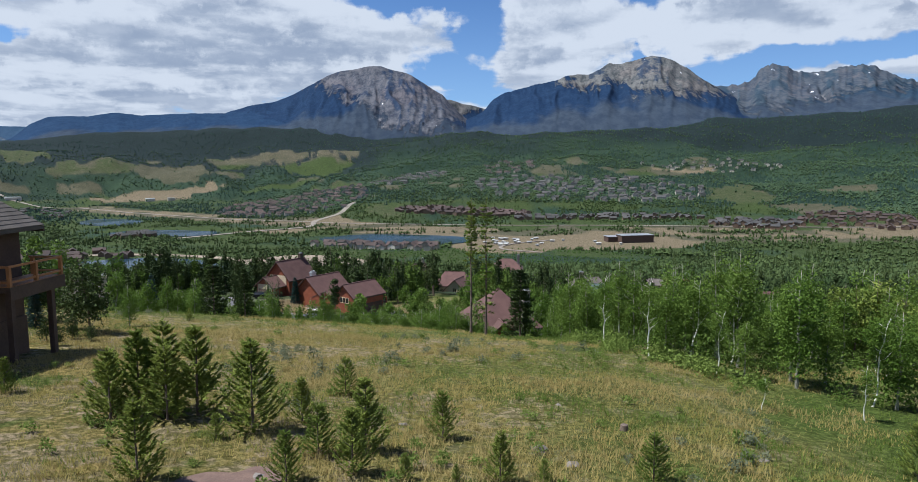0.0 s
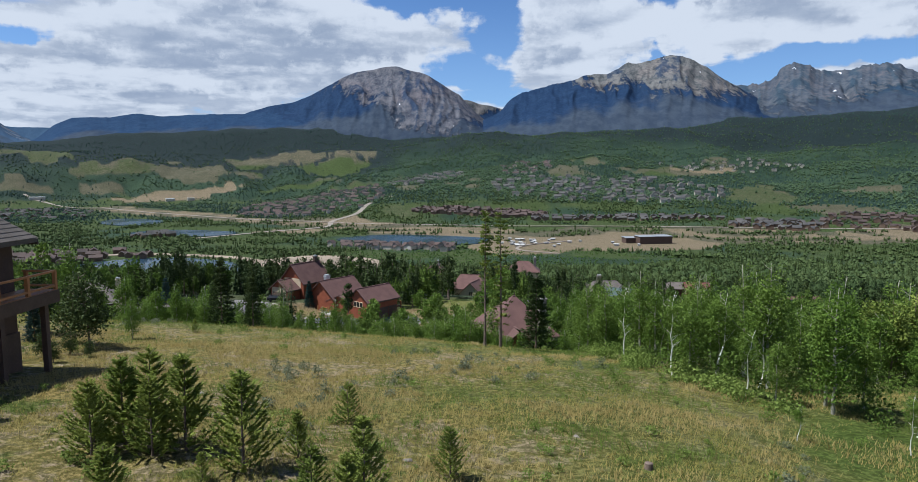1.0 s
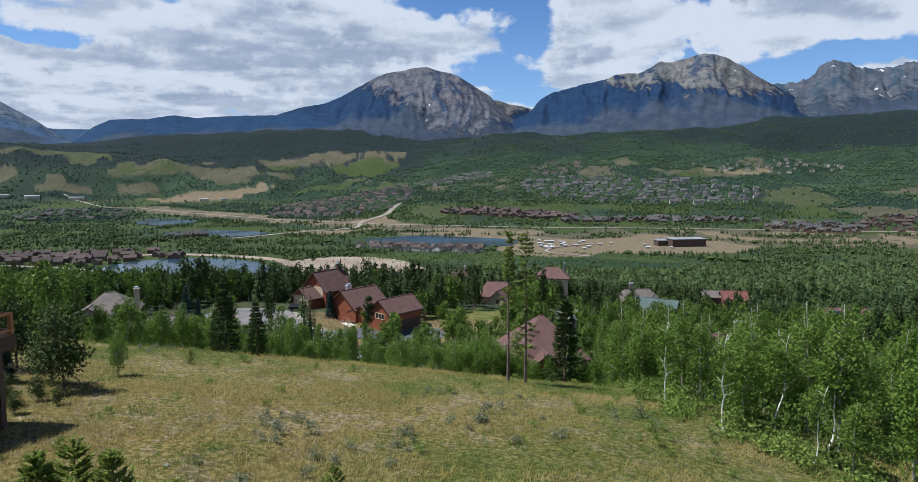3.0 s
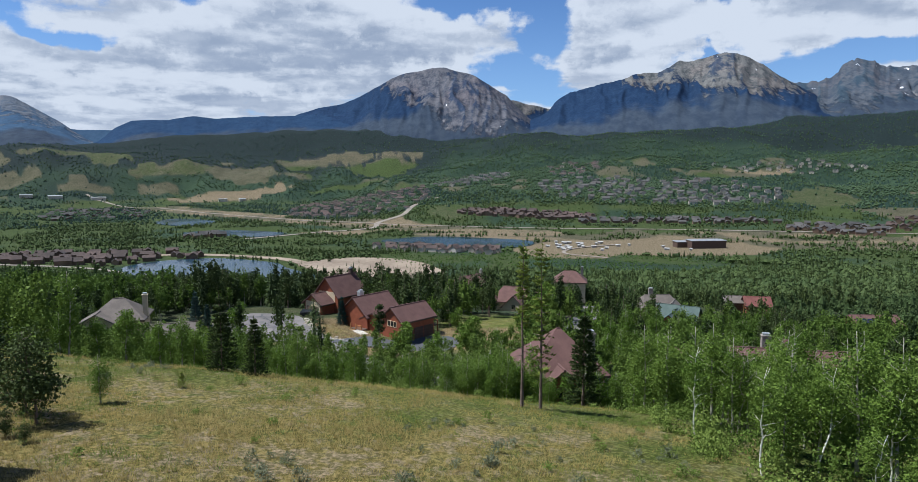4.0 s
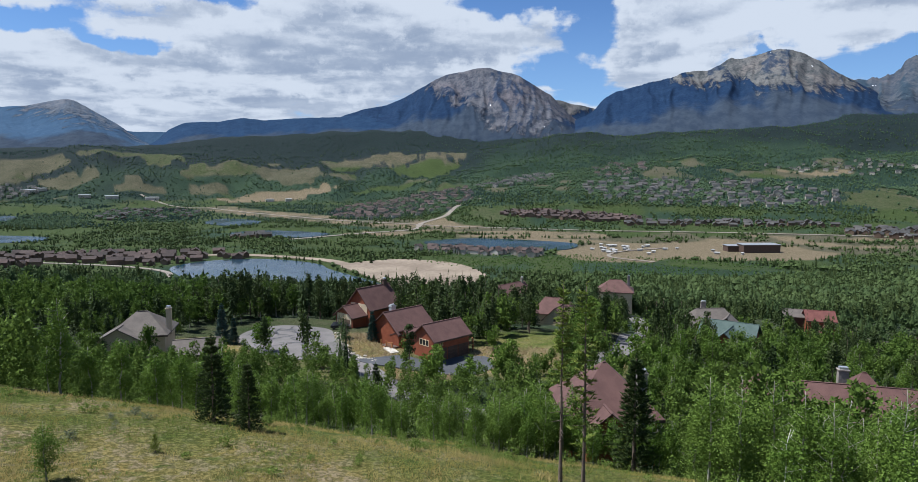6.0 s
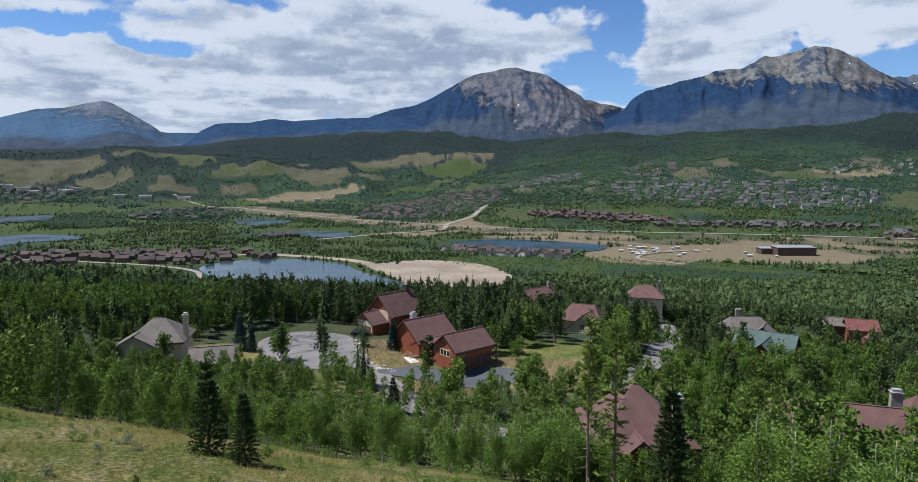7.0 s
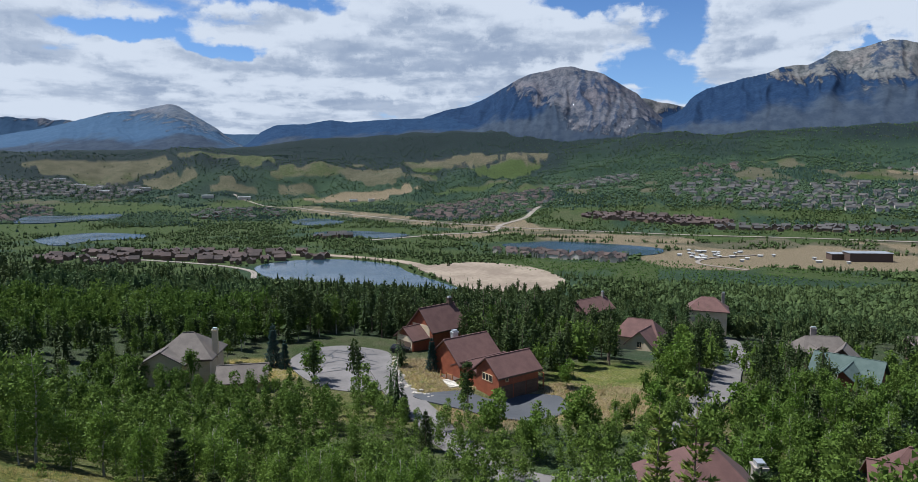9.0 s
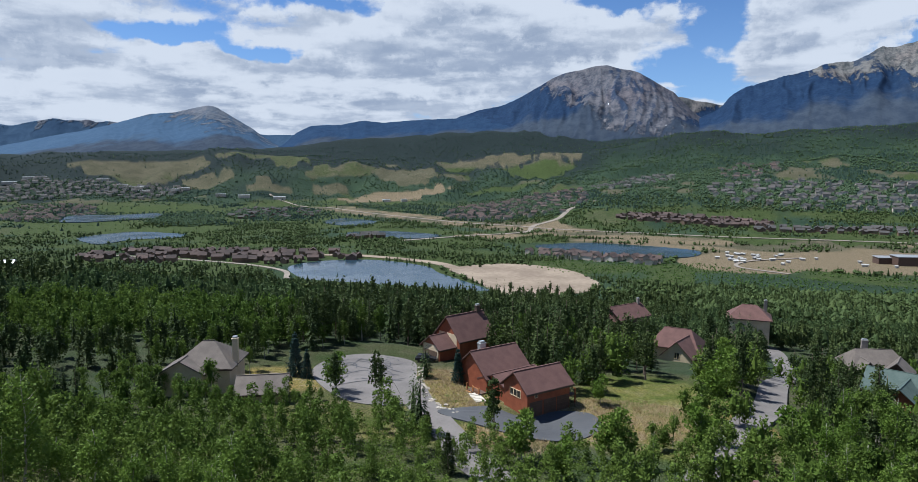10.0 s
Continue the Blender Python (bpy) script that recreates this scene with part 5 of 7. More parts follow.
def window(wall, side, along, low, w, h, hx, hy, mullions=1):
    """A framed window on one side of a wing (front, back, left, right)."""
    bm = bmesh.new()
    t = 0.09
    for x0, x1, z0, z1 in ((-w / 2 - t, w / 2 + t, -t, 0), (-w / 2 - t, w / 2 + t, h, h + t), (-w / 2 - t, -w / 2, 0, h), (w / 2, w / 2 + t, 0, h)):
        box_bm(bm, x0, x1, -0.07, 0.02, z0, z1)
    for k in range(mullions):
        x = -w / 2 + w * (k + 1) / (mullions + 1)
        box_bm(bm, x - 0.03, x + 0.03, -0.06, 0.02, 0, h)
    frame_ob = part("window", bm, WINDOW_FRAME, wall)
    turn = {"front": 0, "right": 90, "back": 180, "left": 270}[side]
    x, y = {"front": (along, -hy), "right": (hx, along), "back": (along, hy), "left": (-hx, along)}[side]
    set_in(frame_ob, x, y, low, turn)
    box_part("pane", -w / 2, w / 2, -0.03, 0.01, 0, h, GLASS, frame_ob)
    return frame_ob


def garage_door(wall, side, along, low, w, h, hx, hy, mat):
    bm = bmesh.new()
    for k in range(4):
        box_bm(bm, -w / 2, w / 2, -0.06, 0.02, h * k / 4 + 0.015, h * (k + 1) / 4 - 0.015)
    ob = part("garage_door", bm, mat, wall)
    turn = {"front": 0, "right": 90, "back": 180, "left": 270}[side]
    x, y = {"front": (along, -hy), "right": (hx, along), "back": (along, hy), "left": (-hx, along)}[side]
    set_in(ob, x, y, low, turn)
    return ob


def chimney(house, x, y, z0, z1, w=1.0, d=0.8, mat=None, turn=0.0, cap=None):
    bm = bmesh.new()
    box_bm(bm, -w / 2, w / 2, -d / 2, d / 2, z0, z1)
    box_bm(bm, -w / 2 - 0.1, w / 2 + 0.1, -d / 2 - 0.1, d / 2 + 0.1, z1, z1 + 0.15)
    stack = part("chimney", bm, mat or STONE, house)
    set_in(stack, x, y, 0, turn)
    box_part("chimney_cap", -w / 2 + 0.1, w / 2 - 0.1, -d / 2 + 0.1, d / 2 - 0.1, z1 + 0.15, z1 + 0.5, cap or METAL, stack)
    return stack


def house_at(x, y, z, label, name="house"):
    root = new(name)
    root.location = (x, y, z)
    return tagged(root, label, "house")


WINDOW_FRAME = simple("window_frame", (0.55, 0.40, 0.24), (0.62, 0.47, 0.30), 1.0, 0.6)
METAL = simple("galvanised_metal", (0.45, 0.46, 0.47), (0.55, 0.56, 0.57), 2.0, 0.45, 0.7)
CONCRETE = simple("concrete_step", (0.46, 0.42, 0.36), (0.54, 0.50, 0.43), 1.0, 0.9)
DOOR_BROWN = simple("brown_door", (0.10, 0.065, 0.045), (0.13, 0.085, 0.06), 1.0, 0.6)
CEDAR_RAIL = simple("cedar_rail", (0.30, 0.125, 0.045), (0.40, 0.175, 0.065), 1.5, 0.6, fine=10)
ROOF_LIGHT = simple("pale_metal_roof", (0.50, 0.50, 0.48), (0.58, 0.58, 0.56), 0.5, 0.5)
ROOF_TEAL = simple("teal_metal_roof", (0.10, 0.21, 0.20), (0.13, 0.25, 0.24), 0.5, 0.5)
SOLAR = simple("solar_panel", (0.012, 0.018, 0.035), (0.016, 0.024, 0.045), 1.0, 0.2)


def red_house():
    """The red cedar house above its drive, in two parallel wings with a link between."""
    h = house_at(-23.2, 142.8, 74.2, "red cedar house with brown shingle roofs beside a black driveway", "red_house")
    a = wing(h, 0.4, 0.2, 52.5, 9.0, 6.2, 4.4, 2.4, WALL_RED, ROOF_BROWN, 0, 0.55)
    for k in (-1.5, 0, 1.5):
        window(a, "left", k * 0.62, 2.9, 0.8, 1.1, 4.5, 3.1, 0)
    # garage doors widened to fill the wall, their dark colour carrying its shade
    for k in (-2.7, 0.2, 3.0):
        garage_door(a, "front", k, 0.05, 2.6, 2.5, 4.5, 3.1, TRIM)
    window(a, "front", -2.7, 3.2, 0.5, 0.7, 4.5, 3.1, 0)
    # the small balcony at the far gable, on posts
    box_part("balcony", 4.7, 6.4, -2.6, 1.2, 1.7, 1.95, TRIM, a)
    for y in (-2.5, 1.1):
        box_part("post", 6.2, 6.4, y - 0.1, y + 0.1, -2.0, 2.9, WALL_RED, a)
    box_part("rail", 6.3, 6.4, -2.6, 1.2, 2.75, 2.9, CEDAR_RAIL, a)
    b = wing(h, -9.6, 8.2, 55, 9.6, 8.6, 3.5, 3.5, WALL_RED, ROOF_BROWN, 0.2, 0.6)
    window(b, "left", 1.6, 1.6, 1.3, 1.3, 4.5, 4.1)
    window(b, "left", 0.0, 1.6, 1.0, 1.3, 4.5, 4.1, 0)
    box_part("stone_skirt", -4.75, -4.5, -4.2, 4.2, -1.5, 1.0, STONE, b)
    # porch with posts, rail and stair under the gable's side
    porch = box_part("porch", -6.6, -4.82, -4.3, -0.6, -0.2, 0.75, TRIM, b)
    for y in (-4.2, -2.4, -0.7):
        box_part("post", -6.58, -6.38, y - 0.1, y + 0.1, 0.75, 1.85, CEDAR_RAIL, porch)
    for y0, y1 in ((-4.1, -2.5),):
        box_part("rail", -6.52, -6.44, y0, y1, 1.6, 1.7, CEDAR_RAIL, porch)
        for j in range(7):
            box_part("baluster", -6.5, -6.46, y0 + 0.1 + j * 0.22, y0 + 0.14 + j * 0.22, 0.75, 1.6, CEDAR_RAIL, porch)
    for k in range(6):
        box_part("stair_step", -6.9 - k * 0.3, -6.6 - k * 0.3, -2.3, -0.8, -1.4, 0.6 - k * 0.19, CEDAR_RAIL, b)
    link = wing(h, -4.8, 5.0, 55, 9.0, 7.4, 2.8, 1.5, WALL_RED, ROOF_BROWN, 0.1, 0.5)
    chimney(h, -12.0, 8.6, 4, 7.7, 1.2, 0.9, METAL, 55)
    return h


def gabled_house():
    h = house_at(-46.4, 173.8, 72.8, "brown cedar house with tan gables and an attached garage", "cedar_house")
    c = wing(h, 0, 0, 60, 9.6, 8.0, 4.9, 4.2, WALL_RED, ROOF_BROWN, 0, 0.7)
    box_part("gable_panel", -4.86, -4.81, -3.0, 3.0, 2.6, 5.6, WALL_TAN, c)
    window(c, "left", 0.0, 3.4, 1.6, 1.4, 4.86, 4.0)
    d = wing(h, -3.4, -4.95, 60, 6.4, 6.0, 3.0, 2.2, WALL_RED, ROOF_BROWN, 0.2, 0.55)
    box_part("gable_panel", -3.26, -3.21, -2.6, 2.6, 0.1, 3.5, WALL_TAN, d)
    garage_door(d, "left", 0.0, 0.05, 4.4, 2.2, 3.26, 3.0, DOOR_BROWN)
    chimney(h, 1.9, 3.4, 6, 10.4, 1.0, 0.8, TRIM, 60)
    return h


def hip_house():
    h = house_at(-79.0, 130.0, 75.6, "tan house with a weathered grey hip roof among trees", "hip_house")
    a = wing(h, 0, 0, 22, 9.6, 8.6, 4.9, 3.2, WALL_TAN, ROOF_GREY, 0, 0.7, hip=3.8)
    b = wing(h, -1.8, -3.2, 112, 7.0, 7.0, 4.2, 2.0, WALL_TAN, ROOF_GREY, 0, 0.6)
    window(b, "left", 0.6, 1.6, 1.4, 1.3, 3.5, 3.5)
    wing(h, 12.2, -1.2, 28, 7.6, 6.0, 2.4, 1.9, WALL_TAN, ROOF_GREY, -0.7, 0.6)
    chimney(h, 5.2, 0.6, 4, 8.9, 0.9, 0.9, WALL_TAN, 22)
    return h


def steep_house():
    """The steep brown roof below the meadow, with its tall stack."""
    h = house_at(6.0, 96.4, 80.0, "house with a steep brown pyramid roof and tall brick chimney", "steep_house")
    wing(h, 0, 0, 12, 9.6, 9.6, 3.6, 4.4, WALL_RED, ROOF_BROWN, 0, 0.7, hip=4.6)
    g = wing(h, -0.2, -4.0, 104, 5.0, 5.0, 2.4, 1.9, WALL_RED, ROOF_BROWN, 0, 0.6)
    window(g, "left", 0.0, 0.8, 1.6, 1.2, 2.5, 2.5)
    chimney(h, 3.6, -6.2, -3, 9.0, 0.9, 1.1, STONE, 12)
    return h


def long_house():
    h = house_at(34.5, 114.0, 74.4, "long low house with brown shingle roofs and a stone chimney", "long_house")
    wing(h, -5.0, -0.6, -10, 9.0, 8.6, 3.4, 3.0, WALL_RED, ROOF_BROWN, 0, 0.7)
    wing(h, -5.2, 2.4, -10, 6.0, 6.0, 4.0, 3.4, WALL_RED, ROOF_BROWN, 0, 0.5, hip=2.8)
    wing(h, 8.6, 0.8, -6, 18.0, 9.0, 3.2, 3.3, WALL_RED, ROOF_BROWN, 0, 0.7)
    wing(h, 9.6, 5.0, -6, 6.5, 6.5, 3.6, 3.6, WALL_RED, ROOF_BROWN, 0, 0.5, hip=3.0)
    chimney(h, 5.6, 2.2, 4, 8.4, 1.3, 1.0, STONE, -6)
    return h


def tan_house():
    h = house_at(-1.5, 223.0, 62.0, "tan stucco house with reddish brown roofs among trees", "tan_house")
    wing(h, 0, 0, -12, 12, 9.5, 5.0, 3.8, WALL_TAN, ROOF_BROWN, 0, 0.7, hip=2.5)
    g = wing(h, 1.6, -6.0, 70, 9.0, 7.5, 4.4, 3.6, WALL_TAN, ROOF_BROWN, -0.4, 0.6)
    window(g, "left", 0.0, 3.6, 1.2, 1.6, 4.5, 3.75)
    wing(h, 6.6, -6.8, -12, 5.0, 5.0, 3.0, 1.8, WALL_TAN, ROOF_BROWN, -0.4, 0.5)
    return h


def back_houses():
    h = house_at(21.5, 283.0, 57.6, "tan house with a brown hip roof and pale chimney", "hip_house")
    wing(h, 0, 0, -4, 13, 10, 6.0, 3.6, WALL_TAN, ROOF_BROWN, 0, 0.8, hip=4.2)
    chimney(h, 5.2, 0.8, 6, 11.2, 1.0, 0.9, STONE)
    h = house_at(-20.0, 272.0, 58.5, "long house with a dark brown roof deep in trees", "long_house")
    wing(h, 0, 0, 55, 15, 9, 4.6, 3.4, WALL_DARK, ROOF_BROWN, 0, 0.8)
    wing(h, -4.2, -4.6, 55, 7, 6, 3.4, 2.4, WALL_DARK, ROOF_BROWN, 0, 0.6)
    chimney(h, 4.0, 5.2, 5, 9.6, 1.0, 0.8, STONE, 55)
    h = house_at(45.2, 196.5, 63.6, "house with a broad green roof and cedar walls", "green_house")
    wing(h, 0, 2.2, -26, 13, 9.5, 3.6, 3.4, WALL_RED, ROOF_GREEN, 0, 0.8)
    g = wing(h, -1.6, -3.4, 64, 9.0, 7.5, 3.0, 3.2, WALL_RED, ROOF_GREEN, 0, 0.8)
    window(g, "left", 0.0, 1.2, 1.8, 1.4, 4.5, 3.75)
    h = house_at(47.0, 231.0, 60.0, "grey roofed house with dark gables and a stone chimney", "grey_house")
    wing(h, 0, 0, 12, 13, 9.5, 3.8, 3.6, WALL_DARK, ROOF_GREY, 0, 0.7, hip=2.0)
    wing(h, -3.2, -4.8, 102, 5.5, 5.0, 3.4, 2.4, WALL_DARK, ROOF_GREY, 0, 0.6)
    wing(h, 4.4, -4.6, 70, 7.0, 6.0, 3.4, 2.8, WALL_DARK, ROOF_GREY, 0, 0.6)
    chimney(h, -1.6, 2.6, 4, 9.0, 1.5, 1.0, STONE)
    h = house_at(91.0, 263.0, 53.6, "tall cedar house with red roofs stepping downhill", "red_roofed_house")
    wing(h, 0, 0, -6, 8.5, 7, 5.2, 2.6, WALL_RED, ROOF_RED, 0, 0.8)
    wing(h, 1.2, -5.4, 84, 6.0, 5.0, 2.6, 2.2, WALL_RED, ROOF_RED, -0.6, 0.7)
    wing(h, 2.0, -11.0, -6, 6.5, 5.0, 1.6, 1.4, WALL_RED, ROOF_RED, -1.5, 0.6)
    wing(h, -6.5, 5.0, -6, 8, 6, 5.0, 2.0, WALL_DARK, ROOF_GREY, 0, 0.5)
    h = house_at(113.0, 224.0, 57.5, "low cedar house with solar panels on its roof", "solar_house")
    w = wing(h, 0, 0, 4, 14, 9.5, 2.9, 3.0, WALL_RED, ROOF_BROWN, 0, 0.8)
    for k in range(4):
        bm = bmesh.new()
        s = 3.0 / 4.75
        x0 = -6.2 + k * 1.7
        slab(bm, [(x0, -4.6, 3.30), (x0 + 1.6, -4.6, 3.30), (x0 + 1.6, -1.6, 3.30 + 3.0 * s), (x0, -1.6, 3.30 + 3.0 * s)], 0.06)
        part("solar_panel", bm, SOLAR, w)
    wing(h, 4.5, -5.6, 94, 5.0, 5.0, 2.6, 2.0, WALL_RED, ROOF_BROWN, 0, 0.6)
    h = house_at(97.5, 224.0, 56.5, "small grey roofed outbuilding beside the drive", "outbuilding")
    wing(h, 0, 0, 10, 9, 7, 2.6, 1.6, WALL_DARK, ROOF_GREY, 0, 0.6)
    h = house_at(-262.0, 330.0, 41.0, "green metal roofed house in the woods", "green_house")
    wing(h, 0, 0, 35, 18, 10, 6.0, 3.0, WALL_DARK, ROOF_TEAL, 0, 0.8)
    wing(h, 13.0, 6.0, 35, 10, 9, 4.5, 2.4, WALL_DARK, ROOF_TEAL, 0, 0.8)
    h = house_at(-384.0, 296.0, 50.0, "dark lodge with a pale metal roof in the woods", "pale_roofed_lodge")
    wing(h, 0, 0, 30, 26, 16, 8.0, 4.5, WALL_DARK, ROOF_LIGHT, 0, 0.9)


red_house()
gabled_house()
hip_house()
steep_house()
long_house()
tan_house()
back_houses()


def deck_house():
    """The dark house at the meadow's side, with its cedar deck on a post."""
    h = house_at(-32.0, 34.5, 95.6, "dark brown house with a grey shingle roof and cedar deck", "deck_house")
    a = wing(h, -0.3, -1.9, 0, 13.0, 9.0, 7.9, 4.4, WALL_DARK, ROOF_GREY, 0, 0.9, hip=4.2)
    box_part("base_cladding", 6.2, 6.32, -6.3, 2.6, -2.0, 2.0, TRIM, h)
    wing(h, 0.6, -4.6, 0, 11.6, 5.0, 7.0, 1.4, WALL_DARK, ROOF_GREY, 0, 0.5, hip=2.3)
        # shingle courses on the hipped end that faces the meadow
    for k in range(24):
        f, g = k / 24, (k + 1.12) / 24
        rows = []
        for e in (f, g):
            x, y, z = 7.1 - e * (7.1 - 2.0), 5.4 * (1 - e), 7.9 - 0.9 * 0.98 + 0.24 + e * (4.4 + 0.9 * 0.98)
            rows.append((x + 0.02, y, z + 0.03))
        (x0, y0, z0), (x1, y1, z1) = rows
        bm = bmesh.new()
        slab(bm, [(x0, -1.9 - y0, z0 + 0.03), (x0, -1.9 + y0, z0 + 0.03), (x1, -1.9 + y1, z1), (x1, -1.9 - y1, z1)], 0.04)
        part("shingle_course", bm, ROOF_GREY, h)
    # deck
    deck = box_part("deck", 6.2, 8.15, -1.2, 3.4, 4.0, 4.3, TRIM, h)
    for k in range(12):
        box_part("plank", 6.2, 8.15, -1.2 + k * 0.38, -0.85 + k * 0.38, 4.305, 4.345, CEDAR_RAIL, deck)
    for x, y in ((8.06, 3.3), (8.06, 1.05), (8.06, -1.1), (6.4, 3.3)):
        box_part("rail_post", x - 0.09, x + 0.09, y - 0.09, y + 0.09, 4.3, 5.4, CEDAR_RAIL, deck)
    for z0 in (5.33, 4.5):
        box_part("rail", 8.0, 8.12, -1.2, 3.4, z0, z0 + 0.12, CEDAR_RAIL, deck)
        box_part("rail", 6.2, 8.1, 3.24, 3.36, z0, z0 + 0.12, CEDAR_RAIL, deck)
        box_part("rail", 6.2, 8.1, -1.16, -1.04, z0, z0 + 0.12, CEDAR_RAIL, deck)
    box_part("rim_beam", 8.12, 8.2, -1.25, 3.45, 3.6, 4.3, TRIM, deck)
    box_part("post", 7.7, 8.0, 2.4, 2.7, -1.5, 4.0, TRIM, deck)
    box_part("post", 7.7, 8.0, -1.0, -0.7, -1.5, 4.0, TRIM, deck)
    return h


deck_house()

# paving round the houses
COURT = [(-69, 147), (-71, 156), (-68, 162), (-62.6, 164.5), (-54.2, 162.6), (-49, 153), (-44.5, 142), (-43.3, 134.6), (-52, 132.3), (-61, 138)]
DRIVE = [(-36.5, 132.5), (-34, 135.5), (-29.5, 138.5), (-24.5, 137.2), (-19, 142), (-13.5, 142.5), (-11.5, 137), (-16, 129.5), (-22, 128), (-30, 130)]
COURT_LANE = [(-48, 146), (-40.3, 135), (-35.5, 129.4), (-30.6, 123.3), (-24, 115), (-12, 106), (2, 110)]
sheet("court", COURT, 0, ASPHALT_OLD, "cracked grey asphalt turning court", "road", over=0.12, depth=0.6)
lane("court_road", COURT_LANE, 5.0, ASPHALT_OLD, "cracked grey asphalt lane between trees", 0.14)
sheet("driveway", DRIVE, 0, ASPHALT_NEW, "fresh black asphalt driveway by the red house", "driveway", over=0.2, depth=0.5)
lane("woods_road", [(2, 110), (4, 126), (7.5, 139), (11, 150), (14.5, 161), (17, 177), (20, 195), (24, 215), (28, 243), (28.6, 269), (26, 300)], 5.2, ASPHALT_OLD, "grey asphalt road winding through the trees", 0.14)
lane("green_house_drive", [(27, 196), (34, 194), (39, 190)], 6.0, ASPHALT_NEW, "dark asphalt drive by the green roofed house", 0.2, category="driveway")


def car(x, y, turn):
    """A dark hatchback parked on the court."""
    root = new("car")
    root.location, root.rotation_euler = (x, y, float(ground_z(x, y)) + 0.13), (0, 0, radians(turn))
    tagged(root, "dark grey parked hatchback on the asphalt court", "car")
    paint = simple("dark_car_paint", (0.02, 0.022, 0.026), (0.03, 0.032, 0.036), 1.0, 0.25, 0.4, bumps=0)
    rubber = simple("tyre_rubber", (0.015, 0.015, 0.015), (0.02, 0.02, 0.02), 5.0, 0.9)
    bm = bmesh.new()
    outline = [(-2.2, 0.35), (2.2, 0.35), (2.25, 0.75), (1.3, 0.95), (-2.2, 0.98)]
    rings = [[bm.verts.new((px, w, pz)) for px, pz in outline] for w in (-0.88, 0.88)]
    bm.faces.new(rings[0])
    bm.faces.new(rings[1][::-1])
    for k in range(5):
        bm.faces.new((rings[0][k], rings[1][k], rings[1][(k + 1) % 5], rings[0][(k + 1) % 5]))
    bmesh.ops.recalc_face_normals(bm, faces=bm.faces)
    bmesh.ops.bevel(bm, geom=bm.edges[:], offset=0.08, segments=2, affect="EDGES")
    part("body", bm, paint, root)
    bm = bmesh.new()
    outline = [(-2.1, 0.95), (1.2, 0.95), (0.5, 1.48), (-1.7, 1.5)]
    rings = [[bm.verts.new((px, w * (1 if pz < 1 else 0.82), pz)) for px, pz in outline] for w in (-0.82, 0.82)]
    bm.faces.new(rings[0])
    bm.faces.new(rings[1][::-1])
    for k in range(4):
        bm.faces.new((rings[0][k], rings[1][k], rings[1][(k + 1) % 4], rings[0][(k + 1) % 4]))
    bmesh.ops.recalc_face_normals(bm, faces=bm.faces)
    part("cabin_glass", bm, GLASS, root)
    box_part("roof", -1.65, 0.45, -0.66, 0.66, 1.48, 1.54, paint, root)
    for px in (-1.35, 1.4):
        for py in (-0.82, 0.82):
            bm = bmesh.new()
            bmesh.ops.create_cone(bm, cap_ends=True, segments=14, radius1=0.33, radius2=0.33, depth=0.22)
            wheel = part("wheel", bm, rubber, root)
            wheel.location, wheel.rotation_euler = (px, py, 0.33), (radians(90), 0, 0)
    for py in (-0.6, 0.6):
        box_part("headlight", 2.2, 2.27, py - 0.2, py + 0.2, 0.62, 0.76, METAL, root)


car(-51.5, 163.5, 15)
# stepping slabs up to the porch
for k in range(6):
    x, y = -31.8 - k * 0.45, 140.4 + k * 0.62
    bm = bmesh.new()
    box_bm(bm, -0.9, 0.9, -0.28, 0.28, -0.1, 0.12)
    bmesh.ops.bevel(bm, geom=bm.edges[:], offset=0.03, segments=1, affect="EDGES")
    bm.to_mesh(me := bpy.data.meshes.new("stepping_slab"))
    bm.free()
    me.materials.append(CONCRETE)
    ob = new("stepping_slab", me)
    ob.location, ob.rotation_euler = (x, y, float(ground_z(x, y)) + 0.12), (0, 0, radians(35))
    tagged(ob, "pale concrete stepping slab up to the porch", "slab", "stepping slabs to the porch")


# tar-filled cracks wandering over the old court
def tar_seams():
    bm = bmesh.new()
    for k in range(60):
        x, y = rng.uniform(-78, -47), rng.uniform(146, 168)
        way = rng.uniform(0, 6.28)
        last = None
        for j in range(int(rng.integers(5, 12))):
            if not in_ring(np.array([x]), np.array([y]), COURT, 0.93)[0]:
                break
            side = (-math.sin(way) * 0.11, math.cos(way) * 0.11)
            z = float(ground_z(x, y)) + 0.20
            pair = (bm.verts.new((x + side[0], y + side[1], z)), bm.verts.new((x - side[0], y - side[1], z)))
            if last:
                bm.faces.new((last[0], last[1], pair[1], pair[0]))
            last = pair
            way += rng.normal(0, 0.45)
            x, y = x + math.cos(way) * 1.5, y + math.sin(way) * 1.5
    me = bpy.data.meshes.new("tar_seams")
    bm.to_mesh(me)
    bm.free()
    me.materials.append(ASPHALT_NEW)
    tagged(new("tar_seams", me), "dark tar seams across the cracked court", "cracks", kind="stuff")


tar_seams()


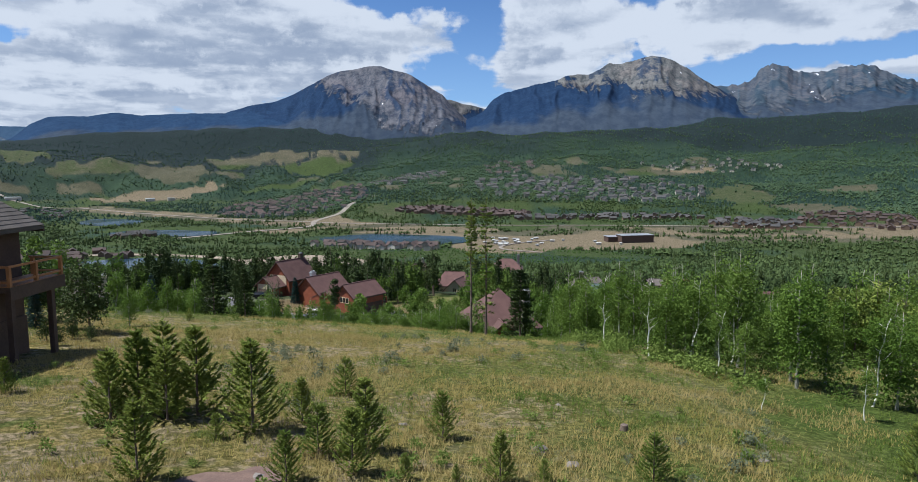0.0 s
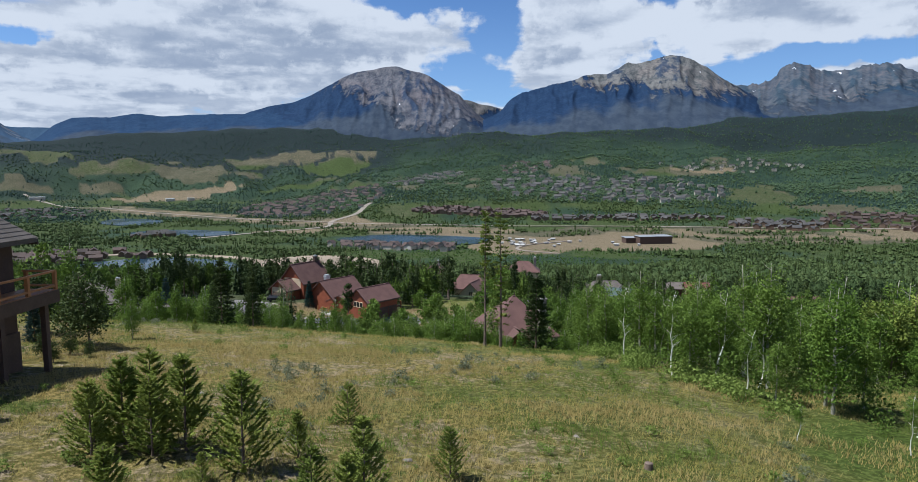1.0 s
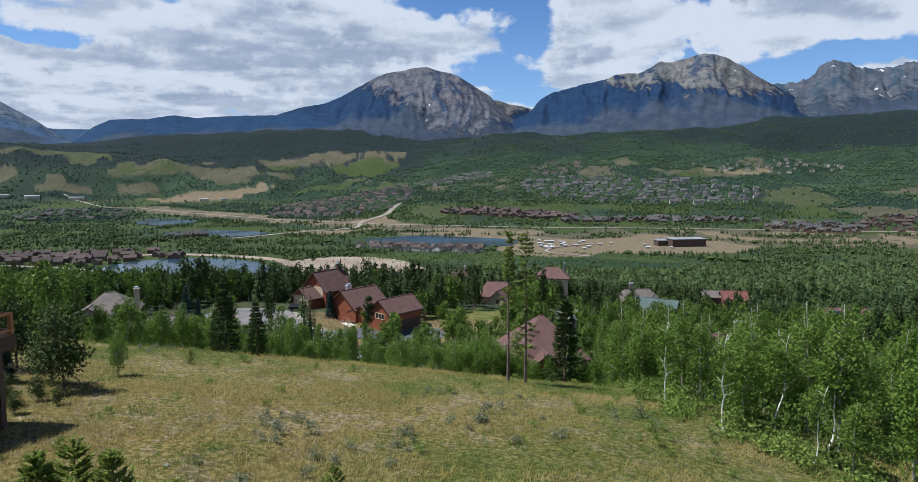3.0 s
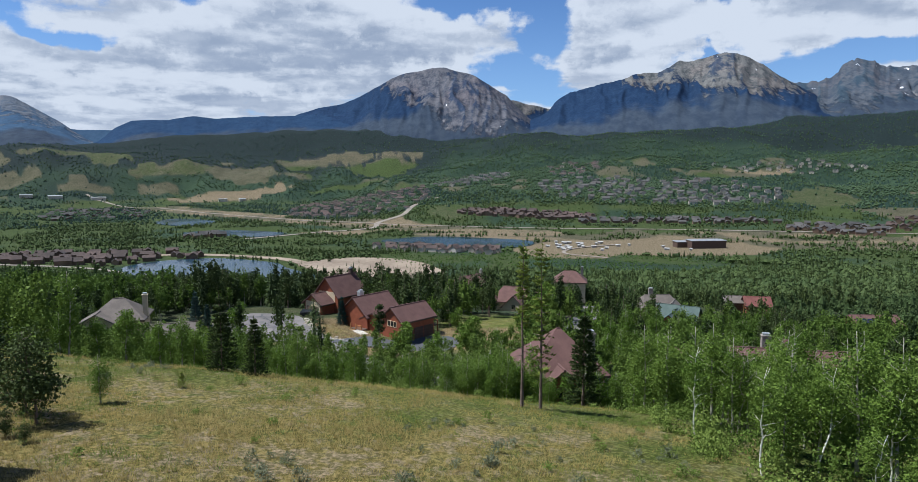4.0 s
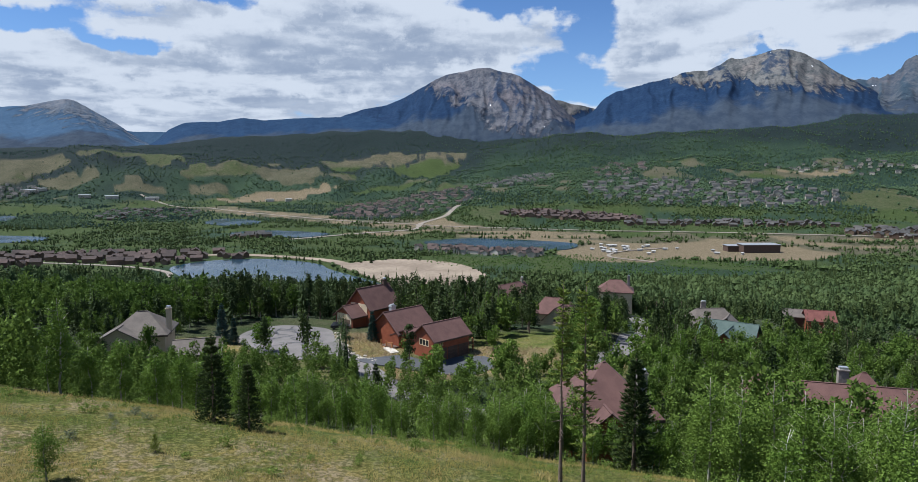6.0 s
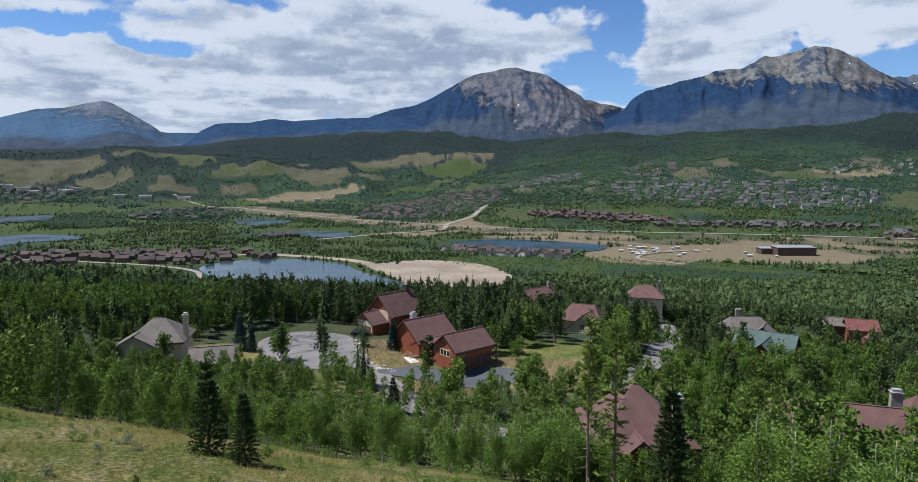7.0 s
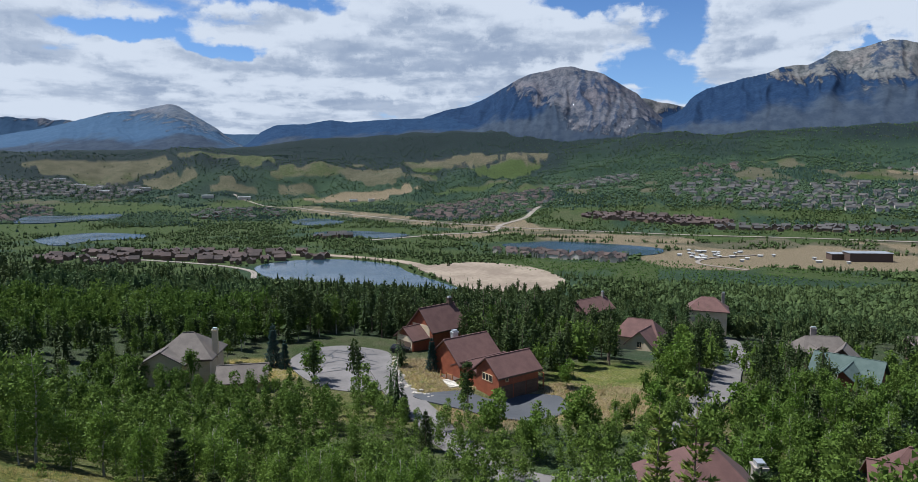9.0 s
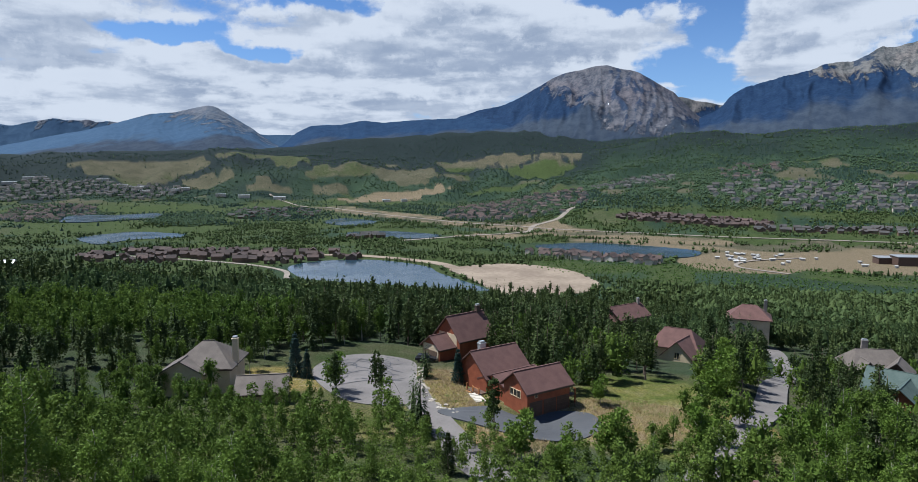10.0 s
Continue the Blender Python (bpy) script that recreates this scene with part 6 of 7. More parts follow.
# pale boulders along the bank between the court and the drive
def border_stones():
    forms = []
    for k in range(3):
        bm = bmesh.new()
        bmesh.ops.create_icosphere(bm, subdivisions=1, radius=0.5)
        for v in bm.verts:
            v.co *= 0.8 + 0.5 * noise.noise(v.co * 2 + Vector((k * 9.0, 0, 0)))
        me = bpy.data.meshes.new("border_stone")
        bm.to_mesh(me)
        bm.free()
        me.materials.append(PALE_STONE)
        forms.append(me)
    line = np.array([(-50.5, 158.0), (-47.5, 152.0), (-45.0, 145.0), (-41.5, 139.5), (-37.5, 135.5), (-33.5, 133.0)])
    for k in range(70):
        f = rng.random() * (len(line) - 1)
        i = min(int(f), len(line) - 2)
        x, y = line[i] + (line[i + 1] - line[i]) * (f - i) + rng.normal(0, 0.45, 2)
        ob = new("border_stone", forms[k % 3])
        s = float(rng.uniform(0.5, 1.4))
        ob.location, ob.rotation_euler, ob.scale = (x, y, float(ground_z(x, y)) + 0.1), (0, 0, k * 1.3), (s, s * 0.8, s * 0.6)
        tagged(ob, "pale rounded boulder edging the bank", "rock", "boulders edging the bank")


PALE_STONE = simple("pale_boulder", (0.36, 0.32, 0.26), (0.48, 0.43, 0.36), 1.5, 0.9, fine=5, objvar=0.3)
border_stones()


# ---- the settlement on the valley floor ----
def far_house_meshes(w, d, h, rise, wingside):
    walls, roofs = bmesh.new(), bmesh.new()
    for cx, cy, lx, ly, flip in ((0, 0, w, d, False), (wingside * w * 0.25, -d * 0.55, d * 0.7, w * 0.35, True)):
        def at(x, y, z):
            return (cx - y, cy + x, z) if flip else (cx + x, cy + y, z)
        hx, hy = lx / 2, ly / 2
        r = rise * (0.75 if flip else 1)
        box = [(-hx, -hy), (hx, -hy), (hx, hy), (-hx, hy)]
        low, top = [walls.verts.new(at(*p, -2)) for p in box], [walls.verts.new(at(*p, h)) for p in box]
        for k in range(4):
            walls.faces.new((low[k], low[(k + 1) % 4], top[(k + 1) % 4], top[k]))
        for sgn in (-1, 1):
            walls.faces.new([walls.verts.new(at(*p)) for p in ((sgn * hx, -hy, h), (sgn * hx, hy, h), (sgn * hx, 0, h + r))])
            o = 0.6
            slope = r / hy
            slab(roofs, [at(*p) for p in ((-hx - o, sgn * (hy + o), h - o * slope + 0.2), (hx + o, sgn * (hy + o), h - o * slope + 0.2), (hx + o, 0, h + r + 0.2), (-hx - o, 0, h + r + 0.2))], 0.25)
    out = []
    for name, bm in (("wall", walls), ("roof", roofs)):
        bmesh.ops.recalc_face_normals(bm, faces=bm.faces)
        me = bpy.data.meshes.new(name)
        bm.to_mesh(me)
        bm.free()
        out.append(me)
    return out


def coloured(me, mat):
    c = me.copy()
    c.materials.append(mat)
    return c


FAR_WALL = simple("town_siding", (0.14, 0.085, 0.055), (0.26, 0.18, 0.12), 0.02, 0.85, fine=6, bumps=0, objvar=0.4, island=0.35)
FAR_WALL_PALE = simple("pale_town_siding", (0.50, 0.43, 0.34), (0.70, 0.63, 0.54), 0.02, 0.85, fine=6, bumps=0, objvar=0.2, island=0.4)
FAR_ROOF = simple("town_roof", (0.055, 0.038, 0.034), (0.120, 0.078, 0.066), 0.03, 0.9, fine=6, bumps=0, objvar=0.3, island=0.4)
FAR_ROOF_GREY = simple("grey_town_roof", (0.055, 0.054, 0.054), (0.115, 0.104, 0.096), 0.03, 0.9, fine=6, bumps=0, objvar=0.3, island=0.4)
WHITE_ROOF = simple("white_roof", (0.30, 0.31, 0.32), (0.40, 0.41, 0.41), 0.02, 0.6, bumps=0)
FORMS = [far_house_meshes(*f) for f in ((14, 9, 5.5, 3.2, 1), (11, 9, 6.5, 3.6, -1), (17, 10, 6.0, 3.4, 1))]


def settle(quarter, count, roof, wall, label, group, space=15.0, as_things=True, aligned=None, size=1.0):
    """Sets houses over a quarter, apart from one another."""
    cx, cy, rx, ry, turn = QUARTERS[quarter]
    c, s = math.cos(radians(turn)), math.sin(radians(turn))
    walls = [coloured(f[0], wall) for f in FORMS]
    roofs = [coloured(f[1], roof) for f in FORMS]
    done, tries = [], 0
    while len(done) < count and tries < count * 60:
        tries += 1
        u, v = rng.uniform(-rx, rx), rng.uniform(-ry, ry)
        if (u / rx) ** 4 + (v / ry) ** 2 > 1:
            continue
        x, y = cx + u * c - v * s, cy + u * s + v * c
        if any((x - a) ** 2 + (y - b) ** 2 < space**2 for a, b, *_ in done):
            continue
        px, py = np.array([x]), np.array([y])
        if any(near_line(px, py, line, 11)[0] for line in ROADS) or any(in_ring(px, py, ring, 1.06)[0] for ring in LAKES.values()):
            continue
        way = radians(turn if aligned is None else aligned) + rng.choice([0, math.pi / 2, math.pi, -math.pi / 2]) + rng.normal(0, 0.12)
        done.append((x, y, float(ground_z(x, y)), way, int(rng.integers(0, 3)), size * rng.uniform(0.8, 1.15)))
    if as_things:
        for x, y, z, way, k, sc in done:
            root = new("house")
            root.location, root.rotation_euler, root.scale = (x, y, z), (0, 0, way), (sc, sc, sc)
            tagged(root, label, "house", group)
            part("wall", walls[k], None, root)
            part("roof", roofs[k], None, root)
        return
    for meshes, what in ((walls, "walls"), (roofs, "roofs")):
        bm = bmesh.new()
        for x, y, z, way, k, sc in done:
            start = len(bm.verts)
            bm.from_mesh(meshes[k])
            bm.verts.ensure_lookup_table()
            m = pose(x, y, z, 0, 0, math.degrees(way)) @ Matrix.Scale(sc, 4)
            for v in bm.verts[start:]:
                v.co = m @ v.co
        me = bpy.data.meshes.new("town_" + what)
        bm.to_mesh(me)
        bm.free()
        me.materials.append(meshes[0].materials[0])
        tagged(new("town_" + what, me), label, "houses", kind="stuff")


settle("rows", 74, FAR_ROOF, FAR_WALL, "dark brown townhouse in rows beside the lake", "townhouses by the lake", 14.5, aligned=25, size=0.9)
settle("lakeside", 16, FAR_ROOF_GREY, FAR_WALL, "grey roofed house on the lake shore", "houses on the middle lake", 14)
settle("shore", 26, FAR_ROOF, FAR_WALL_PALE, "brown roofed terrace house along the long lake", "houses along the long lake", 14)
settle("terrace", 76, FAR_ROOF, FAR_WALL, "dark brown roofed house at the foot of the hill", "terrace at the hill foot", 10.5, size=0.9)
settle("edge", 46, FAR_ROOF_GREY, FAR_WALL, "grey roofed house at the edge of the fields", "houses by the fields", 16, size=0.95)
settle("fields", 40, FAR_ROOF_GREY, FAR_WALL, "dark grey roofed house beside the green fields", "houses in the green fields", 15, size=0.95)
settle("paddock", 44, FAR_ROOF, FAR_WALL, "brown roofed houses among the hillside paddocks", "", 17, as_things=False, size=0.95)
settle("hillside", 120, FAR_ROOF_GREY, FAR_WALL_PALE, "pale houses among trees on the far hillside", "", 22, as_things=False, size=1.2)
settle("upper", 44, FAR_ROOF_GREY, FAR_WALL_PALE, "pale houses high on the wooded hillside", "", 24, as_things=False, size=0.85)
settle("summit", 26, FAR_ROOF, FAR_WALL_PALE, "pale houses near the top of the wooded hill", "", 24, as_things=False, size=1.05)
settle("old", 190, FAR_ROOF, FAR_WALL_PALE, "brown and grey roofs of the distant town", "", 20, as_things=False, size=1.0)
settle("tail", 60, FAR_ROOF_GREY, FAR_WALL_PALE, "pale and grey roofs along the hill road", "", 20, as_things=False, size=1.0)
settle("town", 240, FAR_ROOF_GREY, FAR_WALL_PALE, "pale and grey roofs of the far town", "", 22, as_things=False, size=1.1)
settle("suburb", 130, FAR_ROOF, FAR_WALL_PALE, "brown roofs among trees at the town edge", "", 20, as_things=False, size=0.9)
settle("lakes", 60, FAR_ROOF_GREY, FAR_WALL, "grey roofs among trees by the upper lake", "", 20, as_things=False, size=0.9)


def shed(name, x, y, w, d, h, turn, wall, roof, label, category="building"):
    root = new(name)
    root.location, root.rotation_euler = (x, y, float(ground_z(x, y))), (0, 0, radians(turn))
    tagged(root, label, category)
    box_part("wall", -w / 2, w / 2, -d / 2, d / 2, -2, h, wall, root)
    bm = bmesh.new()
    slab(bm, [(-w / 2 - 0.8, -d / 2 - 0.8, h + 0.3), (w / 2 + 0.8, -d / 2 - 0.8, h + 0.3), (w / 2 + 0.8, d / 2 + 0.8, h + 1.0), (-w / 2 - 0.8, d / 2 + 0.8, h + 1.0)], 0.5)
    part("roof", bm, roof, root)
    return root


for x, y, w, d in ((-2025, 1950, 60, 34), (-2070, 1930, 40, 26), (-1885, 2002, 46, 24), (-1967, 1938, 40, 26), (-1863, 2041, 30, 24), (-2373, 1798, 60, 30), (-2310, 1790, 34, 24), (-1428, 2041, 44, 22), (-1525, 1964, 40, 26), (-2146, 1913, 40, 24), (-2482, 1784, 50, 26), (-1600, 1930, 36, 20), (-1039, 2143, 28, 14), (-975, 2159, 22, 12)):
    shed("warehouse", x, y, w, d, 9, 40, FAR_WALL_PALE, WHITE_ROOF, "long white roofed warehouse in the far town")
STEEL_ROOF = simple("steel_roof", (0.17, 0.18, 0.19), (0.23, 0.24, 0.25), 0.05, 0.5, bumps=0)
shed("long_building", 268, 965, 52, 20, 11, 12, TRIM, STEEL_ROOF, "long black building with a grey flat roof on bare ground")
shed("long_building", 238, 972, 26, 16, 8, 12, TRIM, STEEL_ROOF, "dark low annex beside the long black building")
PALE_PANEL = simple("pale_panel", (0.26, 0.255, 0.24), (0.40, 0.39, 0.37), 0.05, 0.6, bumps=0)
for k in range(30):
    x, y = 35 + abs(rng.normal(0, 80)), 950 + rng.uniform(-40, 60)
    shed("trailer", x, y, rng.uniform(3.5, 7), 2.4, 2.2, rng.uniform(-60, 60), PALE_PANEL, PALE_PANEL, "white trailer parked on the dusty site", "trailer")


# ---- single trees ----
SAPLING = []
for k in range(4):
    h = (3.0, 3.0, 3.0, 3.0)[k]
    crown = crown_mesh("sapling_crown", branch_pine(rng, h, (1.15, 0.95, 1.2, 1.0)[k], 14, 8, 9, 0.17, lift=(0.75, 0.9, 0.6, 0.8)[k], bottom=0.0, shape=0.78, keep=0.72), PINE_NEEDLE)
    bole = trunk_mesh("sapling_trunk", rng, h * 0.97, 0.05, PINE_BARK, 10, 0.1, 0.2, 0.03, 0.7)
    SAPLING.append(tree_kind("pine_sapling", crown, bole, "young bushy green pine in the dry meadow", "tree", "young pines in the meadow"))
for k, (x, y, h) in enumerate(((-14.7, 25.9, 2.4), (-13.3, 25.6, 3.7), (-12.5, 26.2, 4.0), (-10.9, 25.6, 3.9), (-8.2, 24.3, 3.8), (-6.6, 25.8, 2.0), (-5.8, 31.5, 2.1), (-3.5, 22.8, 2.9), (-0.7, 25.7, 2.1), (-10.0, 18.9, 2.8),
                                (-5.1, 22.1, 2.0), (-3.6, 20.5, 2.4), (-5.6, 19.6, 1.8), (1.4, 20.6, 1.9), (6.7, 20.9, 1.9), (-1.8, 20.2, 1.0), (-9.2, 23.1, 1.1), (-20.5, 27.8, 1.7), (2.9, 20.8, 0.9), (-0.1, 20.1, 0.7),
                                (-14.0, 24.6, 3.0), (-11.8, 24.8, 3.2), (18.0, 23.8, 2.4), (-24.5, 56.7, 1.3))):
    plant(SAPLING[k % 4], x, y, h / 3.0, k * 1.7)

TALL = []
for k in range(2):
    crown = crown_mesh("tall_pine_crown", branch_pine(rng, 13.6, (0.85, 1.15)[k], 30, 5, 4, 0.30, lift=-0.1, bottom=(0.50, 0.18)[k], shape=0.35, keep=(0.45, 0.62)[k]), PINE_NEEDLE)
    bole = trunk_mesh("tall_pine_trunk", rng, 13.5, 0.13, PINE_BARK, 34, 0.22, 0.075, 0.015, 0.1)
    TALL.append(tree_kind("tall_pine", crown, bole, "tall thin pine with a sparse crown at the meadow edge", "tree", "pair of tall pines"))
plant(TALL[0], 1.2, 62.0, 1.0, 0.4)
plant(TALL[1], 2.7, 62.6, 1.02, 2.0)

SPRUCE = []
for k in range(3):
    crown = crown_mesh("spruce_crown", branch_pine(rng, 9, 2.1, 20, 8, 7, 0.34, lift=-0.12, bottom=0.05, shape=0.75), SPRUCE_NEEDLE)
    bole = trunk_mesh("spruce_trunk", rng, 8.6, 0.16, PINE_BARK, 8, 0.05, 0.12, 0.01, 0.0)
    SPRUCE.append(tree_kind("spruce", crown, bole, "dark green spruce at the meadow edge", "tree"))
BLUE = dict(SPRUCE[0], name="blue_spruce", crown=crown_mesh("blue_spruce_crown", branch_pine(rng, 9, 2.1, 20, 10, 6, 0.42, lift=-0.1, bottom=0.02, shape=0.9), BLUE_NEEDLE), label="silvery blue spruce beside the asphalt court")
plant(SPRUCE[0], -25.7, 65.6, 0.80, 0.3)
plant(SPRUCE[1], -22.0, 64.2, 0.60, 1.3)
plant(SPRUCE[2], 7.6, 77.5, 1.22, 2.2)
for x, y, h in ((-38.7, 148.2, 6.6), (-69.9, 142.7, 8.5), (-67.0, 142.2, 5.9), (-30.7, 45.2, 3.4)):
    plant(BLUE, x, y, h / 9.0, x, label="" if y > 100 else "small blue spruce beside the dark house")
for x, y, h in ((-42.1, 127.9, 3.9), (-37.0, 123.8, 3.7), (-33.6, 121.6, 4.2), (-26.7, 111.4, 5.5)):
    plant(SPRUCE[0], x, y, h / 9.0, y, label="small dark spruce beside the lane")

LEAFY = dict(ASPENS[0], name="leafy_tree", group="", crown=crown_mesh("leafy_crown", shards_round(rng, 8.4, 2.6, 1900, base=0.05, size=0.38, clumps=22), ASPEN_LEAF), label="round bright green leafy tree beside the drive")
for x, y, h in ((-7.8, 121.8, 8.4), (-57.2, 136.4, 7.5), (-13.1, 114.0, 6.2), (-19.2, 118.3, 7.4), (-12.9, 147.7, 5.4), (5.6, 152.6, 8.6), (6.2, 160.9, 9.0), (9.0, 168.0, 9.0), (8.0, 175.0, 9.0), (13.0, 186.0, 7.0), (2.4, 128.0, 8.0), (14.0, 134.0, 8.5)):
    plant(LEAFY, x, y, h / 8.4, x)
for k, (x, y, h) in enumerate(((18, 132, 9), (22, 138, 9), (26, 130, 9), (28, 142, 9.5), (33, 134, 9), (36, 144, 9), (40, 130, 9), (44, 140, 9.5), (50, 134, 9), (24, 152, 9), (31, 154, 9), (38, 156, 9), (46, 152, 9), (54, 146, 9), (12, 116, 7.5), (16, 122, 8), (11, 104, 7), (13, 110, 7), (-3, 118, 6), (19, 126, 8), (23, 124, 8), (30, 126, 8), (56, 130, 9), (60, 140, 9), (17, 116, 7), (34, 148, 9))):
    plant(ASPENS[k % 5], x, y, h / 8.5, k * 1.3, label="tall green aspen between the house roofs")
BUSHY = dict(ASPENS[1], name="bushy_pine", group="", crown=crown_mesh("bushy_crown", shards_round(rng, 8.5, 2.4, 2400, base=0.04, size=0.26, clumps=40, tall=0.5, cone=0.5), SPRUCE_NEEDLE),
             trunk=trunk_mesh("bushy_trunk", rng, 8.0, 0.13, PINE_BARK, 20, 0.08, 0.22, 0.10, 0.7), label="dark bushy pine beside the dark house")
GREEN_PINE = dict(BUSHY, crown=crown_mesh("green_pine_crown", shards_round(rng, 8.5, 2.4, 2400, base=0.04, size=0.26, clumps=40, tall=0.5, cone=0.6), PINE_NEEDLE))
# the five lowest are deck-side greenery, added dark to replace the house's shadow
for x, y, h in ((-26.6, 44.8, 5.9), (-28.6, 46.4, 5.2), (-33.0, 49.0, 5.6), (-25.6, 39.6, 1.6), (-27.2, 41.0, 2.0), (-24.6, 41.6, 1.3), (-28.2, 39.0, 1.8), (-26.3, 42.3, 1.9), (35.0, 55.0, 7.5), (38.5, 57.0, 8.5), (41.5, 58.5, 7.0), (36.5, 60.0, 8.0), (44.0, 57.0, 8.0)):
    plant(BUSHY if x < 0 else GREEN_PINE, x, y, h / 8.5, y, label="" if x < 0 else "dark bushy pine at the edge of the aspens")

VERGE = dict(BUSHY, name="pine", crown=crown_mesh("verge_crown", shards_round(rng, 8.5, 0.85, 1000, base=0.36, size=0.22, clumps=26, tall=0.5, cone=0.35), SPRUCE_NEEDLE), trunk=trunk_mesh("verge_trunk", rng, 8.2, 0.10, PINE_BARK, 8, 0.4, 0.08, 0.02, 0.3), label="narrow dark pine standing on the driveway verge")
plant(VERGE, -24.4, 123.4, 1.27, 0.5)
for k, (x, y, h) in enumerate(((-70, 121, 4.6), (-66, 119.5, 4.4), (-74, 123, 4.8), (-62, 123, 4.0), (-78, 121, 5.2), (-82, 122.5, 5.5), (-59.5, 127, 3.4), (-57, 131, 3.2))):
    plant(ASPENS[k % 5], x, y, h / 8.5, k * 1.9, label="young green aspen below the hip roofed house")

# white-stemmed and dead aspens that stand out of the grove
SHOWN = []
for k in range(3):
    h = 8.5
    SHOWN.append(dict(ASPENS[5 + k], crown=crown_mesh("thin_crown", shards_round(rng, h, 1.5, 1500, base=0.42, size=0.17, clumps=34, tall=0.5), ASPEN_LEAF), trunk=trunk_mesh("white_trunk", rng, h, 0.09, simple("white_bark", (0.74, 0.71, 0.64), (0.55, 0.52, 0.45), 1.2, 0.8, fine=6), 12, 0.30, 0.18, 0.20, 0.8), group="", label="aspen with a bright white crooked trunk"))
for k, (x, y, h) in enumerate(((19.9, 45.7, 6.4), (14.9, 48.4, 6.4), (18.6, 49.8, 6.4), (17.7, 42.8, 4.6), (21.8, 32.9, 3.1), (16.7, 33.9, 1.9), (24.5, 36.5, 5.5), (13.2, 56.0, 6.5))):
    plant(SHOWN[k % 3], x, y, h / 8.5, k * 2.1)
BARE = [trunk_mesh("bare_tree", rng, 6.5, 0.055, DEAD_WOOD, 12, 0.45, 0.20, 0.2, 0.8, sides=5) for _ in range(3)]
for k, (x, y, h) in enumerate(((16.9, 58.8, 7.4), (28.9, 74.5, 6.8), (20.5, 62.0, 6.8), (-22.0, 82.0, 5.5), (-40.0, 84.0, 5.0), (10.0, 84.0, 7.0))):
    ob = new("bare_tree", BARE[k % 3])
    ob.location, ob.rotation_euler, ob.scale = (x, y, float(ground_z(x, y)) - 0.1), (0, 0, k * 1.9), (h / 6.5,) * 3
    tagged(ob, "bare dead aspen with pale twisted limbs", "tree", "dead aspens")


plant(ASPENS[5], -26.6, 50.4, 0.46, 1.0, label="small green aspen beside a dark tree")
JUNIPER = [shards_round(rng, 0.8, 1.3, 420, base=0.0, size=0.16, clumps=16, tall=0.4) for _ in range(3)]
y = np.repeat(40 + np.arange(26) * 1.15, 1)
x = meadow_edge(y) - rng.uniform(-1.5, 2.2, 26)
stuff("juniper_scrub", JUNIPER, rows_of(x, y, rng.uniform(0.6, 1.2, 26), 3, 0.05), SHRUB_LEAF, "low spreading yellow-green juniper at the meadow edge", "shrubs")
plant(SPRUCE[0], -232.0, 761.0, 1.3, 0.4, label="lone dark spruce on the bare sand flat")


# ---- meadow ----
def undergrowth():
    shrubs = [shards_round(rng, 1.8, 1.1, 200, base=0.0, size=0.15, clumps=9, tall=0.45) for _ in range(3)]
    n = 2300
    x, y = rng.uniform(-85, 85, n), rng.uniform(30, 122, n)
    keep = ~in_meadow(x, y) & ~((y < 60) & (x < 13)) & clear_of(x, y) & ~((x > 28) & (y < 48))
    x, y = x[keep], y[keep]
    stuff("undergrowth", shrubs, rows_of(x, y, rng.uniform(0.5, 1.5, len(x)), 3, 0.1), WOODS_LEAF, "green leafy undergrowth below the aspens", "bushes")


undergrowth()


def tuft(count, height, spread, width, lean):
    a = rng.uniform(0, 2 * np.pi, count)
    root = rng.normal(0, spread, (count, 2))
    h = height * rng.uniform(0.5, 1.2, count)
    tip = root + np.stack([np.cos(a), np.sin(a)], -1) * (lean * h)[:, None]
    side = np.stack([-np.sin(a), np.cos(a)], -1) * width / 2
    verts = np.stack([np.c_[root + side, np.zeros(count)], np.c_[root - side, np.zeros(count)], np.c_[tip, h]], 1).reshape(-1, 3)
    return verts, np.arange(len(verts)).reshape(-1, 3)


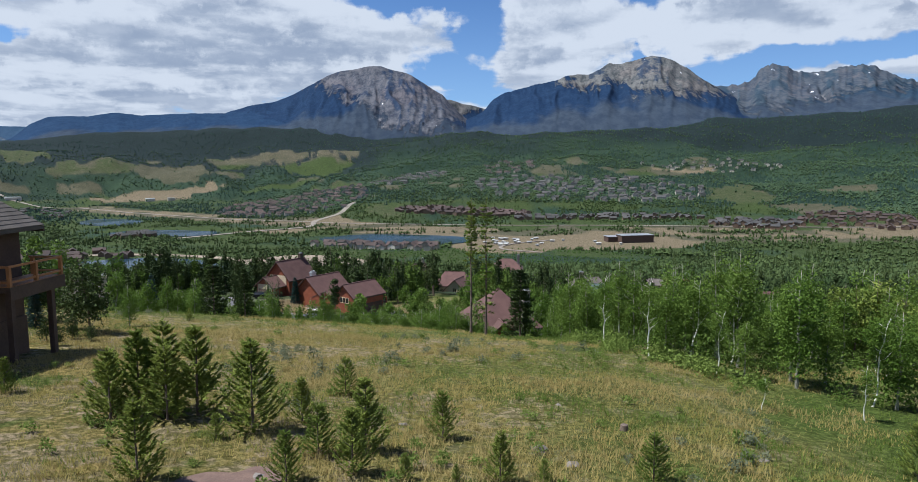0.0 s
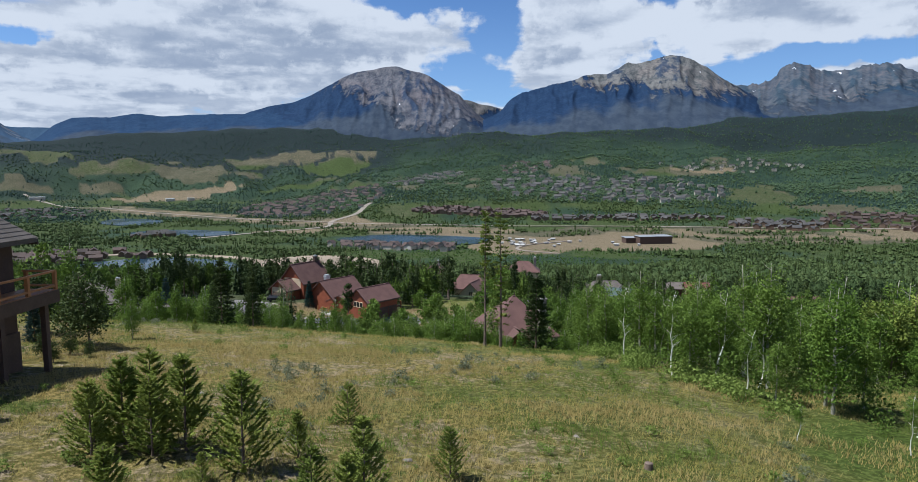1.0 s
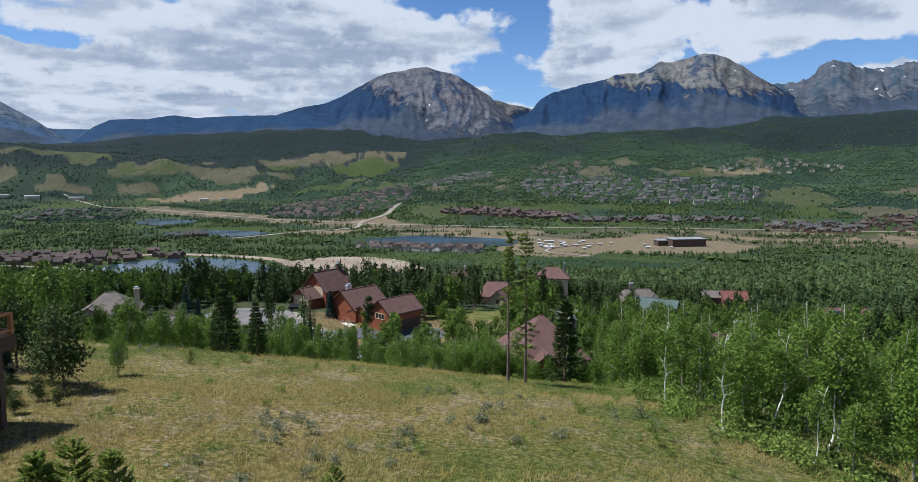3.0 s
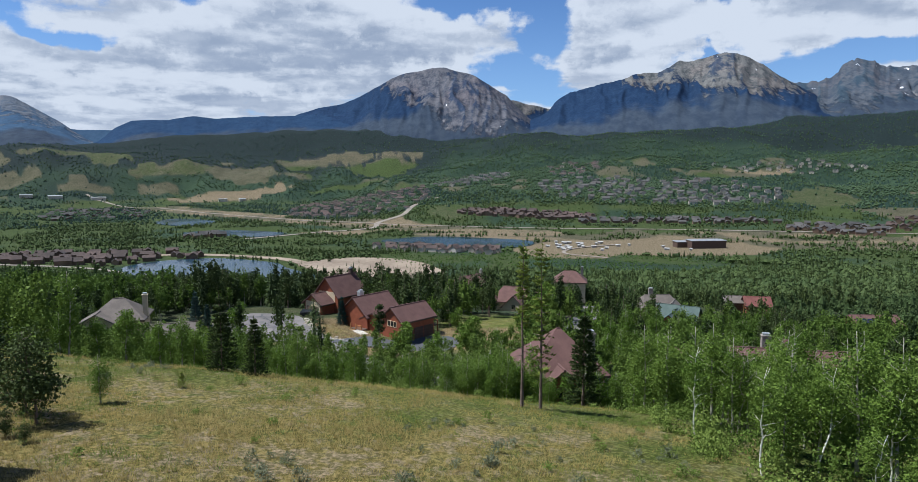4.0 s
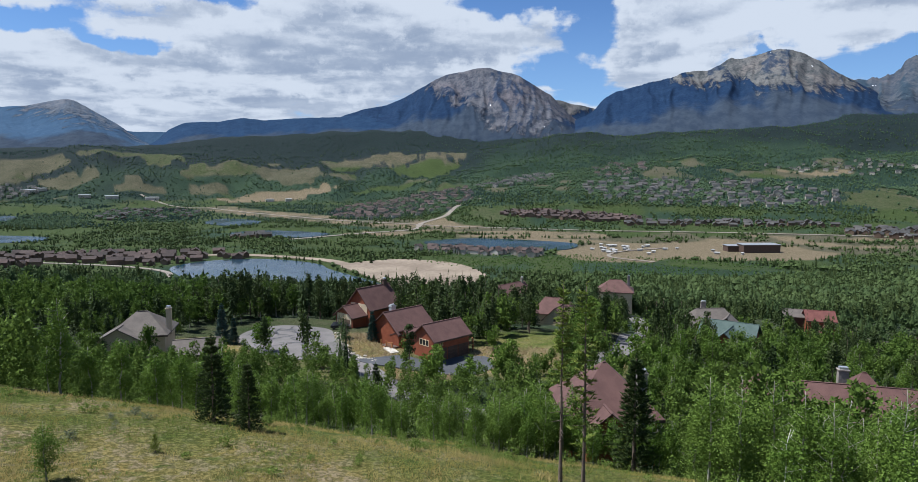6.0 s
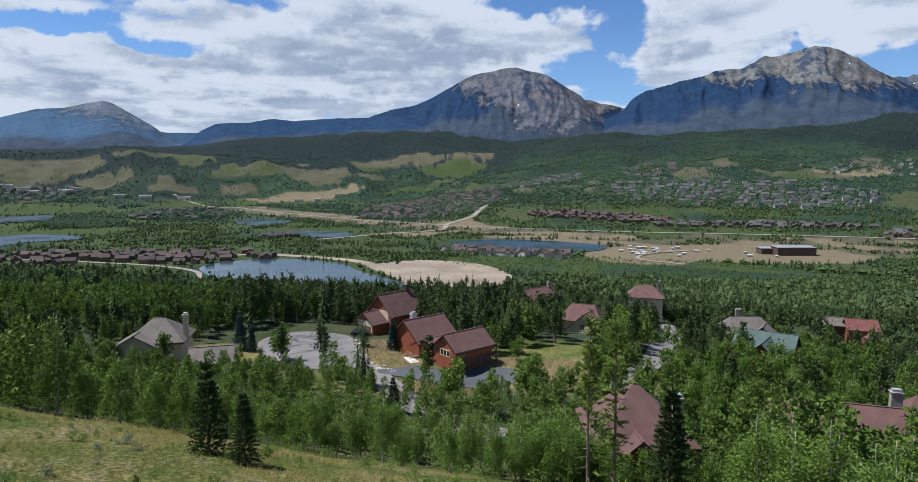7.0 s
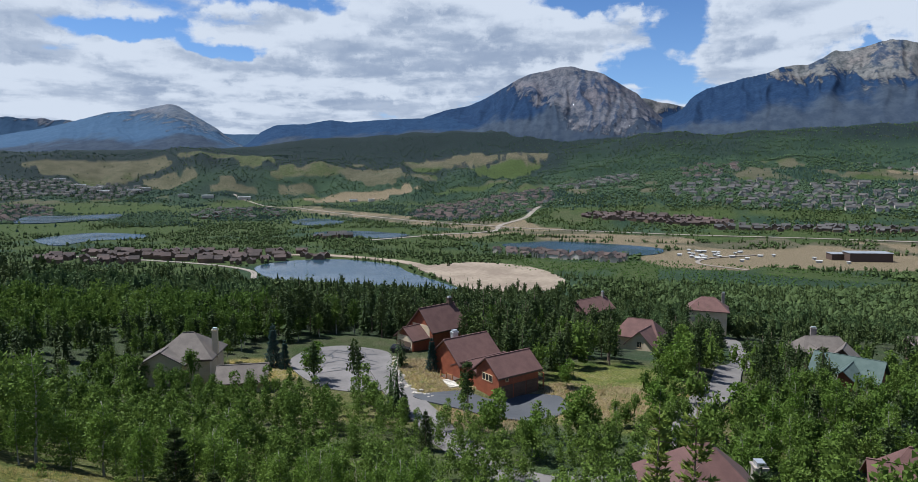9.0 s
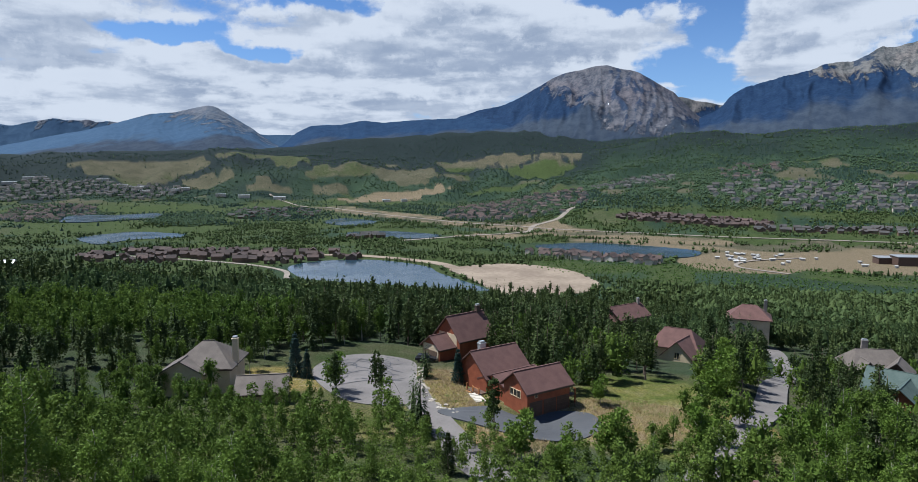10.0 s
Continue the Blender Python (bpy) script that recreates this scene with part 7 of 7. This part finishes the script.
def meadow_cover():
    """Straw, green grass and low brush in patches over the meadow."""
    tufts = [tuft(6, 0.27, 0.20, 0.032, 0.7) for _ in range(4)]
    n = 170000
    r, t = 12 + 78 * rng.random(n) ** 0.75, np.radians(rng.uniform(-60, 60, n))
    x, y = r * np.sin(t), r * np.cos(t)
    lush, thin = fbm(x / 5, y / 5, 93, 4), fbm(x / 4, y / 4, 91, 3)
    keep = (in_meadow(x, y) | ((x > 20) & (y < 50) & (x < 60))) & ~((np.abs(x + 32) < 8) & (np.abs(y - 34) < 6)) & (rng.random(n) < np.clip((thin - 0.30) * 3.2, 0.05, 1))
    keep &= blob(x, y, -7.6, 19.6, 2.0, 1.2) < 0.5
    mixed = lush + 0.0022 * x * (y < 48) + 0.03 * smooth01((y - 45) / 15) + rng.normal(0, 0.05, n)
    green, gold = keep & (mixed > 0.56), keep & (mixed < 0.43)
    for name, mine, most, height, mat, label in (("meadow_grass", keep & ~green & ~gold, 30000, 0.72, GRASS_BLADE, "long dry straw and green meadow grass"), ("straw_grass", gold, 19000, 0.95, STRAW_BLADE, "patches of tall golden straw grass"), ("green_grass", green, 14000, 0.85, GREEN_BLADE, "patches of lush green grass")):
        px, py = x[mine][:most], y[mine][:most]
        stuff(name, tufts, rows_of(px, py, rng.uniform(0.6, 1.5, len(px)) * height, 4, 0.03), mat, label, "grass")
    # golden grass on the bank below the red house
    n = 16000
    x, y = rng.uniform(-56, 4, n), rng.uniform(118, 160, n)
    keep = np.max([blob(x, y, *spot) for k, spot in enumerate(OPEN_GROUND) if k not in (3, 5)], 0) > 0.55
    for ring in (COURT, DRIVE):
        keep &= ~in_ring(x, y, ring, 1.03)
    keep &= ~near_line(x, y, COURT_LANE, 3.0) & (np.hypot(x + 23, y - 143) > 6.5) & (np.hypot(x + 33, y - 151) > 6)
    stuff("bank_grass", [tuft(7, 0.32, 0.3, 0.07, 0.6) for _ in range(3)], rows_of(x[keep], y[keep], rng.uniform(0.6, 1.5, keep.sum()), 3, 0.03), BANK_BLADE, "pale dry grass on the bank by the drive", "grass")
    clumps = [shards_round(rng, 0.75, 0.50, 170, base=0.0, size=0.10, clumps=12, tall=0.5) for _ in range(3)]
    n = 620
    x, y = rng.uniform(-48, 40, n), rng.uniform(14, 82, n)
    keep = in_meadow(x, y) & (rng.random(n) < (fbm(x / 12, y / 12, 55, 3) - 0.34) * 3.5) & ~((x < -21) & (y < 42))
    x, y = np.r_[x[keep], rng.uniform(-24, 14, 80)], np.r_[y[keep], rng.uniform(15, 33, 80)]
    stuff("meadow_shrubs", clumps, rows_of(x, y, rng.uniform(0.4, 0.9, len(x)) * (0.7 + 0.008 * y), 3, 0.05), SHRUB_LEAF, "green rabbitbrush clumps scattered through the grass", "bushes")
    sage = [shards_round(rng, 0.5, 0.42, 150, base=0.0, size=0.08, clumps=12, tall=0.45) for _ in range(3)]
    x, y = rng.uniform(-36, 16, 420), rng.uniform(20, 80, 420)
    keep = in_meadow(x, y) & ~((x < -20) & (y < 42)) & (fbm(x / 10, y / 10, 12, 2) > 0.54)
    x, y = x[keep], y[keep]
    stuff("sagebrush", sage, rows_of(x, y, rng.uniform(0.5, 1.4, len(x)), 3, 0.04), SAGE_LEAF, "grey-green sagebrush clumps scattered in the meadow", "bushes")


meadow_cover()


def rock(x, y, size, label="pale lichen-covered field stone in the grass"):
    bm = bmesh.new()
    bmesh.ops.create_icosphere(bm, subdivisions=2, radius=1.0)
    seed = rng.uniform(0, 50)
    for v in bm.verts:
        v.co *= 0.75 + 0.5 * noise.noise(v.co * 1.1 + Vector((seed, 0, 0)))
    bm.to_mesh(me := bpy.data.meshes.new("field_stone"))
    bm.free()
    me.materials.append(STONE)
    ob = new("field_stone", me)
    ob.location, ob.scale, ob.rotation_euler = (x, y, float(ground_z(x, y))), (size, size * 0.8, size * 0.45), (0, 0, seed)
    tagged(ob, label, "rock", "field stones")


for x, y, s in ((-6.6, 19.9, 0.35), (3.2, 24.3, 0.5), (-6.0, 33.5, 0.25), (5.0, 31.0, 0.2), (-14.0, 34.0, 0.25), (4.2, 22.5, 0.4), (12.0, 24.0, 0.3), (-2.5, 27.0, 0.25), (-18.0, 30.0, 0.3)):
    rock(x, y, s)
# the cut stump and the cleared patch of red soil
bm = bmesh.new()
limb_tube(bm, [(0, 0, -0.2), (0, 0, 0.05), (0.02, 0, 0.26)], [0.24, 0.19, 0.17], 12)
stump = new("stump")
stump.location = (7.4, 27.5, float(ground_z(7.4, 27.5)))
tagged(stump, "dark cut tree stump in the grass", "stump")
part("bark", bm, PINE_BARK, stump)
bm = bmesh.new()
bmesh.ops.create_cone(bm, cap_ends=True, segments=12, radius1=0.15, radius2=0.15, depth=0.02)
part("cut_face", bm, PINE_BARK, stump).location = (0.02, 0, 0.262)
RED_SOIL = simple("red_soil", (0.115, 0.070, 0.055), (0.165, 0.105, 0.080), 2.0, 0.95, fine=8, bumps=0.8, distance=0.05)
sheet("soil_patch", [(-9.0, 18.9), (-8.3, 19.9), (-7.4, 20.1), (-6.9, 20.7), (-6.0, 20.3), (-5.8, 19.5), (-6.6, 18.9), (-7.2, 18.3), (-8.3, 18.4)], 0, RED_SOIL, "patch of dug red soil", "ground", over=0.02, depth=0.3)
